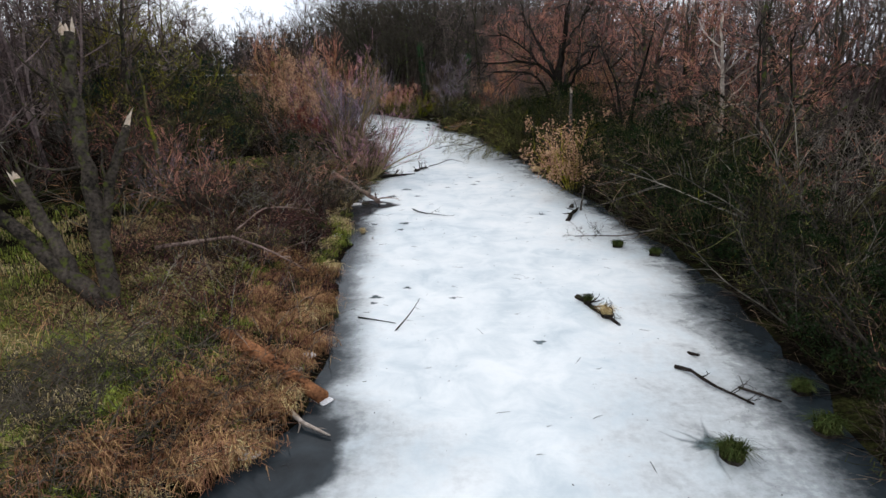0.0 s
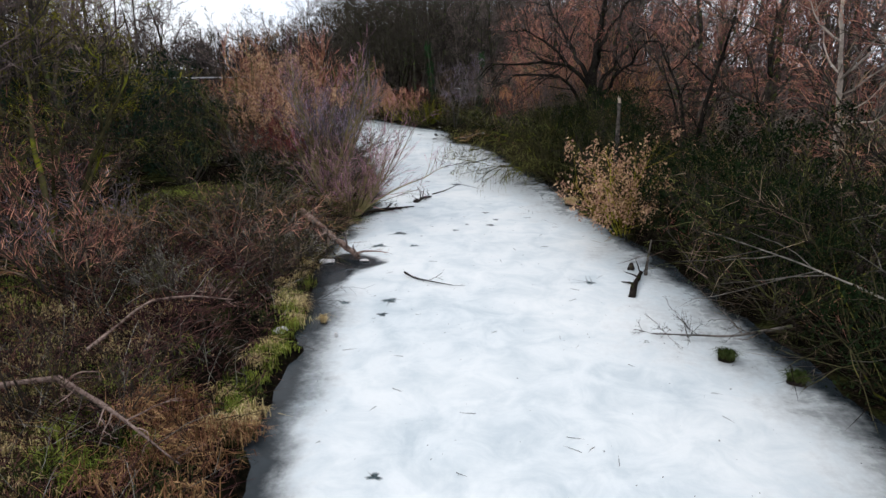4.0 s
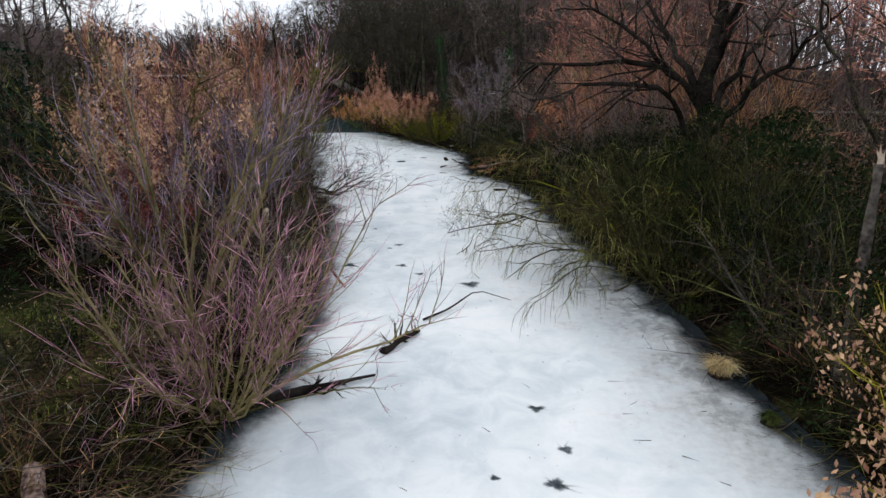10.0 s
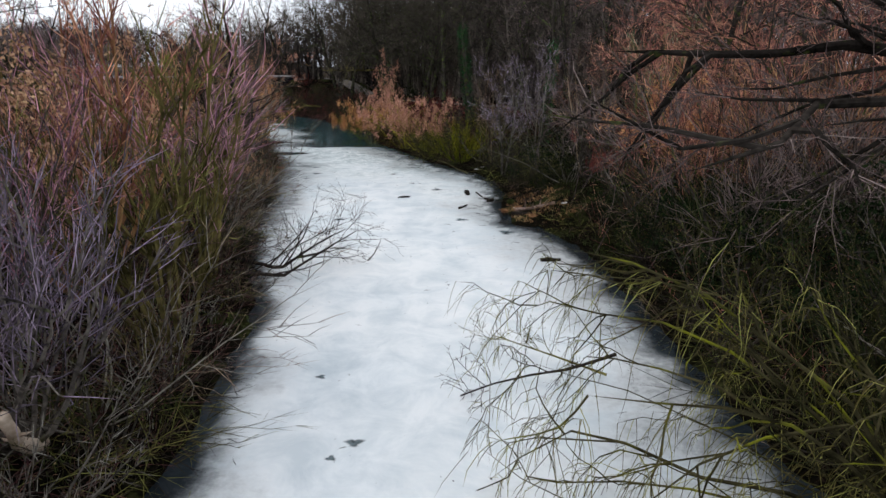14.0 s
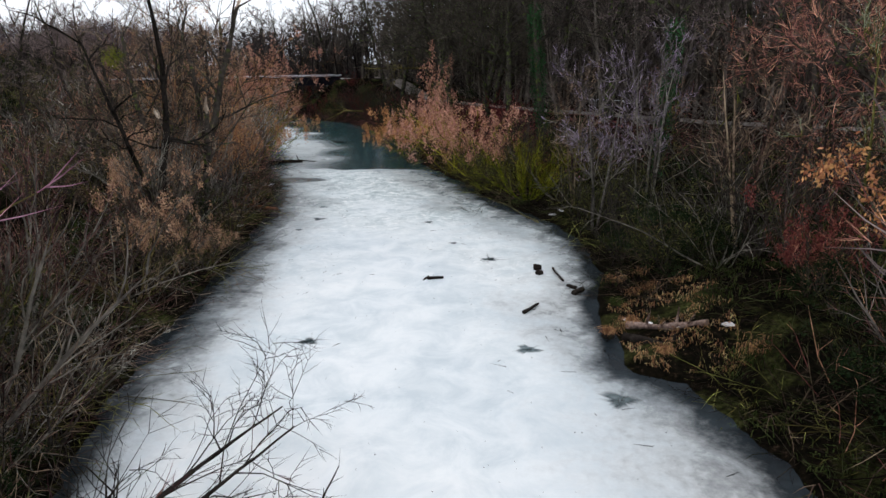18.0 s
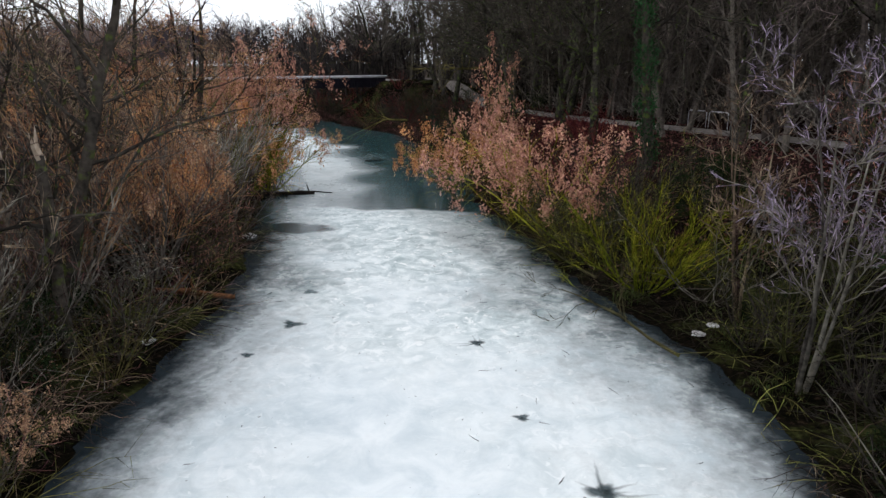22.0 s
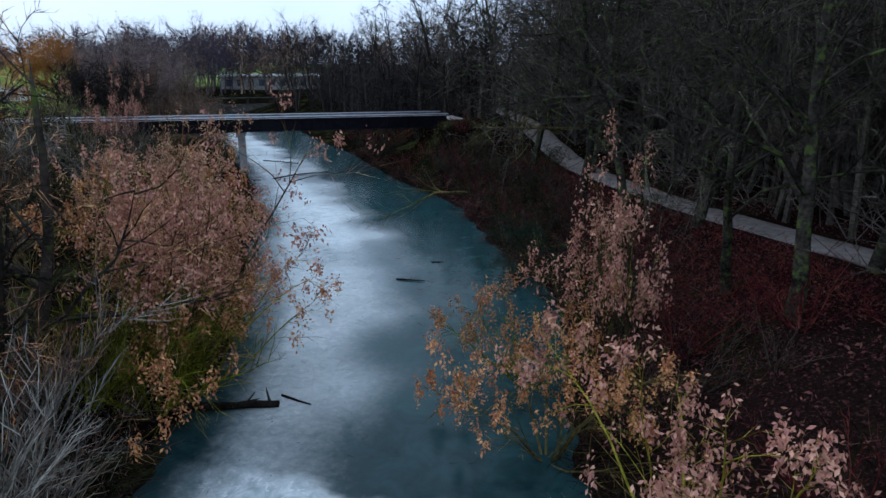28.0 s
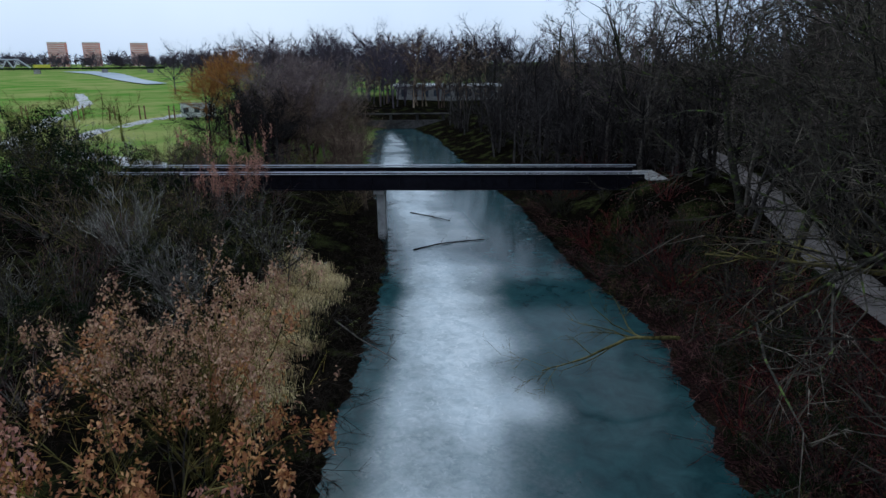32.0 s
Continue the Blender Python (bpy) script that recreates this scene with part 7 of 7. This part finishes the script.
snag("broken_snag", "pale broken snag rising above the bushes", [([(7.5, 38.5, 0.7), (7.5, 38.5, 3.0), (7.47, 38.54, 5.0)], 0.13, 0.07, 0)], 902)
snag("broken_snag", "broken tree with a pale splintered top", [([(-14.6, 74.8, 0.7), (-14.4, 74.6, 2.4), (-13.9, 74.3, 3.8), (-13.7, 74.15, 5.0)], 0.15, 0.09, 4), ([(-15.2, 75.2, 0.8), (-15.6, 75.4, 2.6), (-16.8, 75.8, 4.6)], 0.15, 0.08, 5), ([(-15.0, 75.0, 0.8), (-14.7, 75.6, 3.4), (-14.2, 76.2, 6.0), (-13.6, 76.8, 8.6)], 0.17, 0.07, 6)], 903, "bark_dark")
snag("broken_snag", "bare white broken tree in the wood edge", [([(14.2, 33, 0.9), (14.3, 33.3, 4.5), (13.8, 33.4, 8.6)], 0.14, 0.06, 7)], 904, "bark_pale")
mistle = thing("mistletoe", "yellow-green ball of mistletoe on a bare limb", "mistletoe")
rngm = np.random.default_rng(33)
md = unit(rngm.normal(0, 1, (500, 3)))
tagged(part("framework", mesh_of("framework", [tubes(grow(rngm, np.zeros((220, 3)), md[:220], 0.5, 2, 0.2), 0.008, 0.004, 3)]), M["mistletoe"], mistle), kind="stuff")
tagged(part("foliage", mesh_of("foliage", [leaves_at(rngm, md * rngm.uniform(0.25, 0.55, 500)[:, None], 0.09, 0)]), M["mistletoe"], mistle), kind="stuff")
mistle.matrix_basis = pose(-20.6, 78.6, 6.9)


# ---- marks in the ice ----
def thaw_spot(x, y, r, arms, reach, seed):
    """A soft dark spot with faint arms; the depth attribute fades to the ice round it."""
    rng = np.random.default_rng(seed)
    n = 28
    a = np.arange(n) * 2 * np.pi / n
    rad = r * (1 + 0.3 * np.sin(a * 3 + seed) + 0.2 * rng.uniform(-1, 1, n))
    v = [np.stack([x + np.cos(a) * rad * f, y + np.sin(a) * rad * f * 0.8, np.full(n, 0.004)], 1) for f in (1.7, 1.0, 0.5)] + [np.array([[x, y, 0.004]])]
    q = [[k * n + i, k * n + (i + 1) % n, (k + 1) * n + (i + 1) % n, (k + 1) * n + i] for k in range(2) for i in range(n)]
    pieces, depth = [(np.concatenate(v), q, [[2 * n + i, 2 * n + (i + 1) % n, 3 * n] for i in range(n)])], [np.repeat([0.0, 0.75, 1.0], n), [1.0]]
    for k in range(arms):
        b = rng.uniform(0, 2 * np.pi)
        c = grow(rng, np.array([[x, y, 0.0]]), np.array([[np.cos(b), np.sin(b), 0]]), np.array([reach * rng.uniform(0.5, 1.2)]), 5, 0.2)[0] * [1, 1, 0]
        w = r * 0.42 * np.linspace(1, 0.3, 6)[:, None]
        side = unit(np.cross(np.gradient(c, axis=0), [0, 0, 1.0])) * w
        z = [0, 0, 0.005 + 0.0004 * k]
        pieces.append((np.concatenate([c + side + z, c + z, c - side + z]), [[j * 6 + i, j * 6 + i + 1, j * 6 + i + 7, j * 6 + i + 6] for j in range(2) for i in range(5)], []))
        depth += [np.zeros(6), np.linspace(0.75, 0.0, 6), np.zeros(6)]
    me = mesh_of("thaw_spot", pieces)
    me.attributes.new("depth", "FLOAT", "POINT").data.foreach_set("value", np.concatenate(depth).astype(np.float32))
    return part("thaw_spot", me, M_CLEAR, ice, "dark thawed spot with branching cracks")


def thaw_material():
    m = material("clear_ice", (0.05, 0.07, 0.075), (0.20, 0.24, 0.25), rough=0.3, scale=5, bump=0, vary=0.3)
    n, l = m.node_tree.nodes, m.node_tree.links
    at = n.new("ShaderNodeAttribute")
    at.attribute_name = "depth"
    clear = n.new("ShaderNodeBsdfTransparent")
    both = n.new("ShaderNodeMixShader")
    l.new(at.outputs["Fac"], both.inputs[0])
    l.new(clear.outputs[0], both.inputs[1])
    l.new(n["Principled BSDF"].outputs[0], both.inputs[2])
    l.new(both.outputs[0], n["Material Output"].inputs["Surface"])
    return m


M_CLEAR = thaw_material()
for i, (x, y, r, arms, reach) in enumerate(((4.75, 9.9, 0.20, 6, 1.3), (-1.8, 26.6, 0.14, 3, 0.5), (-1.9, 25.5, 0.10, 2, 0.3), (-3.1, 26.4, 0.10, 3, 0.4), (4.4, 28.2, 0.10, 4, 1.0), (-2.2, 34.4, 0.15, 5, 1.0),
        (-2.8, 32.5, 0.16, 6, 1.0), (1.6, 35.8, 0.12, 3, 0.5), (1.9, 36.8, 0.09, 2, 0.3), (1.5, 38.2, 0.10, 2, 0.3), (0.1, 34.9, 0.09, 3, 0.3), (-1.5, 32.5, 0.10, 3, 0.5), (-4.1, 47.4, 0.16, 8, 1.0),
        (-2.3, 47.5, 0.12, 2, 0.3), (-1.6, 46.6, 0.10, 2, 0.2), (-2.7, 50.1, 0.10, 2, 0.2), (0.1, 65.4, 0.22, 5, 0.6), (-1.9, 67.4, 0.18, 3, 0.5), (-7.2, 66.9, 0.14, 6, 0.7), (-3.7, 74.3, 0.16, 6, 1.0),
        (-5.3, 76.1, 0.10, 2, 0.3), (-6.9, 79.1, 0.12, 6, 0.6), (-11.8, 78.9, 0.18, 1, 0.4), (-12.5, 81.2, 0.15, 1, 0.6), (-2.1, 17.5, 0.12, 1, 0.3), (-1.2, 18.3, 0.08, 1, 0.3), (0.2, 17.4, 0.06, 1, 0.2),
        (0.1, 45.7, 0.2, 4, 0.5), (2.3, 14.3, 0.1, 1, 0.4), (-2.1, 17.0, 0.07, 2, 0.2), (0.6, 35.9, 0.06, 1, 0.2), (-3.0, 49.6, 0.06, 1, 0.2), (-4.0, 52.5, 0.07, 1, 0.2), (-11.9, 77.0, 0.10, 2, 0.2))):
    thaw_spot(x, y, r, arms, reach, 500 + i)
rngd = np.random.default_rng(44)
dx, dy = rngd.uniform(-24, 8, 5000), rngd.uniform(6, 112, 5000)
dd, _ = shore(dx, dy)
ok = dd < -0.4
p = np.stack([dx[ok], dy[ok], np.full(ok.sum(), 0.012)], 1)[:1500]
tw = grow(rngd, p[:260], rngd.normal(0, 1, (260, 3)) * [1, 1, 0.03], rngd.uniform(0.08, 0.4, 260), 2, 0.1)
tw[..., 2] = 0.01
tagged(part("ice_debris", mesh_of("ice_debris", [leaves_at(rngd, p[260:], 0.035, 0.0), tubes(tw, 0.006, 0.004, 3)]), M["wood_wet"]), "scattered dark leaf and twig crumbs on the ice", "debris", kind="stuff")
for i, (x, y, r) in enumerate(((-3.35, 12.6, 0.16), (-2.5, 11.45, 0.15), (-3.5, 9.6, 0.2), (-4.0, 9.6, 0.17), (-3.2, 13.3, 0.14), (-4.4, 30.4, 0.25), (-3.1, 30.5, 0.14), (-4.3, 24.0, 0.18), (0.5, 69.2, 0.12), (1.6, 68.4, 0.13),
                                  (2.6, 68.0, 0.13), (1.0, 68.9, 0.10), (-17.8, 86.1, 0.3), (-14.4, 76.7, 0.16), (-1.8, 80.8, 0.16), (-1.4, 81.3, 0.14))):
    bm = bmesh.new()
    bmesh.ops.create_icosphere(bm, subdivisions=3, radius=r)
    for v in bm.verts:
        v.co *= 1 + 0.55 * noise.noise(v.co * 6 + Vector((i * 3, 0, 0))) + 0.3 * noise.noise(v.co * 17 + Vector((0, i * 3, 0)))
        v.co.z *= 0.22
    ob = part("frost_patch", bm, M["frost"])
    z = max(0.0, float(ground_z(np.array([x]), np.array([y]))[0]))
    ob.matrix_basis = pose(x, y, z + 0.04, 0, 0, i * 47)
    tagged(ob, "lump of white frost and snow at the bank", "frost", "frost lumps on the bank")


# ---- far side: meadow, buildings, horizon ----
def far_woods(name, label, places, height, spread, mat, seed, n_tw=130, width=0.09):
    """Far bare trees joined into one mass."""
    rng = np.random.default_rng(seed)
    pieces = []
    for x, y in places:
        h = height * rng.uniform(0.7, 1.15)
        z0 = float(ground_z(np.array([x]), np.array([y]))[0])
        tr = grow(rng, np.array([[x, y, z0 - 0.3]]), np.array([[rng.normal(0, 0.05), rng.normal(0, 0.05), 1]]), np.array([h * 0.78]), 4, 0.05)
        st, wy, ln, uu, _ = sprout(rng, tr, 12, 0.25, 1.0, (30, 78), spread / height * 1.1, 0.3)
        lim = grow(rng, st, wy, ln, 3, 0.15, (0, 0, 0.04))
        s2, w2, l2, _, _ = sprout(rng, lim, n_tw // 12, 0.2, 1, (20, 60), 0.55, 0.3)
        sh = grow(rng, s2, w2, l2, 1, 0.1)
        s3, w3, l3, _, _ = sprout(rng, sh, 3, 0.1, 1, (20, 60), 0.7, 0.3)
        pieces += [tubes(tr, 0.22, 0.05, 4), tubes(lim, width, width * 0.4, 3), tubes(sh, width * 0.55, 0.02, 3), tubes(grow(rng, s3, w3, l3, 1, 0.1), width * 0.3, 0.01, 3)]
    return tagged(part(name, mesh_of(name, pieces), M[mat]), label, "woods", kind="stuff")


rngf = np.random.default_rng(12)


def strip(a, b, n, jitter):
    u = rngf.uniform(0, 1, n)
    return np.array(a) + (np.array(b) - np.array(a)) * u[:, None] + rngf.normal(0, jitter, (n, 2))


far_woods("far_wood", "dark bare wood beyond the bend of the river", strip((-150, 238), (-20, 215), 60, 9), 17, 7, "twig_dark", 71)
far_woods("far_wood", "bare wood behind the weir", strip((-122, 198), (-60, 205), 26, 5), 15, 6, "twig_brown", 72)
far_woods("far_wood", "distant bare wood edge across the meadow", np.concatenate([strip((-212, 205), (-187, 247), 36, 5), strip((-187, 247), (-120, 290), 50, 6)]), 18, 11, "twig_far", 73, 140, width=0.12)
far_woods("far_wood", "distant purple grey tree line on the horizon", np.concatenate([strip((-900, 300), (-805, 525), 100, 16), strip((-650, 420), (-380, 420), 50, 10)]), 17, 13, "twig_far", 74, 100, 0.34)
far_woods("far_wood", "bare trees behind the left bank", strip((-75, 20), (-95, 100), 26, 9), 9, 6, "twig_brown", 75)
far_woods("far_wood", "distant bare tree belt beyond the fields", strip((-420, -60), (-400, 120), 30, 15), 15, 8, "twig_far", 76, width=0.2)
far_woods("meadow_shrubs", "bare bushes between river and meadow", strip((-70, 108), (-58, 92), 22, 3), 4, 4, "twig_olive", 78, 200, width=0.035)
far_woods("meadow_shrubs", "bare brown trees beside the river beyond the bridge", strip((-78, 140), (-110, 172), 30, 3), 10.5, 6, "twig_haze", 79, 260, width=0.045)
far_woods("meadow_shrubs", "dark shrubs beyond the bridge", strip((-70, 132), (-97, 154), 30, 2.5), 6, 5, "twig_dark", 80, 200, width=0.05)
far_woods("orange_willow", "large willow with orange twigs beyond the bridge", strip((-112, 150), (-107, 153), 6, 1.6), 10.5, 7, "twig_orange", 81, 420, 0.05)
far_woods("meadow_shrubs", "bare shrubs near the meadow track", strip((-80, 114), (-96, 127), 8, 2), 5.5, 4, "twig_olive", 82, 200, width=0.035)


far_woods("far_wood", "dark bare trees round the boat house", strip((-108, 196), (-150, 222), 26, 5), 15, 8, "twig_far", 83, 150, 0.07)
far_woods("meadow_shrubs", "reddish bare willows on the river bank beyond the bridge", strip((-67, 134), (-92, 158), 20, 2.5), 7, 5, "twig_brown", 84, 300, 0.035)


far_woods("meadow_shrubs", "brown and pinkish shrubs on the bank beyond the bridge", strip((-57, 131), (-82, 154), 22, 1.6), 4.5, 4, "twig_brown", 85, 260, 0.03)


def tower(x, y, w, h, turn, cols, rows):
    ob = thing("tower_block", "distant pink and white tower block with rows of windows", "building", "tower blocks on the horizon")
    part("wall", box(-w / 2, w / 2, -w / 3, w / 3, -2, h, 0.2), M["brick_pink"], ob)
    part("roof", box(-w / 2 - 0.4, w / 2 + 0.4, -w / 3 - 0.4, w / 3 + 0.4, h, h + 1.2), M["paint_white"], ob)
    me = bpy.data.meshes.new("window_band")
    b = box(-w / 2 + 1, w / 2 - 1, -w / 3 - 0.3, -w / 3 + 0.1, 0, h / rows * 0.28)
    b.to_mesh(me)
    b.free()
    me.materials.append(M["paint_white"])
    for i in range(rows):
        o = new("balcony_band", me)
        o.parent, o.location = ob, (0, 0, (i + 0.3) * h / rows)
    ob.matrix_basis = pose(x, y, 2.6, 0, 0, turn)


for px, py, w in ((-1420, 619, 31), (-1398, 674, 30), (-1362, 753, 32)):
    tower(px, py, w, 45, 60, 5, 13)


def trailer(x, y, turn):
    ob = thing("site_trailer", "white site trailer with dark windows on the meadow", "trailer")
    part("body", box(-2.6, 2.6, -1.1, 1.1, 0.55, 2.7, 0.08), M["paint_white"], ob)
    part("roof", box(-2.7, 2.7, -1.2, 1.2, 2.7, 2.82, 0.03), M["concrete"], ob)
    for a in (-1.7, 0.1, 1.7):
        part("window", box(a - 0.45, a + 0.45, -1.14, -1.08, 1.35, 2.15, 0.01), M["glass_dark"], ob)
    for a in (-1.6, 1.6):
        bm = bmesh.new()
        bmesh.ops.create_cone(bm, segments=20, radius1=0.34, radius2=0.34, depth=2.1, cap_ends=True)
        bmesh.ops.rotate(bm, verts=bm.verts, matrix=Matrix.Rotation(radians(90), 3, "X"))
        bmesh.ops.translate(bm, verts=bm.verts, vec=(a, 0, 0.34))
        part("wheel", bm, M["steel_dark"], ob)
    ob.matrix_basis = pose(x, y, float(ground_z(np.array([x]), np.array([y]))[0]), 0, 0, turn)


trailer(-117, 152.5, 42)
stake_me = mesh_of("stake", [tubes(np.array([[[0, 0, -0.3], [0, 0, 1.0], [0.02, 0, 2.3]]]), 0.13, 0.12, 8, point=False)], True)
stake_me.materials.append(M["stake"])
for x, y in ((-133.6, 139.7), (-129.2, 143.0), (-125.0, 146.2), (-120.9, 149.3), (-141.6, 133.7)):
    for k in (0, 0.9):
        st = tagged(new("tree_stake", stake_me), "brown round tree stake standing in the meadow", "stake", "paired tree stakes")
        st.location = (x + k * 0.8, y + k * 0.6, float(ground_z(np.array([x]), np.array([y]))[0]))

house = thing("boat_house", "long low building with a pale flat roof behind bare trees", "building")
part("wall", box(-13, 13, -4, 4, 0, 3.6), M["stone"], house)
part("roof", box(-13.8, 13.8, -4.8, 4.8, 3.6, 4.1, 0.05), M["paint_white"], house, "pale flat roof")
for a in np.arange(-11, 12, 2.75):
    part("window", box(a - 0.7, a + 0.7, -4.06, -3.98, 1.1, 2.8, 0.02), M["glass_dark"], house)
house.matrix_basis = pose(-122, 226, 2.4, 0, 0, 42)
weir = thing("weir", "dark concrete weir sill with a railing across the river head", "weir")
part("sill", box(-9, 9, -0.6, 0.6, -0.6, 1.5, 0.05), M["stone_dark"], weir)
part("walkway", box(-9, 9, -0.7, 0.9, 2.6, 2.75, 0.02), M["stone_dark"], weir)
for a in (-7.5, -2.5, 2.5, 7.5):
    part("pillar", box(a - 0.25, a + 0.25, -0.4, 0.4, 1.5, 2.6, 0.02), M["stone_dark"], weir)
part("rail", mesh_of("rail", [tubes(np.array([[[-9, 0, 3.7], [0, 0, 3.7], [9, 0, 3.7]]]), 0.04, 0.04, 6, point=False)]), M["steel_dark"], weir)
for a in np.arange(-9, 9.1, 2):
    part("post", mesh_of("post", [tubes(np.array([[[a, 0, 2.74], [a, 0, 3.2], [a, 0, 3.68]]]), 0.03, 0.03, 6, point=False)]), M["steel_dark"], weir)
weir.matrix_basis = pose(-98, 183.5, 0, 0, 0, 43)

truss = thing("rail_bridge", "distant pale steel truss railway bridge over the far river", "bridge")
beam = [box(-70, 96, -3, 3, 6.0, 7.4)]
part("deck", joined(beam), M["leaf_green"], truss, "dark green deck girder")
lines = [((-70, 0, 7.2), (-62, 0, 14)), ((-62, 0, 14), (-14, 0, 14)), ((-14, 0, 14), (-6, 0, 7.2))]
for i in range(6):
    a = -62 + i * 8
    lines += [((a, 0, 14), (a + 4, 0, 7.2)), ((a + 4, 0, 7.2), (a + 8, 0, 14))]
part("truss", mesh_of("truss", [tubes(np.array([[p, tuple((np.array(p) + q) / 2), q] for p, q in lines]), 0.5, 0.5, 4, point=False)]), M["rail_white"], truss, "pale truss members")
for a in (-2, 48, 84):
    part("pier", box(a - 2.4, a + 2.4, -3, 3, -3, 6, 0.2), M["stone"], truss)
part("tram", box(-4, 8, -1.4, 1.4, 7.25, 10.0, 0.2), M["yellow_paint"], truss, "yellow carriage on the deck")
truss.matrix_basis = pose(-619.6, 303.5, 0, 0, 0, 66.8)
rx, ry = np.meshgrid(np.linspace(0, 1, 24), np.array([0, 1.0]))
mx = -700 + 410 * rx
my = 350 - 115 * rx + ry * (30 - 20 * rx) + 6 * np.sin(rx * 5)
v = np.stack([mx, my, np.full_like(mx, 3.05)], -1).reshape(-1, 3)
q = [[i, i + 1, 24 + i + 1, 24 + i] for i in range(23)]
tagged(part("far_river", mesh_of("far_river", [(v, q, [])]), M["far_ice"]), "pale strip of a far river across the fields", "river", kind="structure")
rail_fence = thing("path_railing", "thin pale metal barrier beside the foot path", "railing")
for a in (0, 1.6, 3.2):
    part("hoop", mesh_of("hoop", [tubes(np.array([[(a, 0, -0.2), (a, 0, 0.9), (a + 0.1, 0, 1.0), (a + 1.3, 0, 1.0), (a + 1.4, 0, 0.9), (a + 1.4, 0, -0.2)]]), 0.03, 0.03, 6, point=False)]), M["rail_white"], rail_fence)
rail_fence.matrix_basis = pose(-0.4, 109.2, 2.5, 0, 0, -46)
